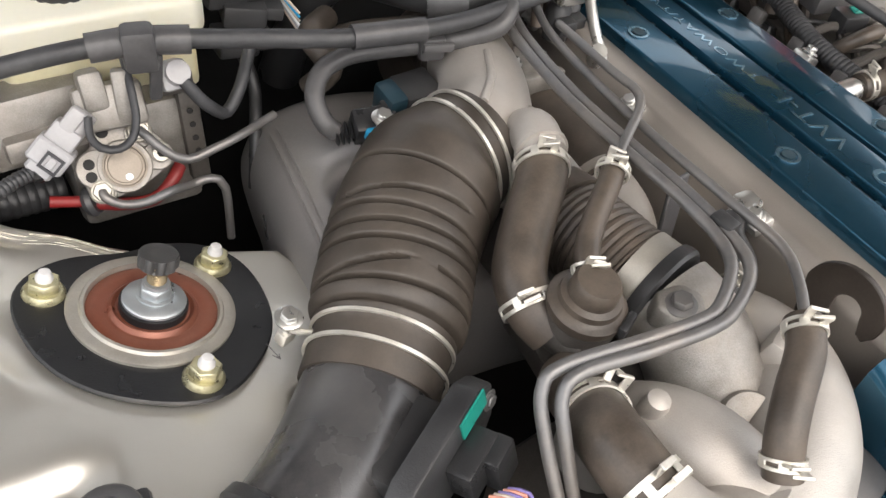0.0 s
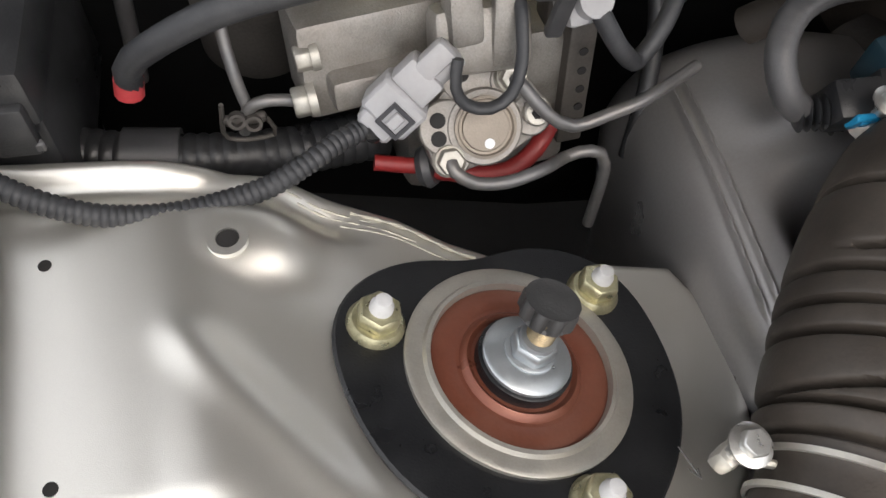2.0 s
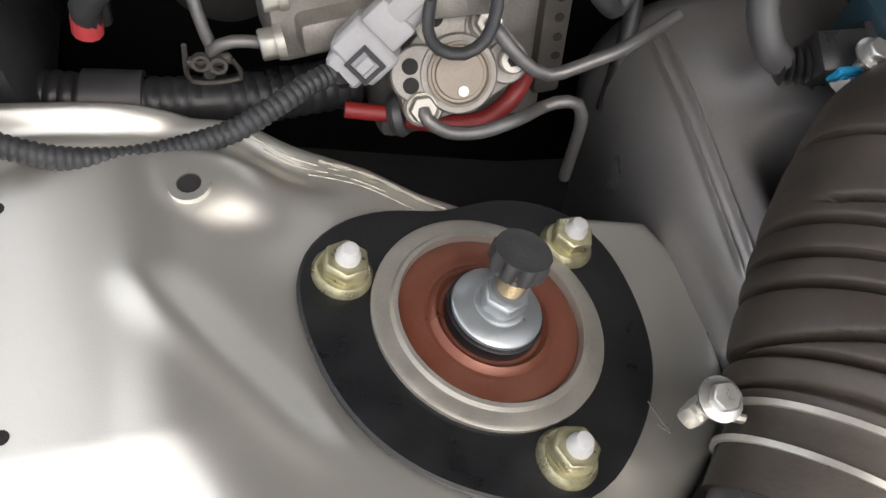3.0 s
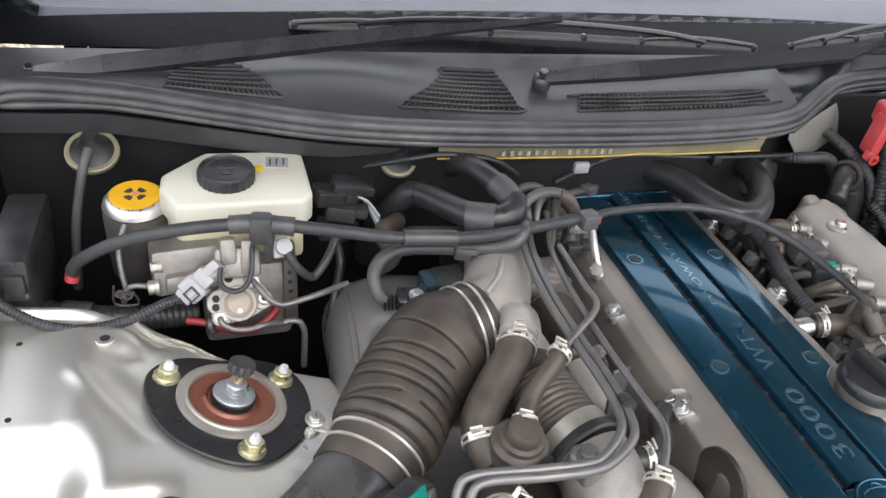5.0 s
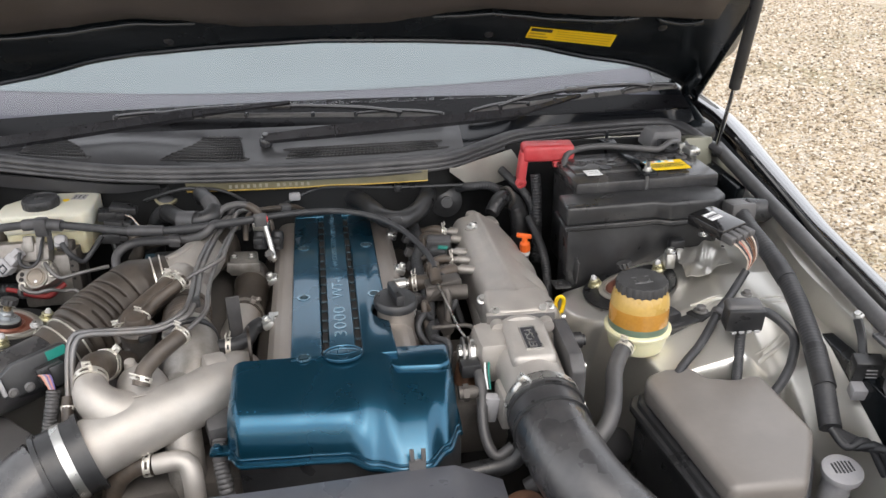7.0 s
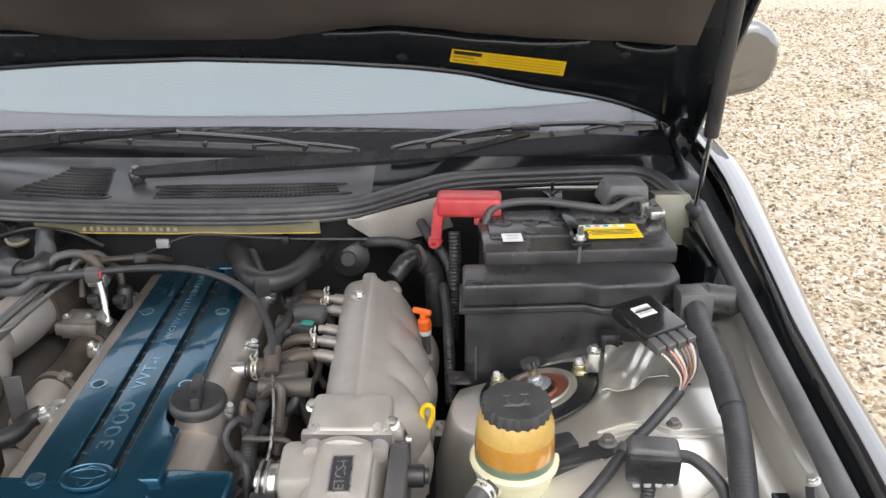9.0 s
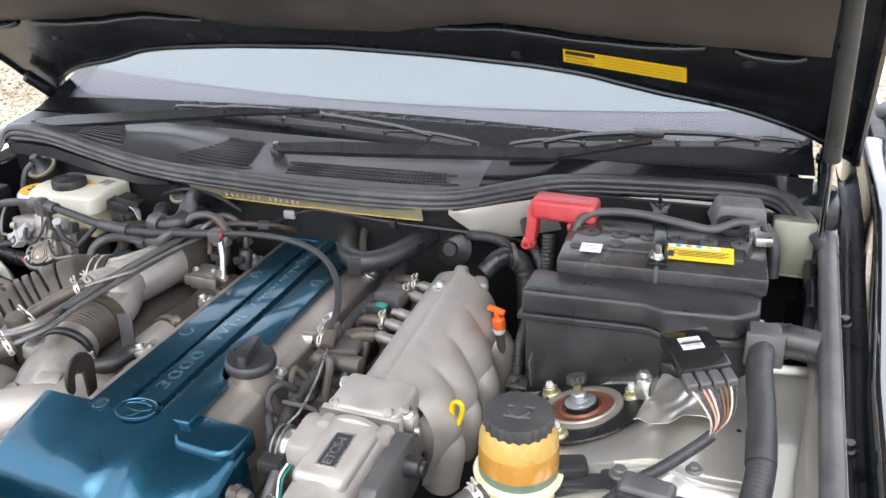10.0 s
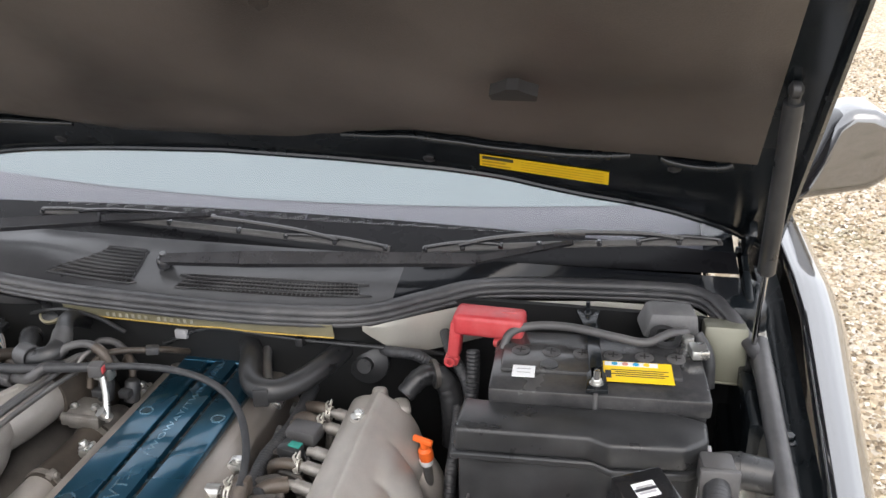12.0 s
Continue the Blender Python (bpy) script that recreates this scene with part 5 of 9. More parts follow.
def y_pipe():
    y = thing("y_pipe", (-0.2, -0.27, 0.84), "pale cast aluminium Y-pipe joined to a black intercooler elbow", "Y-pipe")
    part("main_tube", tube([(-0.335, -0.340, 0.868), (-0.29, -0.322, 0.882), (-0.235, -0.297, 0.893), (-0.18, -0.260, 0.897), (-0.145, -0.208, 0.890), (-0.138, -0.155, 0.865), (-0.142, -0.115, 0.82)], (0.044, 0.0335), 34), M_CAST, y)
    part("neck", tube([(-0.270, -0.300, 0.900), (-0.298, -0.300, 0.920), (-0.314, -0.290, 0.934), (-0.320, -0.270, 0.939)], (0.036, 0.0215), 26), M_CAST, y)
    part("side_neck", tube([(-0.245, -0.285, 0.895), (-0.258, -0.248, 0.905), (-0.270, -0.220, 0.896), (-0.276, -0.20, 0.87), (-0.28, -0.19, 0.83)], (0.038, 0.03), 24), M_CAST, y)
    part("nipple", lathe([(0.009, -0.02), (0.009, 0.006), (0.0075, 0.013), (0.003, 0.015)], (-0.280, -0.217, 0.927), (0, -0.1, 1), 18), M_CAST, y)
    part("casting_mark", box((0.018, 0.010, 0.0015), pose(-0.250, -0.297, 0.9325, -28, 8, 25), 0.0005, 1), M_CAST, y)
    part("lower_tube", tube([(-0.205, -0.285, 0.87), (-0.20, -0.31, 0.83), (-0.20, -0.325, 0.76)], 0.026, 22), M_CASTD, y)
    d = Vector((-0.9, -0.42, -0.22)).normalized()
    P = Vector((-0.325, -0.337, 0.871))
    part("coupler", join(tube([P - d * 0.012, P + d * 0.05], 0.0525, 36)), M_BLACK, y, "black rubber coupler")
    part("coupler_ridge", join(ring(0.050, 0.0555, 0.007, P - d * 0.013, d, 40), ring(0.050, 0.0555, 0.007, P + d * 0.043, d, 40)), M_BLACK, y)
    part("clamp_band", ring(0.0527, 0.0540, 0.012, P + d * 0.010, d, 44), M_STEEL, y, "bright steel clamp band")
    part("intercooler_elbow", tube([P + d * 0.045, P + d * 0.08 + Vector((0, -0.01, -0.01)), (-0.425, -0.42, 0.80), (-0.45, -0.46, 0.72), (-0.46, -0.48, 0.62)], 0.051, 34), M_PIPE, y)

    c = thing("breather_elbow", (-0.32, -0.22, 0.93), "short dark rubber elbow hose with spring clamps", "hose", "rubber hoses")
    part("hose", tube([(-0.319, -0.276, 0.938), (-0.324, -0.252, 0.942), (-0.324, -0.228, 0.940), (-0.314, -0.195, 0.922), (-0.302, -0.165, 0.900)], 0.0215, 22), M_HOSE, c)
    part("clamp", spring_clamp((-0.321, -0.266, 0.940), (-0.2, 0.97, 0.12), 0.0220, (0, 0, 1), 0.013), M_BAND, c)
    part("clamp", spring_clamp((-0.318, -0.207, 0.929), (0.2, 0.8, -0.45), 0.0220, (0.6, 0, 1), 0.011), M_BAND, c)

    h = thing("boost_hose", (-0.2, -0.23, 0.93), "slim dusty rubber hose clipped to the Y-pipe", "hose", "rubber hoses")
    part("hose", tube([(-0.194, -0.226, 0.987), (-0.206, -0.243, 0.983), (-0.228, -0.262, 0.972), (-0.243, -0.278, 0.960), (-0.248, -0.291, 0.944)], 0.0118, 16), M_HOSE, h)
    part("clamp", spring_clamp((-0.198, -0.232, 0.986), (-0.5, -0.8, -0.2), 0.0121, (0, 0, 1), 0.007), M_BAND, h)
    part("clamp", spring_clamp((-0.246, -0.285, 0.951), (-0.3, -0.6, -0.7), 0.0121, (0, 0, 1), 0.007), M_BAND, h)


y_pipe()


def steel_lines():
    L = thing("steel_lines", (-0.2, -0.1, 0.94), "pair of dusty grey steel lines running forward and bent across", "steel lines")
    for dx, dy in ((0.0, 0.0), (0.0088, -0.0080)):
        part("line", tube([(-0.178 + dx, 0.206, 0.955), (-0.182 + dx, 0.192, 0.984), (-0.191 + dx, 0.160, 0.990), (-0.203 + dx, 0.11, 0.983), (-0.209 + dx, 0.024, 0.984), (-0.207 + dx, -0.05, 0.988), (-0.202 + dx, -0.108, 0.990), (-0.201 + dx, -0.150 + 0.5 * dy, 0.990), (-0.207 + dx, -0.174 + dy, 0.988), (-0.228 + 0.5 * dx, -0.193 + dy, 0.983), (-0.246, -0.199 + dy, 0.981), (-0.29, -0.198 + dy, 0.980), (-0.345 + dx, -0.194 + dy, 0.978), (-0.360 + dx, -0.199 + dy, 0.970), (-0.364 + dx, -0.216 + dy, 0.950), (-0.362 + dx, -0.255, 0.900)], 0.0043, 12, 0.004), M_LINE, L)
    part("line", tube([(-0.148, 0.196, 0.955), (-0.152, 0.180, 0.982), (-0.160, 0.15, 0.986), (-0.173, 0.10, 0.984), (-0.178, 0.02, 0.986), (-0.178, -0.07, 0.991), (-0.174, -0.135, 0.994), (-0.170, -0.178, 0.994), (-0.180, -0.206, 0.991), (-0.200, -0.236, 0.986)], 0.0036, 12), M_LINE, L)
    part("branch_line", tube([(-0.165, 0.10, 0.990), (-0.167, 0.02, 0.996), (-0.166, -0.010, 0.998), (-0.178, -0.030, 0.998), (-0.205, -0.052, 0.992), (-0.228, -0.072, 0.986)], 0.0036, 12), M_LINE, L)
    part("clip", box((0.012, 0.018, 0.012), pose(-0.190, -0.145, 0.990, 0, 0, 10), 0.002), M_BLACK, L)
    part("end_hose", tube([(-0.362, -0.250, 0.906), (-0.360, -0.272, 0.885), (-0.357, -0.30, 0.82)], 0.009, 12), M_HOSE, L)
    part("end_clip", spring_clamp((-0.361, -0.260, 0.896), (0, -0.5, -0.8), 0.0095, (1, 0, 0), 0.007), M_BAND, L)


steel_lines()


def heat_shield():
    h = thing("heat_shield", (-0.34, 0.06, 0.75), "bulged silver exhaust heat shield with pressed ribs", "heat shield")

    prof = ((-0.400, 0.62), (-0.408, 0.72), (-0.418, 0.78), (-0.424, 0.825), (-0.421, 0.862), (-0.408, 0.888), (-0.385, 0.902), (-0.350, 0.908), (-0.310, 0.905), (-0.270, 0.895))

    def fn(u, v):
        k = u * (len(prof) - 1)
        i = min(int(k), len(prof) - 2)
        f = k - i
        q = [prof[max(0, min(len(prof) - 1, i + d))] for d in (-1, 0, 1, 2)]
        x, z = (0.5 * (2 * q[1][c] + (q[2][c] - q[0][c]) * f + (2 * q[0][c] - 5 * q[1][c] + 4 * q[2][c] - q[3][c]) * f * f + (3 * q[1][c] - q[0][c] - 3 * q[2][c] + q[3][c]) * f ** 3) for c in (0, 1))
        y = -0.050 + 0.275 * v
        # rounded ends, a dip under the bellows, a gentle fall to the rear
        e = max(0, (0.10 - v) / 0.10, (v - 0.80) / 0.20)
        x += 0.055 * (1 - math.sqrt(max(0, 1 - e * e)))
        z -= (z - 0.60) * 0.35 * (1 - math.sqrt(max(0, 1 - e * e)))
        z -= 0.055 * ramp((x + 0.392) / 0.04) * ramp((0.085 - y) / 0.05) + 0.09 * max(0, y - 0.10) * ramp((u - 0.3) / 0.2)
        # twin ribs over the shoulder
        for c in (0.572, 0.604):
            d = u - c - 0.07 * (v - 0.45)
            z += 0.0026 * math.exp(-(d / 0.0055) ** 2) * ramp((v - 0.18) / 0.05) * ramp((0.78 - v) / 0.05)
        return (x, y, z)
    part("shell", sheet(fn, 240, 70), M_SHIELD, h, smooth=60)
    part("bolt", hexbolt((-0.408, 0.073, 0.800), (-1, 0, 0.3), 0.007, 0.008), M_ENGINE, h)
    single("exhaust_manifold_cover", tube([(-0.24, 0.20, 0.83), (-0.22, 0.05, 0.83), (-0.21, -0.10, 0.82), (-0.22, -0.25, 0.80)], 0.06, 20), M_ENGINE, "grimy exhaust side castings below the pipes", "engine casting")


heat_shield()


# ---- engine ----
ENG = pose(0.017, 0.0, 0.944, -1.0, 0, 2.2)


def E(u, v, w=0.0):
    return ENG @ Vector((u, v, w))


def engine_top():
    blk = thing("valve_covers", (0.02, 0, 0.80), "warm grey painted aluminium valve covers of the straight-six engine", "valve covers")
    def vc(s, name):
        prof = [(0.060, -0.012), (0.092, -0.014), (0.102, -0.018), (0.112, -0.030), (0.116, -0.06), (0.122, -0.10), (0.14, -0.11)]

        def fn(p, q):
            k = p * (len(prof) - 1)
            i = min(int(k), len(prof) - 2)
            a, b, f = prof[i], prof[i + 1], k - i
            return E(s * (a[0] + (b[0] - a[0]) * f), -0.27 + 0.62 * q, a[1] + (b[1] - a[1]) * f)
        part(name, sheet(fn, 36, 20), M_COVER, blk, smooth=60)
        part("end_wall", prism([(s * 0.06, -0.012), (s * 0.10, -0.018), (s * 0.115, -0.05), (s * 0.13, -0.11), (s * 0.06, -0.11)], 0, 0.004, ENG @ Matrix(((1, 0, 0, 0), (0, 0, 1, 0.345), (0, 1, 0, 0), (0, 0, 0, 1)))), M_COVER, blk)
        for v in (-0.10, 0.06, 0.22):
            part("fixing_lug", join(box((0.02, 0.022, 0.012), ENG @ pose(s * 0.112, v, -0.024, 0, s * 25, 0), 0.003), hexbolt(E(s * 0.116, v, -0.018), ENG.to_3x3() @ Vector((s * 0.4, 0, 1)), 0.006, 0.007)), M_STEEL, blk)
    vc(-1, "cover")
    vc(1, "cover")
    part("valley", box((0.15, 0.60, 0.06), ENG @ pose(0, 0.03, -0.055), 0.004), M_BLACK, blk)

    cv = thing("coil_cover", (0.02, 0, 0.92), "metallic teal coil cover with raised lettering and two grooves", "engine cover")

    def strip(poly, w, name, h=0.012):
        part(name, prism(poly, w - h, w, ENG, 0.003, 3), M_TEAL, cv)

    def crowned(u0, u1, v0, v1, w, name):
        """A long strip with rolled edges and a slightly arched top."""
        def fn(p, q):
            k = 2 * p - 1
            fall = 0.0010 * k * k + 0.010 * max(0, (abs(k) - 0.90) / 0.10) ** 2.2
            return E(u0 + (u1 - u0) * p, v0 + (v1 - v0) * q, w - fall - 0.004 * max(0, (q - 0.97) / 0.03) ** 2)
        part(name, sheet(fn, 40, 30, 0.004), M_TEAL, cv, smooth=60)
    crowned(-0.076, -0.0285, -0.258, 0.315, 0.0, "left_strip")
    arc = [(0.090 + 0.040 * math.cos(a), -0.126 + 0.040 * math.sin(a)) for a in [radians(d) for d in range(248, 111, -13)]]
    strip([(0.0285, -0.258), (0.0785, -0.258)] + arc + [(0.074, -0.088), (0.074, 0.315), (0.0285, 0.315)], 0.0, "right_strip")
    crowned(-0.0200, 0.0200, -0.232, 0.318, 0.0015, "middle_strip")
    strip([(-0.0285, -0.262), (0.0285, -0.262), (0.0285, -0.236), (-0.0285, -0.236)], -0.0003, "emblem_bed")
    part("rear_bridge", prism([(-0.074, 0.28), (0.074, 0.28), (0.070, 0.33), (-0.070, 0.33)], -0.012, 0.002, ENG, 0.003, 3), M_TEAL, cv)
    # dark strips paint the shade at the bottom of the grooves
    for s in (-1, 1):
        part("groove", box((0.0088, 0.52, 0.004), ENG @ pose(s * 0.024, 0.03, -0.010), 0), M_DARKHOLE, cv)
    for s in (-1, 1):
        for i in range(16):
            part("groove_web", box((0.0088, 0.005, 0.003), ENG @ pose(s * 0.024, -0.20 + 0.0315 * i, -0.0075), 0.0006, 1), M_NAVY, cv)
    for u, v in ((-0.056, 0.130), (-0.056, -0.068), (-0.056, -0.254), (0.058, 0.127), (0.058, -0.072)):
        b = part("cap_screw", join(lathe([(0.006, 0), (0.006, 0.0028), (0.003, 0.003)], E(u, v, -0.001), ENG.to_3x3() @ Vector((0, 0, 1)), 20)), M_NAVY, cv)
        # pale colour of the cup rim paints the arc of light round each screw
        part("screw_cup", ring(0.0078, 0.0105, 0.0016, E(u, v, -0.0005), ENG.to_3x3() @ Vector((0, 0, 1)), 28), M_TEALB, b)
    # emblem as plain rings, lettering along the middle strip
    el = [lathe([(0.026, 0), (0.026, 0.0025), (0.024, 0.003)], (0, 0, 0), (0, 0, 1), 40)]
    part("emblem", moved(el[0], ENG @ Matrix.Translation((0, -0.254, 0.0)) @ Matrix.Diagonal((1.1, 0.85, 1, 1))), M_TEAL, cv, "oval emblem in teal relief")
    def oval(rx, ry, r, cx=0, cy=0):
        return tube([E(cx + rx * math.cos(a), -0.254 + cy + ry * math.sin(a), 0.0032) for a in [2 * math.pi * k / 24 for k in range(25)]], r, 6, 0.01, cap=False)
    part("emblem_relief", join(oval(0.027, 0.0205, 0.0014), oval(0.0085, 0.0165, 0.0009), oval(0.019, 0.0075, 0.0009, 0, 0.004)), M_TEAL, cv)
    up = ENG @ Matrix(((0, -1, 0, 0), (1, 0, 0, 0), (0, 0, 1, 0.0014), (0, 0, 0, 1)))
    lettering("lettering", "3000", 0.027, up @ pose(-0.208, 0.0, 0) @ Matrix.Diagonal((1.7, 1, 1, 1)), M_TEALB, cv, 0.0008, 1.08)
    lettering("lettering", "VVT-i", 0.026, up @ pose(-0.082, 0.0, 0) @ Matrix.Diagonal((1.15, 1, 1, 1)), M_TEALB, cv, 0.0008, 1.1)
    lettering("lettering", "TWOWAY/TWINTURBO", 0.0130, up @ pose(0.024, 0.001, 0) @ Matrix.Diagonal((1.75, 1, 1, 1)), M_TEALB, cv, 0.0008, 1.12)

    oc = thing("oil_filler_cap", E(0.088, -0.126, 0.0), "dusty black oil filler cap with a raised grip bar", "oil cap")
    c = E(0.088, -0.126, 0.008)
    part("disc", lathe([(0.028, -0.004), (0.034, -0.003), (0.035, 0.002), (0.034, 0.008), (0.031, 0.011), (0.012, 0.012)], c, (0.05, -0.05, 1), 44), M_BLACK, oc)
    part("grip", box((0.013, 0.058, 0.018), Matrix.Translation(c) @ pose(0.001, -0.001, 0.018, 0, 0, 12), 0.003), M_BLACK, oc)
    part("neck", lathe([(0.036, -0.075), (0.030, -0.055), (0.029, -0.004)], c, (0.0, 0.0, 1), 32), M_COVER, oc, "grey filler neck")

    # front timing cover
    tc = thing("timing_cover", (0.03, -0.33, 0.86), "metallic teal front timing cover with rounded shoulders", "engine cover")
    RX = [(-0.131, -0.352), (-0.112, -0.374), (-0.03, -0.378), (0.027, -0.382), (0.063, -0.406), (0.10, -0.420), (0.132, -0.418), (0.162, -0.386), (0.182, -0.345)]

    def rim(x):
        for a, b in zip(RX, RX[1:]):
            if x <= b[0]:
                f = max(0, (x - a[0]) / (b[0] - a[0]))
                f = f * f * (3 - 2 * f)
                return a[1] + (b[1] - a[1]) * f
        return RX[-1][1]

    def shell(u, v, grow=0.0):
        x = -0.131 + 0.313 * u
        y0, y1 = -0.254, rim(x) - grow
        left = ((0, 0), (0.42, 0.13), (0.74, 0.24), (0.90, 0.40), (0.97, 0.69), (1, 1))
        right = ((0, 0), (0.30, 0.10), (0.52, 0.22), (0.70, 0.40), (0.87, 0.68), (1, 1))
        w = min(max((x - 0.028) / 0.032, 0), 1)
        w = w * w * (3 - 2 * w)
        q = v * 5
        i = min(int(q), 4)
        f = q - i

        def cat(tab, c):
            p = [tab[max(0, min(5, i + d))][c] for d in (-1, 0, 1, 2)]
            return 0.5 * (2 * p[1] + (p[2] - p[0]) * f + (2 * p[0] - 5 * p[1] + 4 * p[2] - p[3]) * f * f + (3 * p[1] - p[0] - 3 * p[2] + p[3]) * f ** 3)
        a = cat(left, 0) * (1 - w) + cat(right, 0) * w
        b = cat(left, 1) * (1 - w) + cat(right, 1) * w
        zt = 0.9486 - 0.012 * ramp((x - 0.078) / 0.03)
        side = min(u, 1 - u) / 0.10
        drop = 0.016 * (1 - math.sqrt(max(0, 1 - (1 - min(1, side * 1.6)) ** 2)))
        z1 = 0.868 + 0.004 * math.sin(x * 9)
        z = zt - drop - (zt - drop - z1) * b
        return (x, y0 + (y1 - y0) * a, z)
    part("shell", sheet(shell, 90, 40), M_TEAL, tc, smooth=60)
    part("left_wall", sheet(lambda u, v: Vector(shell(0, u)) * (1 - v) + Vector((-0.131, shell(0, u)[1], 0.862)) * v, 30, 6), M_TEAL, tc)
    part("right_wall", sheet(lambda u, v: Vector(shell(1, u)) * (1 - v) + Vector((0.185, shell(1, u)[1], 0.858)) * v, 30, 6), M_TEAL, tc)
    rp = [Vector(shell(i / 60, 1.0)) + Vector((0, -0.002, -0.003)) for i in range(61)]
    part("lower_lip", tube(rp, 0.0042, 8, 0.01), M_TEAL, tc)
    part("upper_lip", tube([p + Vector((0, 0.003, 0.009)) for p in rp], 0.002, 8, 0.01), M_TEAL, tc)
    part("side_lip", tube([(0.184, -0.345, 0.864), (0.185, -0.30, 0.862), (0.184, -0.26, 0.86)], 0.0042, 8), M_TEAL, tc)
    part("side_lip", tube([(-0.130, -0.335, 0.864), (-0.131, -0.30, 0.862), (-0.130, -0.26, 0.86)], 0.0042, 8), M_TEAL, tc)
    part("raised_step", prism([(0.088, -0.240), (0.091, -0.272), (0.104, -0.284), (0.165, -0.287), (0.180, -0.276), (0.181, -0.226), (0.10, -0.224)], 0.905, 0.941, None, 0.0075, 4), M_TEAL, tc)
    part("lug", join(box((0.03, 0.018, 0.008), pose(-0.143, -0.345, 0.866), 0.003), hexbolt((-0.148, -0.346, 0.870), (0, 0, 1), 0.006, 0.006)), M_TEAL, tc)
    part("lower_case", prism([(-0.125, -0.26), (-0.125, -0.335), (-0.03, -0.37), (0.03, -0.375), (0.10, -0.412), (0.15, -0.40), (0.185, -0.35), (0.185, -0.26)], 0.66, 0.866, None, 0.004), M_BLACK, tc)
    part("hook_bracket", join(box((0.022, 0.003, 0.045), pose(0.118, -0.428, 0.868, -12, 0, 6), 0.001, 1), box((0.006, 0.003, 0.018), pose(0.111, -0.424, 0.897, -12, 0, 6), 0.001, 1), box((0.006, 0.003, 0.018), pose(0.126, -0.424, 0.897, -12, 0, 6), 0.001, 1)), M_GREYP, tc, "grey sheet metal bracket")
    part("sender", join(lathe([(0.010, 0), (0.010, 0.022), (0.007, 0.028)], (0.188, -0.30, 0.90), (1, 0, 0), 18), lathe([(0.013, 0.006), (0.013, 0.014)], (0.188, -0.30, 0.90), (1, 0, 0), 6)), M_ENGINE, tc)

    br = thing("lifting_hook", (-0.09, -0.2, 0.88), "dark steel engine lifting hook", "lifting hook")
    outer = [(0.031 * math.cos(radians(d)), 0.031 * math.sin(radians(d))) for d in range(-14, 186, 10)]
    inner = [(0.004 + 0.0105 * math.cos(radians(d)), 0.0105 * math.sin(radians(d)) - 0.001) for d in range(195, -6, -15)]
    Hm = Matrix(((0.16, 0, -0.98, -0.110), (-0.98, 0, -0.16, -0.206), (0, 1, 0, 0.9425), (0, 0, 0, 1)))
    part("plate", prism(outer + [(-0.026, -0.030), (-0.012, -0.078), (0.008, -0.078), (-0.006, -0.030)] + inner + [(0.018, -0.014), (0.024, -0.017)], -0.0025, 0.0025, Hm, 0.0008, 1), M_HOOK, br)
    part("foot", join(box((0.034, 0.018, 0.03), pose(-0.098, -0.205, 0.866, 0, 0, -10), 0.003), hexbolt((-0.104, -0.216, 0.866), (-0.2, -1, 0), 0.008, 0.006)), M_ENGINE, br)
    mh = thing("heater_union", (-0.1, -0.1, 0.9), "silver union and short black hose on the valve cover", "coolant union")
    part("union", join(tube([(-0.085, -0.09, 0.918), (-0.110, -0.096, 0.918)], 0.009, 14), box((0.026, 0.022, 0.018), pose(-0.082, -0.088, 0.920), 0.004)), M_STEEL, mh)
    part("hose", tube([(-0.105, -0.095, 0.917), (-0.118, -0.108, 0.915), (-0.124, -0.13, 0.912), (-0.145, -0.150, 0.912), (-0.165, -0.150, 0.912)], 0.012, 16), M_BLACK, mh)
    part("clamp", spring_clamp((-0.150, -0.150, 0.912), (-1, 0, 0), 0.0122, (0, 0, 1), 0.008), M_BAND, mh)


engine_top()


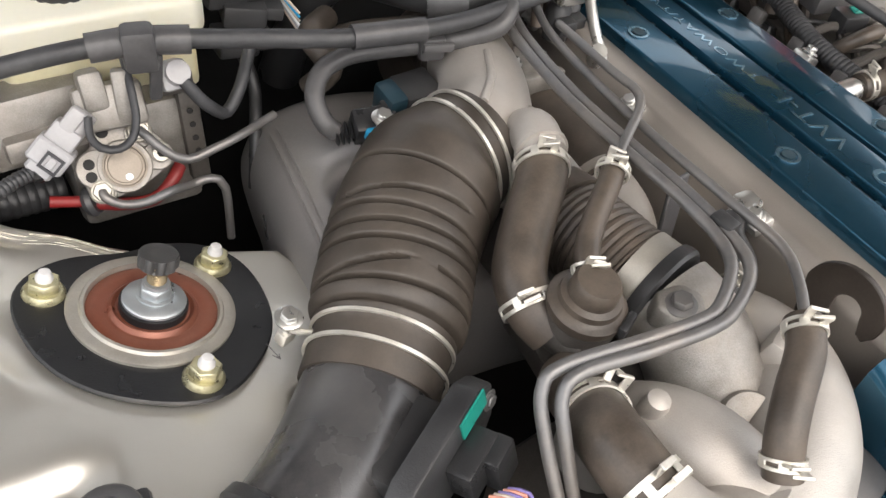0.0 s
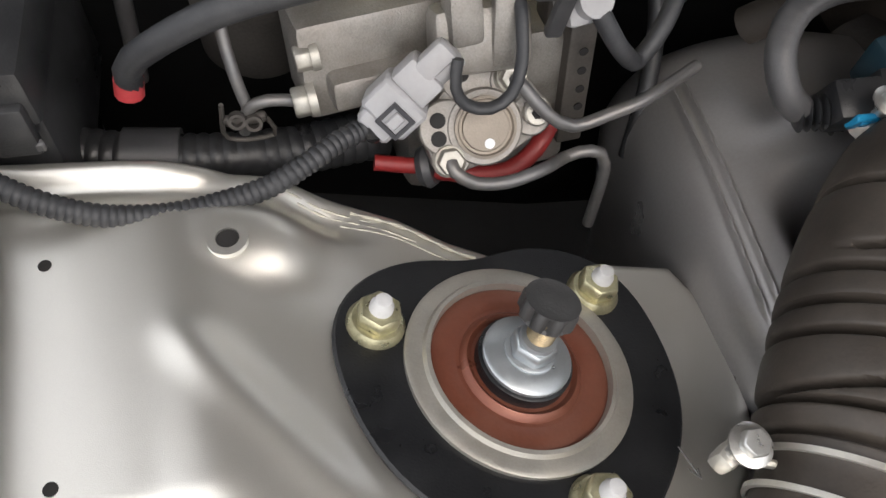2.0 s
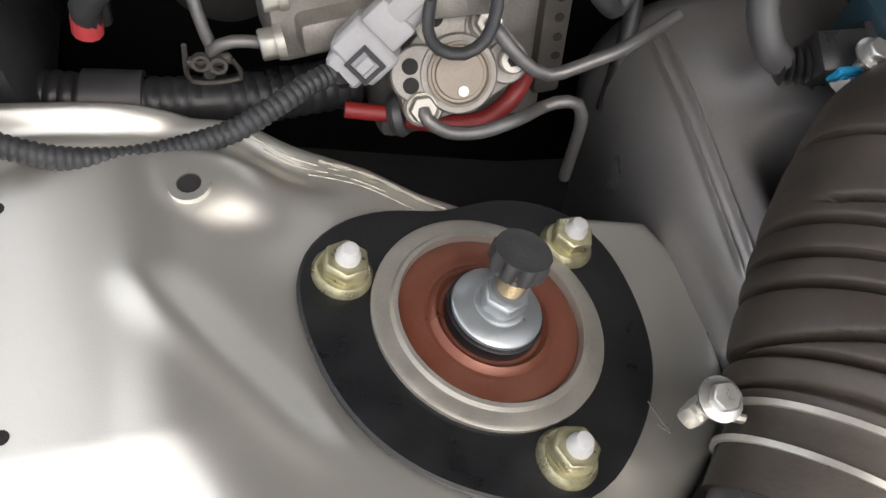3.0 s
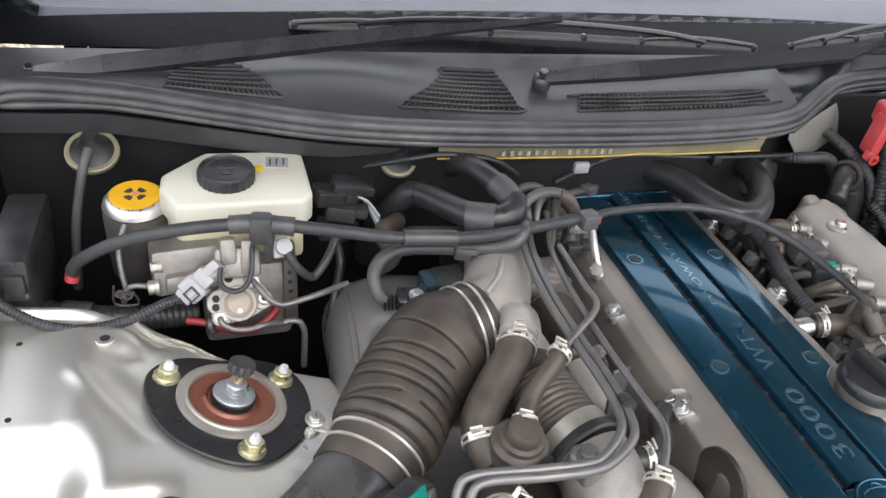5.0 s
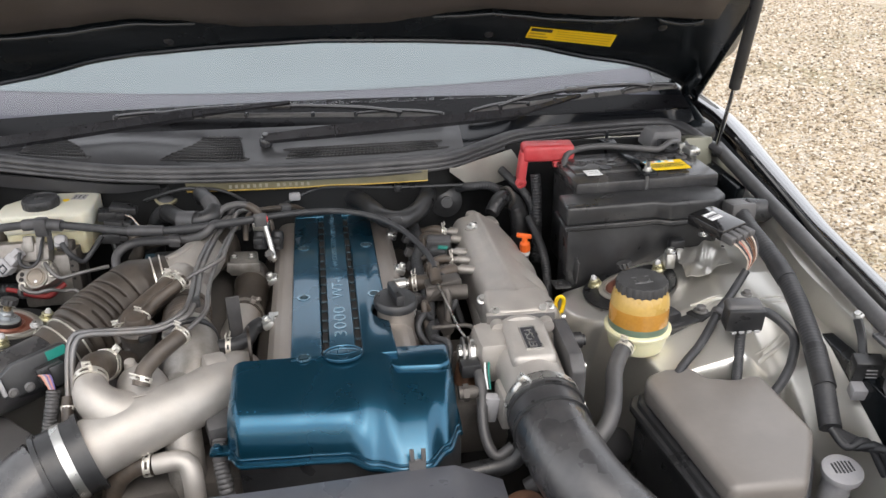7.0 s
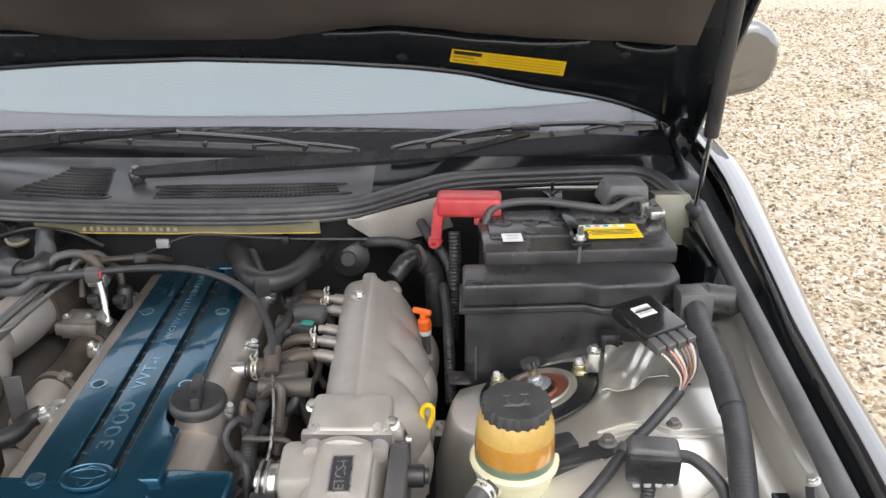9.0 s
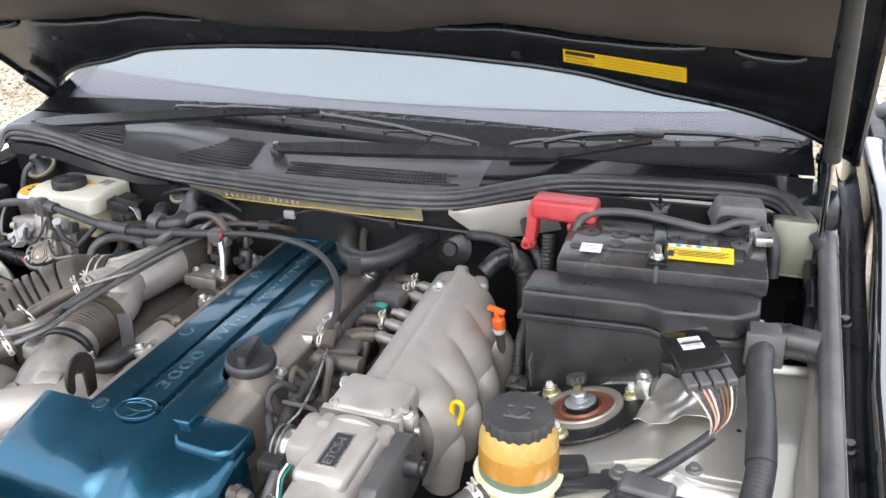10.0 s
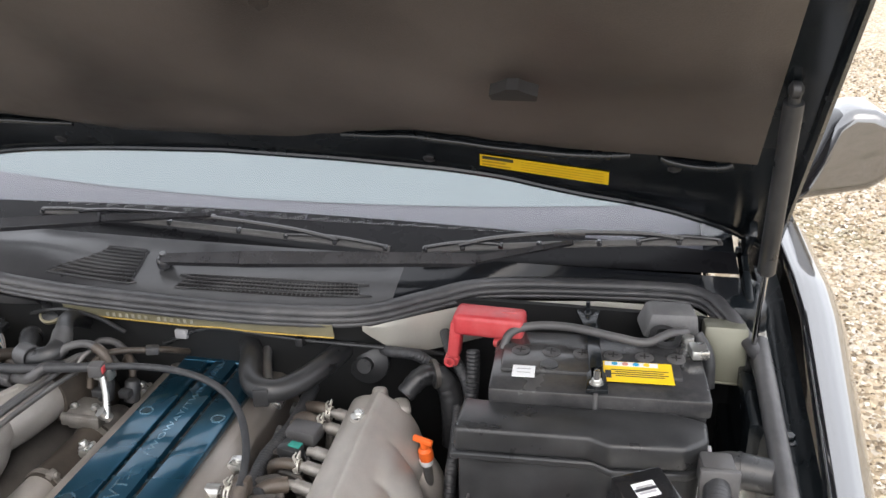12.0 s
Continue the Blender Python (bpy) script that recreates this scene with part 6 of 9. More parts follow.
# ---- throttle cable ----
def cable():
    c = thing("throttle_cable", (-0.3, 0.13, 0.95), "black throttle cable with rubber sleeves arching over the engine", "cable")
    P = [(-0.697, 0.168, 0.938), (-0.69, 0.164, 0.956), (-0.645, 0.156, 0.985), (-0.58, 0.147, 1.004), (-0.501, 0.140, 1.012), (-0.42, 0.127, 1.007), (-0.342, 0.116, 1.000), (-0.258, 0.115, 0.998), (-0.19, 0.125, 1.000), (-0.125, 0.137, 1.002)]
    part("sheath", tube(P, 0.0072, 14, 0.01), M_LOOM, c)
    part("red_end", tube([(-0.699, 0.168, 0.930), (-0.697, 0.168, 0.940)], 0.0075, 12), M_RED, c, "red tape end")
    part("sleeve", tube([(-0.530, 0.143, 1.010), (-0.50, 0.140, 1.012), (-0.462, 0.134, 1.010)], 0.0105, 16), M_RUBBER, c)
    part("sleeve", tube([(-0.345, 0.117, 1.000), (-0.31, 0.115, 0.999), (-0.285, 0.114, 0.998)], 0.0098, 16), M_RUBBER, c)
    part("ferrule", tube([(-0.285, 0.114, 0.998), (-0.262, 0.115, 0.998)], 0.0075, 12, ripple=(0.006, 0.002)), M_BLACK, c)
    part("inner_run", tube([(-0.125, 0.137, 1.002), (-0.06, 0.145, 1.006), (0.02, 0.140, 1.008), (0.085, 0.120, 1.002), (0.13, 0.085, 0.992), (0.160, 0.04, 0.980), (0.176, 0.0, 0.972), (0.182, -0.03, 0.965)], 0.0052, 12, 0.01), M_LOOM, c)
    part("clip", join(box((0.024, 0.02, 0.034), pose(-0.497, 0.137, 1.008, 0, 0, -8), 0.005), box((0.009, 0.006, 0.042), pose(-0.489, 0.137, 0.982, 8, 6, 0), 0.002)), M_RUBBER, c)
    part("clip", box((0.022, 0.020, 0.020), pose(-0.118, 0.134, 1.001, 0, 0, 10), 0.003), M_GREYP, c)
    part("red_mark", box((0.003, 0.012, 0.010), pose(-0.106, 0.133, 1.003, 0, 0, 10), 0.001, 1), M_RED, c, "red paint mark")
    part("bracket", join(tube([(-0.112, 0.135, 0.995), (-0.105, 0.125, 0.965), (-0.098, 0.108, 0.935)], 0.005, 10), box((0.03, 0.02, 0.02), pose(-0.12, 0.15, 0.985), 0.004), lathe([(0.008, 0), (0.008, 0.02)], (-0.100, 0.115, 0.93), (-0.3, -0.4, 0.8), 12)), M_STEEL, c)


cable()


# ---- brake unit and the corner behind it ----
def brake_unit():
    r = thing("brake_fluid_reservoir", (-0.52, 0.24, 0.93), "milky white brake fluid reservoir with black screw cap", "brake reservoir")
    top = [(-0.604, 0.225), (-0.585, 0.186), (-0.445, 0.190), (-0.434, 0.205), (-0.438, 0.300), (-0.448, 0.306), (-0.555, 0.306), (-0.575, 0.285), (-0.603, 0.255)]
    part("upper_tank", prism(top, 0.972, 1.008, None, 0.007, 3), M_WHITE, r)
    low = [(-0.602 + 0.004, 0.224), (-0.583, 0.190), (-0.446, 0.194), (-0.440, 0.30), (-0.56, 0.30), (-0.598, 0.25)]
    part("lower_tank", prism(low, 0.925, 0.975, None, 0.006, 3), M_FLUID, r, "lower tank yellowed by brake fluid")
    part("sump", box((0.075, 0.06, 0.05), pose(-0.525, 0.222, 0.918, 0, 0, 2), 0.008), M_FLUID, r)
    c = (-0.530, 0.240, 1.006)
    part("cap", lathe([(0.024, 0), (0.0325, 0.001), (0.0330, 0.014), (0.0305, 0.018), (0.028, 0.0185), (0.027, 0.017), (0.01, 0.0185)], c, (0, 0, 1), 80, lobes=24, depth=0.0016), M_BLACK, r, "dusty black fluted screw cap")
    part("fluid_label", prism([(-0.484, 0.266), (-0.458, 0.262), (-0.456, 0.286), (-0.482, 0.290)], 1.0078, 1.0086), M_LGREY, r)
    for i in range(3):
        part("label_print", prism([(-0.480 + 0.008 * i, 0.269), (-0.478 + 0.008 * i, 0.2687), (-0.4765 + 0.008 * i, 0.284), (-0.4785 + 0.008 * i, 0.2843)], 1.0086, 1.009), M_INK, r)
    for k in range(9):
        an = 0.35 + 0.3 * k
        part("cap_print", box((0.0055, 0.0016, 0.0008), Matrix.Translation(c) @ pose(0.021 * math.cos(an), 0.021 * math.sin(an), 0.0186, 0, 0, math.degrees(an) + 90), 0), M_GREYP, r)
    for k in range(3):
        part("cap_print", box((0.018 - 0.004 * k, 0.0018, 0.0008), Matrix.Translation(c) @ pose(0.0, -0.004 - 0.005 * k, 0.0192), 0), M_GREYP, r)
    part("amber_mark", lathe([(0.006, 0), (0.006, 0.001)], (-0.492, 0.262, 1.008), (0, 0, 1), 16), M_YELLOW, r)

    u = thing("brake_hydraulic_unit", (-0.52, 0.18, 0.86), "grimy cast aluminium brake hydraulic unit with round end plate", "hydraulic unit")
    part("body", box((0.10, 0.09, 0.10), pose(-0.515, 0.200, 0.885, -8, 0, 4), 0.008), M_CASTD, u)
    part("left_block", join(box((0.085, 0.045, 0.055), pose(-0.575, 0.182, 0.933, -14, 0, 8), 0.006), box((0.06, 0.03, 0.018), pose(-0.572, 0.160, 0.930, -14, 0, 8), 0.004)), M_CASTD, u)
    part("top_arm", box((0.050, 0.030, 0.034), pose(-0.523, 0.158, 0.950, -30, 0, 0), 0.005), M_CASTD, u)
    part("post", box((0.018, 0.018, 0.030), pose(-0.533, 0.155, 0.968, -20, 0, 6), 0.004), M_CASTD, u)
    part("post", box((0.012, 0.014, 0.040), pose(-0.513, 0.150, 0.962, -20, 0, -8), 0.003), M_CASTD, u)
    bk = part("side_bracket", join(box((0.016, 0.05, 0.085), pose(-0.466, 0.178, 0.905, -8, 0, 4), 0.002), box((0.03, 0.02, 0.02), pose(-0.474, 0.165, 0.958, -10, 0, 0), 0.004)), M_ENGINE, u)
    for k in range(4):
        part("bore", lathe([(0.0026, 0), (0.0026, 0.0005)], (-0.466 + 0.0005 * k, 0.1518 - 0.002 * k, 0.935 - 0.012 * k), (0, -1, 0.1), 12), M_DARKHOLE, bk)
    n = Vector((0.0, -0.74, 0.67)).normalized()
    c = Vector((-0.524, 0.130, 0.912))
    up = n.cross(Vector((1, 0, 0)))
    F = Matrix((Vector((1, 0, 0)), up, n)).transposed().to_4x4()
    F.translation = c

    def at(x, y, z=0.0):
        return F @ Vector((x, y, z))
    lobes = [lathe([(r, -0.016), (r, z - 0.001), (r - 0.001, z)], at(x, y), n, 36) for x, y, r, z in ((0, 0, 0.0205, 0.004), (-0.020, 0.002, 0.0150, 0.0034), (-0.019, -0.014, 0.0105, 0.0028), (0.026, 0.003, 0.0115, 0.0022), (0.016, 0.022, 0.0110, 0.0016), (-0.006, 0.027, 0.0145, 0.0009))]
    part("end_plate", lobes[0], M_CASTD, u)
    part("plate_web", prism([(-0.033, 0.008), (-0.030, -0.014), (-0.020, -0.024), (-0.006, -0.021), (0.016, -0.015), (0.033, -0.006), (0.035, 0.010), (0.022, 0.029), (0.002, 0.034), (-0.018, 0.022)], -0.018, 0.0004, F, 0.002, 2), M_CASTD, u)
    for g in lobes[1:]:
        part("plate_lobe", g, M_CASTD, u)
    part("end_cap", lathe([(0.0165, 0.004), (0.0165, 0.0062), (0.0150, 0.0066), (0.0142, 0.0050), (0.0128, 0.0050), (0.0122, 0.0064), (0.003, 0.0068)], c, n, 40), M_CAPTAN, u)
    part("cap_mark", lathe([(0.0028, 0), (0.0028, 0.0004)], at(0.001, -0.0085, 0.0068), n, 12), M_PAPER, u)
    for x, y, z, r in ((-0.0245, 0.0065, 0.0034, 0.0042), (-0.0250, -0.0030, 0.0034, 0.0042), (-0.0095, 0.0285, 0.0009, 0.0046), (0.0010, 0.0330, 0.0009, 0.0034), (0.004, 0.047, 0.004, 0.0035)):
        part("bore", lathe([(r, 0), (r, 0.0005)], at(x, y, z), n, 16), M_DARKHOLE, u)
    part("socket_bolt", join(lathe([(0.0072, 0), (0.0072, 0.005), (0.0062, 0.006)], at(0.028, 0.004, 0.002), n, 20)), M_RING, u)
    part("bolt_recess", lathe([(0.0035, 0), (0.0035, 0.0005)], at(0.028, 0.004, 0.0079), n, 6), M_DARKHOLE, u)
    for x, y in ((0.0167, 0.0240), (-0.0205, -0.0150)):
        part("union_nut", hexbolt(at(x, y, 0.001), n, 0.0075, 0.009, 1.25), M_RING, u)
    for x, y, z, r in ((-0.604, 0.160, 0.948, 0.007), (-0.608, 0.152, 0.926, 0.0085)):
        part("port_nut", hexbolt((x, y, z), (-1, -0.1, -0.05), r, 0.012, 1.1), M_RING, u)
    part("top_switch", join(box((0.022, 0.020, 0.022), pose(-0.476, 0.150, 0.972, -30, 0, 10), 0.004), lathe([(0.009, 0), (0.009, 0.012)], (-0.474, 0.146, 0.974), (0.1, -0.6, 0.6), 18)), M_LGREY, u)
    # grey plug in its tilted socket
    fx = Vector((0.66, 0.10, 0.62)).normalized()
    fz = Vector((0.02, -0.76, 0.65)).normalized()
    fy = fz.cross(fx).normalized()
    fz = fx.cross(fy)
    PF = Matrix((fx, fy, fz)).transposed().to_4x4()
    PF.translation = (-0.5705, 0.130, 0.938)
    k = part("plug", join(box((0.020, 0.028, 0.020), PF, 0.002, 1), box((0.010, 0.020, 0.016), PF @ pose(-0.013, 0, 0), 0.002, 1), box((0.018, 0.022, 0.017), PF @ pose(0.016, 0.001, -0.002), 0.003), box((0.020, 0.012, 0.012), PF @ pose(0.030, 0.003, 0.001), 0.003), lathe([(0.0075, 0), (0.0075, 0.020), (0.006, 0.0205)], PF @ Vector((0.018, -0.002, -0.003)), fx, 20)), M_LGREY, u, "light grey wiring plug")
    part("plug_latch", join(box((0.002, 0.012, 0.002), PF @ pose(-0.009, -0.004, 0.0105), 0), box((0.002, 0.012, 0.002), PF @ pose(0.003, -0.004, 0.0105), 0), box((0.014, 0.002, 0.002), PF @ pose(-0.003, 0.002, 0.0105), 0), box((0.014, 0.002, 0.002), PF @ pose(-0.003, -0.010, 0.0105), 0)), M_INK, k)
    part("plug_tab", box((0.009, 0.006, 0.003), PF @ pose(-0.003, -0.004, 0.0106), 0.0008, 1), M_LGREY, k)

    lo = thing("plug_loom", (-0.62, 0.1, 0.89), "ribbed black wiring loom lying behind the inner wing crest", "wiring loom")
    part("sleeve", tube([(-0.582, 0.128, 0.930), (-0.589, 0.126, 0.927), (-0.600, 0.121, 0.927), (-0.616, 0.1115, 0.926), (-0.636, 0.1035, 0.922), (-0.658, 0.102, 0.917), (-0.684, 0.100, 0.916), (-0.712, 0.098, 0.924), (-0.735, 0.101, 0.935), (-0.755, 0.109, 0.946), (-0.770, 0.121, 0.954), (-0.784, 0.134, 0.946)], 0.0060, 14, ripple=(0.0036, 0.0010)), M_LOOM, lo)
    part("tape", tube([(-0.580, 0.1245, 0.929), (-0.584, 0.127, 0.924)], 0.0066, 14), M_BLACK, lo)

    for i, pts in enumerate([
        [at(-0.0205, -0.0150, 0.008), at(-0.0195, -0.020, 0.0105), at(-0.010, -0.0275, 0.009), at(0.008, -0.030, 0.008), at(0.028, -0.026, 0.008), (-0.476, 0.122, 0.886), (-0.462, 0.122, 0.888), (-0.452, 0.120, 0.876), (-0.452, 0.118, 0.82)],
        [at(0.0167, 0.0240, 0.009), at(0.0205, 0.018, 0.013), at(0.031, 0.004, 0.012), (-0.478, 0.120, 0.914), (-0.455, 0.122, 0.918), (-0.436, 0.126, 0.921), (-0.40, 0.145, 0.92)],
        [(-0.618, 0.152, 0.926), (-0.632, 0.151, 0.930), (-0.643, 0.152, 0.924), (-0.647, 0.155, 0.905)],
        [(-0.640, 0.190, 0.985), (-0.648, 0.175, 0.965), (-0.646, 0.160, 0.940), (-0.642, 0.154, 0.918)],
    ]):
        single("brake_line", tube(pts, 0.0036 if i < 2 else 0.0032, 12), M_LINE, "bent grey steel brake line", "brake line", "brake lines")
    cl = thing("line_clip", (-0.645, 0.158, 0.905), "dark plastic clip holding brake lines", "clip")
    part("frame", join(tube([(-0.655, 0.150, 0.932), (-0.656, 0.152, 0.905), (-0.632, 0.152, 0.903), (-0.634, 0.150, 0.918)], 0.0013, 8), box((0.022, 0.005, 0.006), pose(-0.645, 0.150, 0.920), 0.002), ring(0.0028, 0.0045, 0.004, (-0.649, 0.149, 0.922), (0, -1, 0.3), 16), ring(0.0028, 0.0045, 0.004, (-0.641, 0.149, 0.919), (0, -1, 0.3), 16)), M_ENGINE, cl)
    single("switch_lead", tube([(-0.470, 0.136, 0.975), (-0.462, 0.130, 0.962), (-0.452, 0.132, 0.948), (-0.440, 0.140, 0.936), (-0.425, 0.15, 0.95), (-0.41, 0.17, 0.97)], 0.005, 12), M_LOOM, "short black sensor lead", "cable")
    for j, mm in enumerate((M_RED, M_WIREW, M_INK)):
        single("thin_wire", tube([(-0.476 + 0.003 * j, 0.140, 0.978), (-0.470 + 0.002 * j, 0.134, 0.970), (-0.462, 0.131, 0.960)], 0.0013, 6), mm, "thin coloured wire at the pressure switch", "wire", "switch wires")
    single("valve_lead", tube([(-0.541, 0.128, 0.965), (-0.543, 0.122, 0.953), (-0.538, 0.119, 0.943), (-0.526, 0.117, 0.940), (-0.515, 0.120, 0.945), (-0.509, 0.128, 0.957), (-0.507, 0.145, 0.975), (-0.506, 0.165, 0.985)], 0.0034, 12, oval=0.8), M_LOOM, "looped black lead over the hydraulic unit", "cable")
    a = thing("pressure_accumulator", (-0.628, 0.245, 0.85), "black accumulator canister with yellow warning disc", "accumulator")
    part("canister", lathe([(0.028, -0.11), (0.036, -0.10), (0.038, -0.02), (0.036, -0.012)], (-0.632, 0.245, 0.985), (0, -0.05, 1), 36), M_ENGINE, a)
    part("shoulder", lathe([(0.0375, -0.009), (0.036, -0.004), (0.031, 0.002), (0.028, 0.003)], (-0.632, 0.245, 0.985), (0, -0.05, 1), 36), M_STEEL, a, "bright metal shoulder")
    part("warning_disc", lathe([(0.0285, 0.003), (0.0285, 0.0042), (0.0, 0.0043)], (-0.632, 0.245, 0.985), (0, -0.05, 1), 36), M_AMBERY, a, "yellow disc with dark marks")
    F = axis_frame((-0.632, 0.245, 0.9895), (0, -0.05, 1))
    for j in range(4):
        t0 = j * math.pi / 2 + 0.35
        arc = [(0.013 * math.cos(t0 + q), 0.013 * math.sin(t0 + q)) for q in (0, .3, .6, .9)] + [(0.006 * math.cos(t0 + q), 0.006 * math.sin(t0 + q)) for q in (.9, .6, .3, 0)]
        part("disc_mark", prism(arc, 0, 0.0004, F), M_INK, a)
    part("pink_dot", lathe([(0.0035, 0), (0.0035, 0.0006)], (-0.632, 0.245, 0.9897), (0, -0.05, 1), 12), M_PINK, a)
    rh = thing("red_hose", (-0.54, 0.13, 0.87), "short red rubber hose below the hydraulic unit", "hose")
    part("hose", tube([(-0.551, 0.128, 0.884), (-0.530, 0.126, 0.878), (-0.508, 0.126, 0.876), (-0.492, 0.130, 0.886), (-0.482, 0.140, 0.892)], 0.0052, 14), M_DRED, rh)
    part("stub", tube([(-0.582, 0.134, 0.890), (-0.570, 0.132, 0.888), (-0.557, 0.130, 0.886)], 0.0045, 12), M_DRED, rh)
    part("rubber_collar", lathe([(0.0105, -0.004), (0.0125, 0), (0.0105, 0.004)], (-0.553, 0.131, 0.884), (1, -0.3, 0.4), 20), M_RUBBER, rh)
    dh = thing("drain_hose", (-0.66, 0.16, 0.85), "thick black corrugated drain hose below the brake unit", "hose")
    part("hose", tube([(-0.76, 0.18, 0.885), (-0.70, 0.168, 0.878), (-0.64, 0.165, 0.872), (-0.57, 0.175, 0.865)], 0.015, 18, ripple=(0.007, 0.0012)), M_BLACK, dh)
    part("sleeve", tube([(-0.715, 0.170, 0.880), (-0.685, 0.167, 0.877)], 0.0168, 18), M_RUBBER, dh)
    f = thing("left_fuse_box", (-0.745, 0.2, 0.90), "ribbed black plastic fuse box with clip", "fuse box")
    part("lid", box((0.044, 0.135, 0.036), pose(-0.752, 0.205, 0.962, 0, 0, -2), 0.006), M_BLACK, f)
    part("case", box((0.039, 0.125, 0.08), pose(-0.752, 0.207, 0.906, 0, 0, -2), 0.004), M_BLACK, f)
    part("clip", box((0.020, 0.008, 0.03), pose(-0.747, 0.136, 0.948, 0, 0, -2), 0.002), M_BLACK, f)
    part("clip_slot", box((0.024, 0.004, 0.006), pose(-0.747, 0.134, 0.938, 0, 0, -2), 0.001, 1), M_GREYP, f)
    wc = thing("wing_conduit", (-0.78, 0.0, 0.93), "blue-black corrugated wiring conduit along the inner wing", "wiring loom")
    part("conduit", tube([(-0.786, 0.142, 0.915), (-0.785, 0.134, 0.938), (-0.782, 0.116, 0.952), (-0.779, 0.080, 0.955), (-0.775, 0.0, 0.953), (-0.772, -0.08, 0.948), (-0.772, -0.20, 0.930), (-0.768, -0.34, 0.895)], 0.0150, 18, ripple=(0.005, 0.0006)), M_WIPER, wc)
    part("tape", tube([(-0.7745, -0.012, 0.9525), (-0.773, -0.045, 0.951)], 0.0157, 18), M_BLACK, wc)
    sc = thing("sensor_plugs", (-0.42, 0.24, 0.95), "cluster of black plugs beside the brake reservoir", "wiring plugs")
    for i, (x, y, z, t) in enumerate(((-0.412, 0.235, 0.985, 10), (-0.398, 0.225, 0.970, -8), (-0.408, 0.222, 0.945, 5), (-0.390, 0.240, 0.992, 0))):
        part("plug", join(box((0.036, 0.03, 0.020), pose(x, y, z, 0, 8, t), 0.003), box((0.016, 0.022, 0.012), pose(x + 0.024, y - 0.004, z, 0, 8, t), 0.002)), M_BLACK, sc)
    for i in range(6):
        part("wire", tube([(-0.385, 0.225 + 0.003 * i, 0.988), (-0.368, 0.222 + 0.003 * i, 0.984 - 0.002 * i), (-0.352, 0.215, 0.965 - 0.004 * i)], 0.0013, 6), (M_WIREW, M_BLUE, M_WIREW, M_PAPER, M_LGREY, M_WIREW)[i], sc)
    part("lead", tube([(-0.405, 0.215, 0.940), (-0.400, 0.20, 0.91), (-0.41, 0.17, 0.885), (-0.42, 0.15, 0.84)], 0.0055, 12), M_BLACK, sc)


brake_unit()


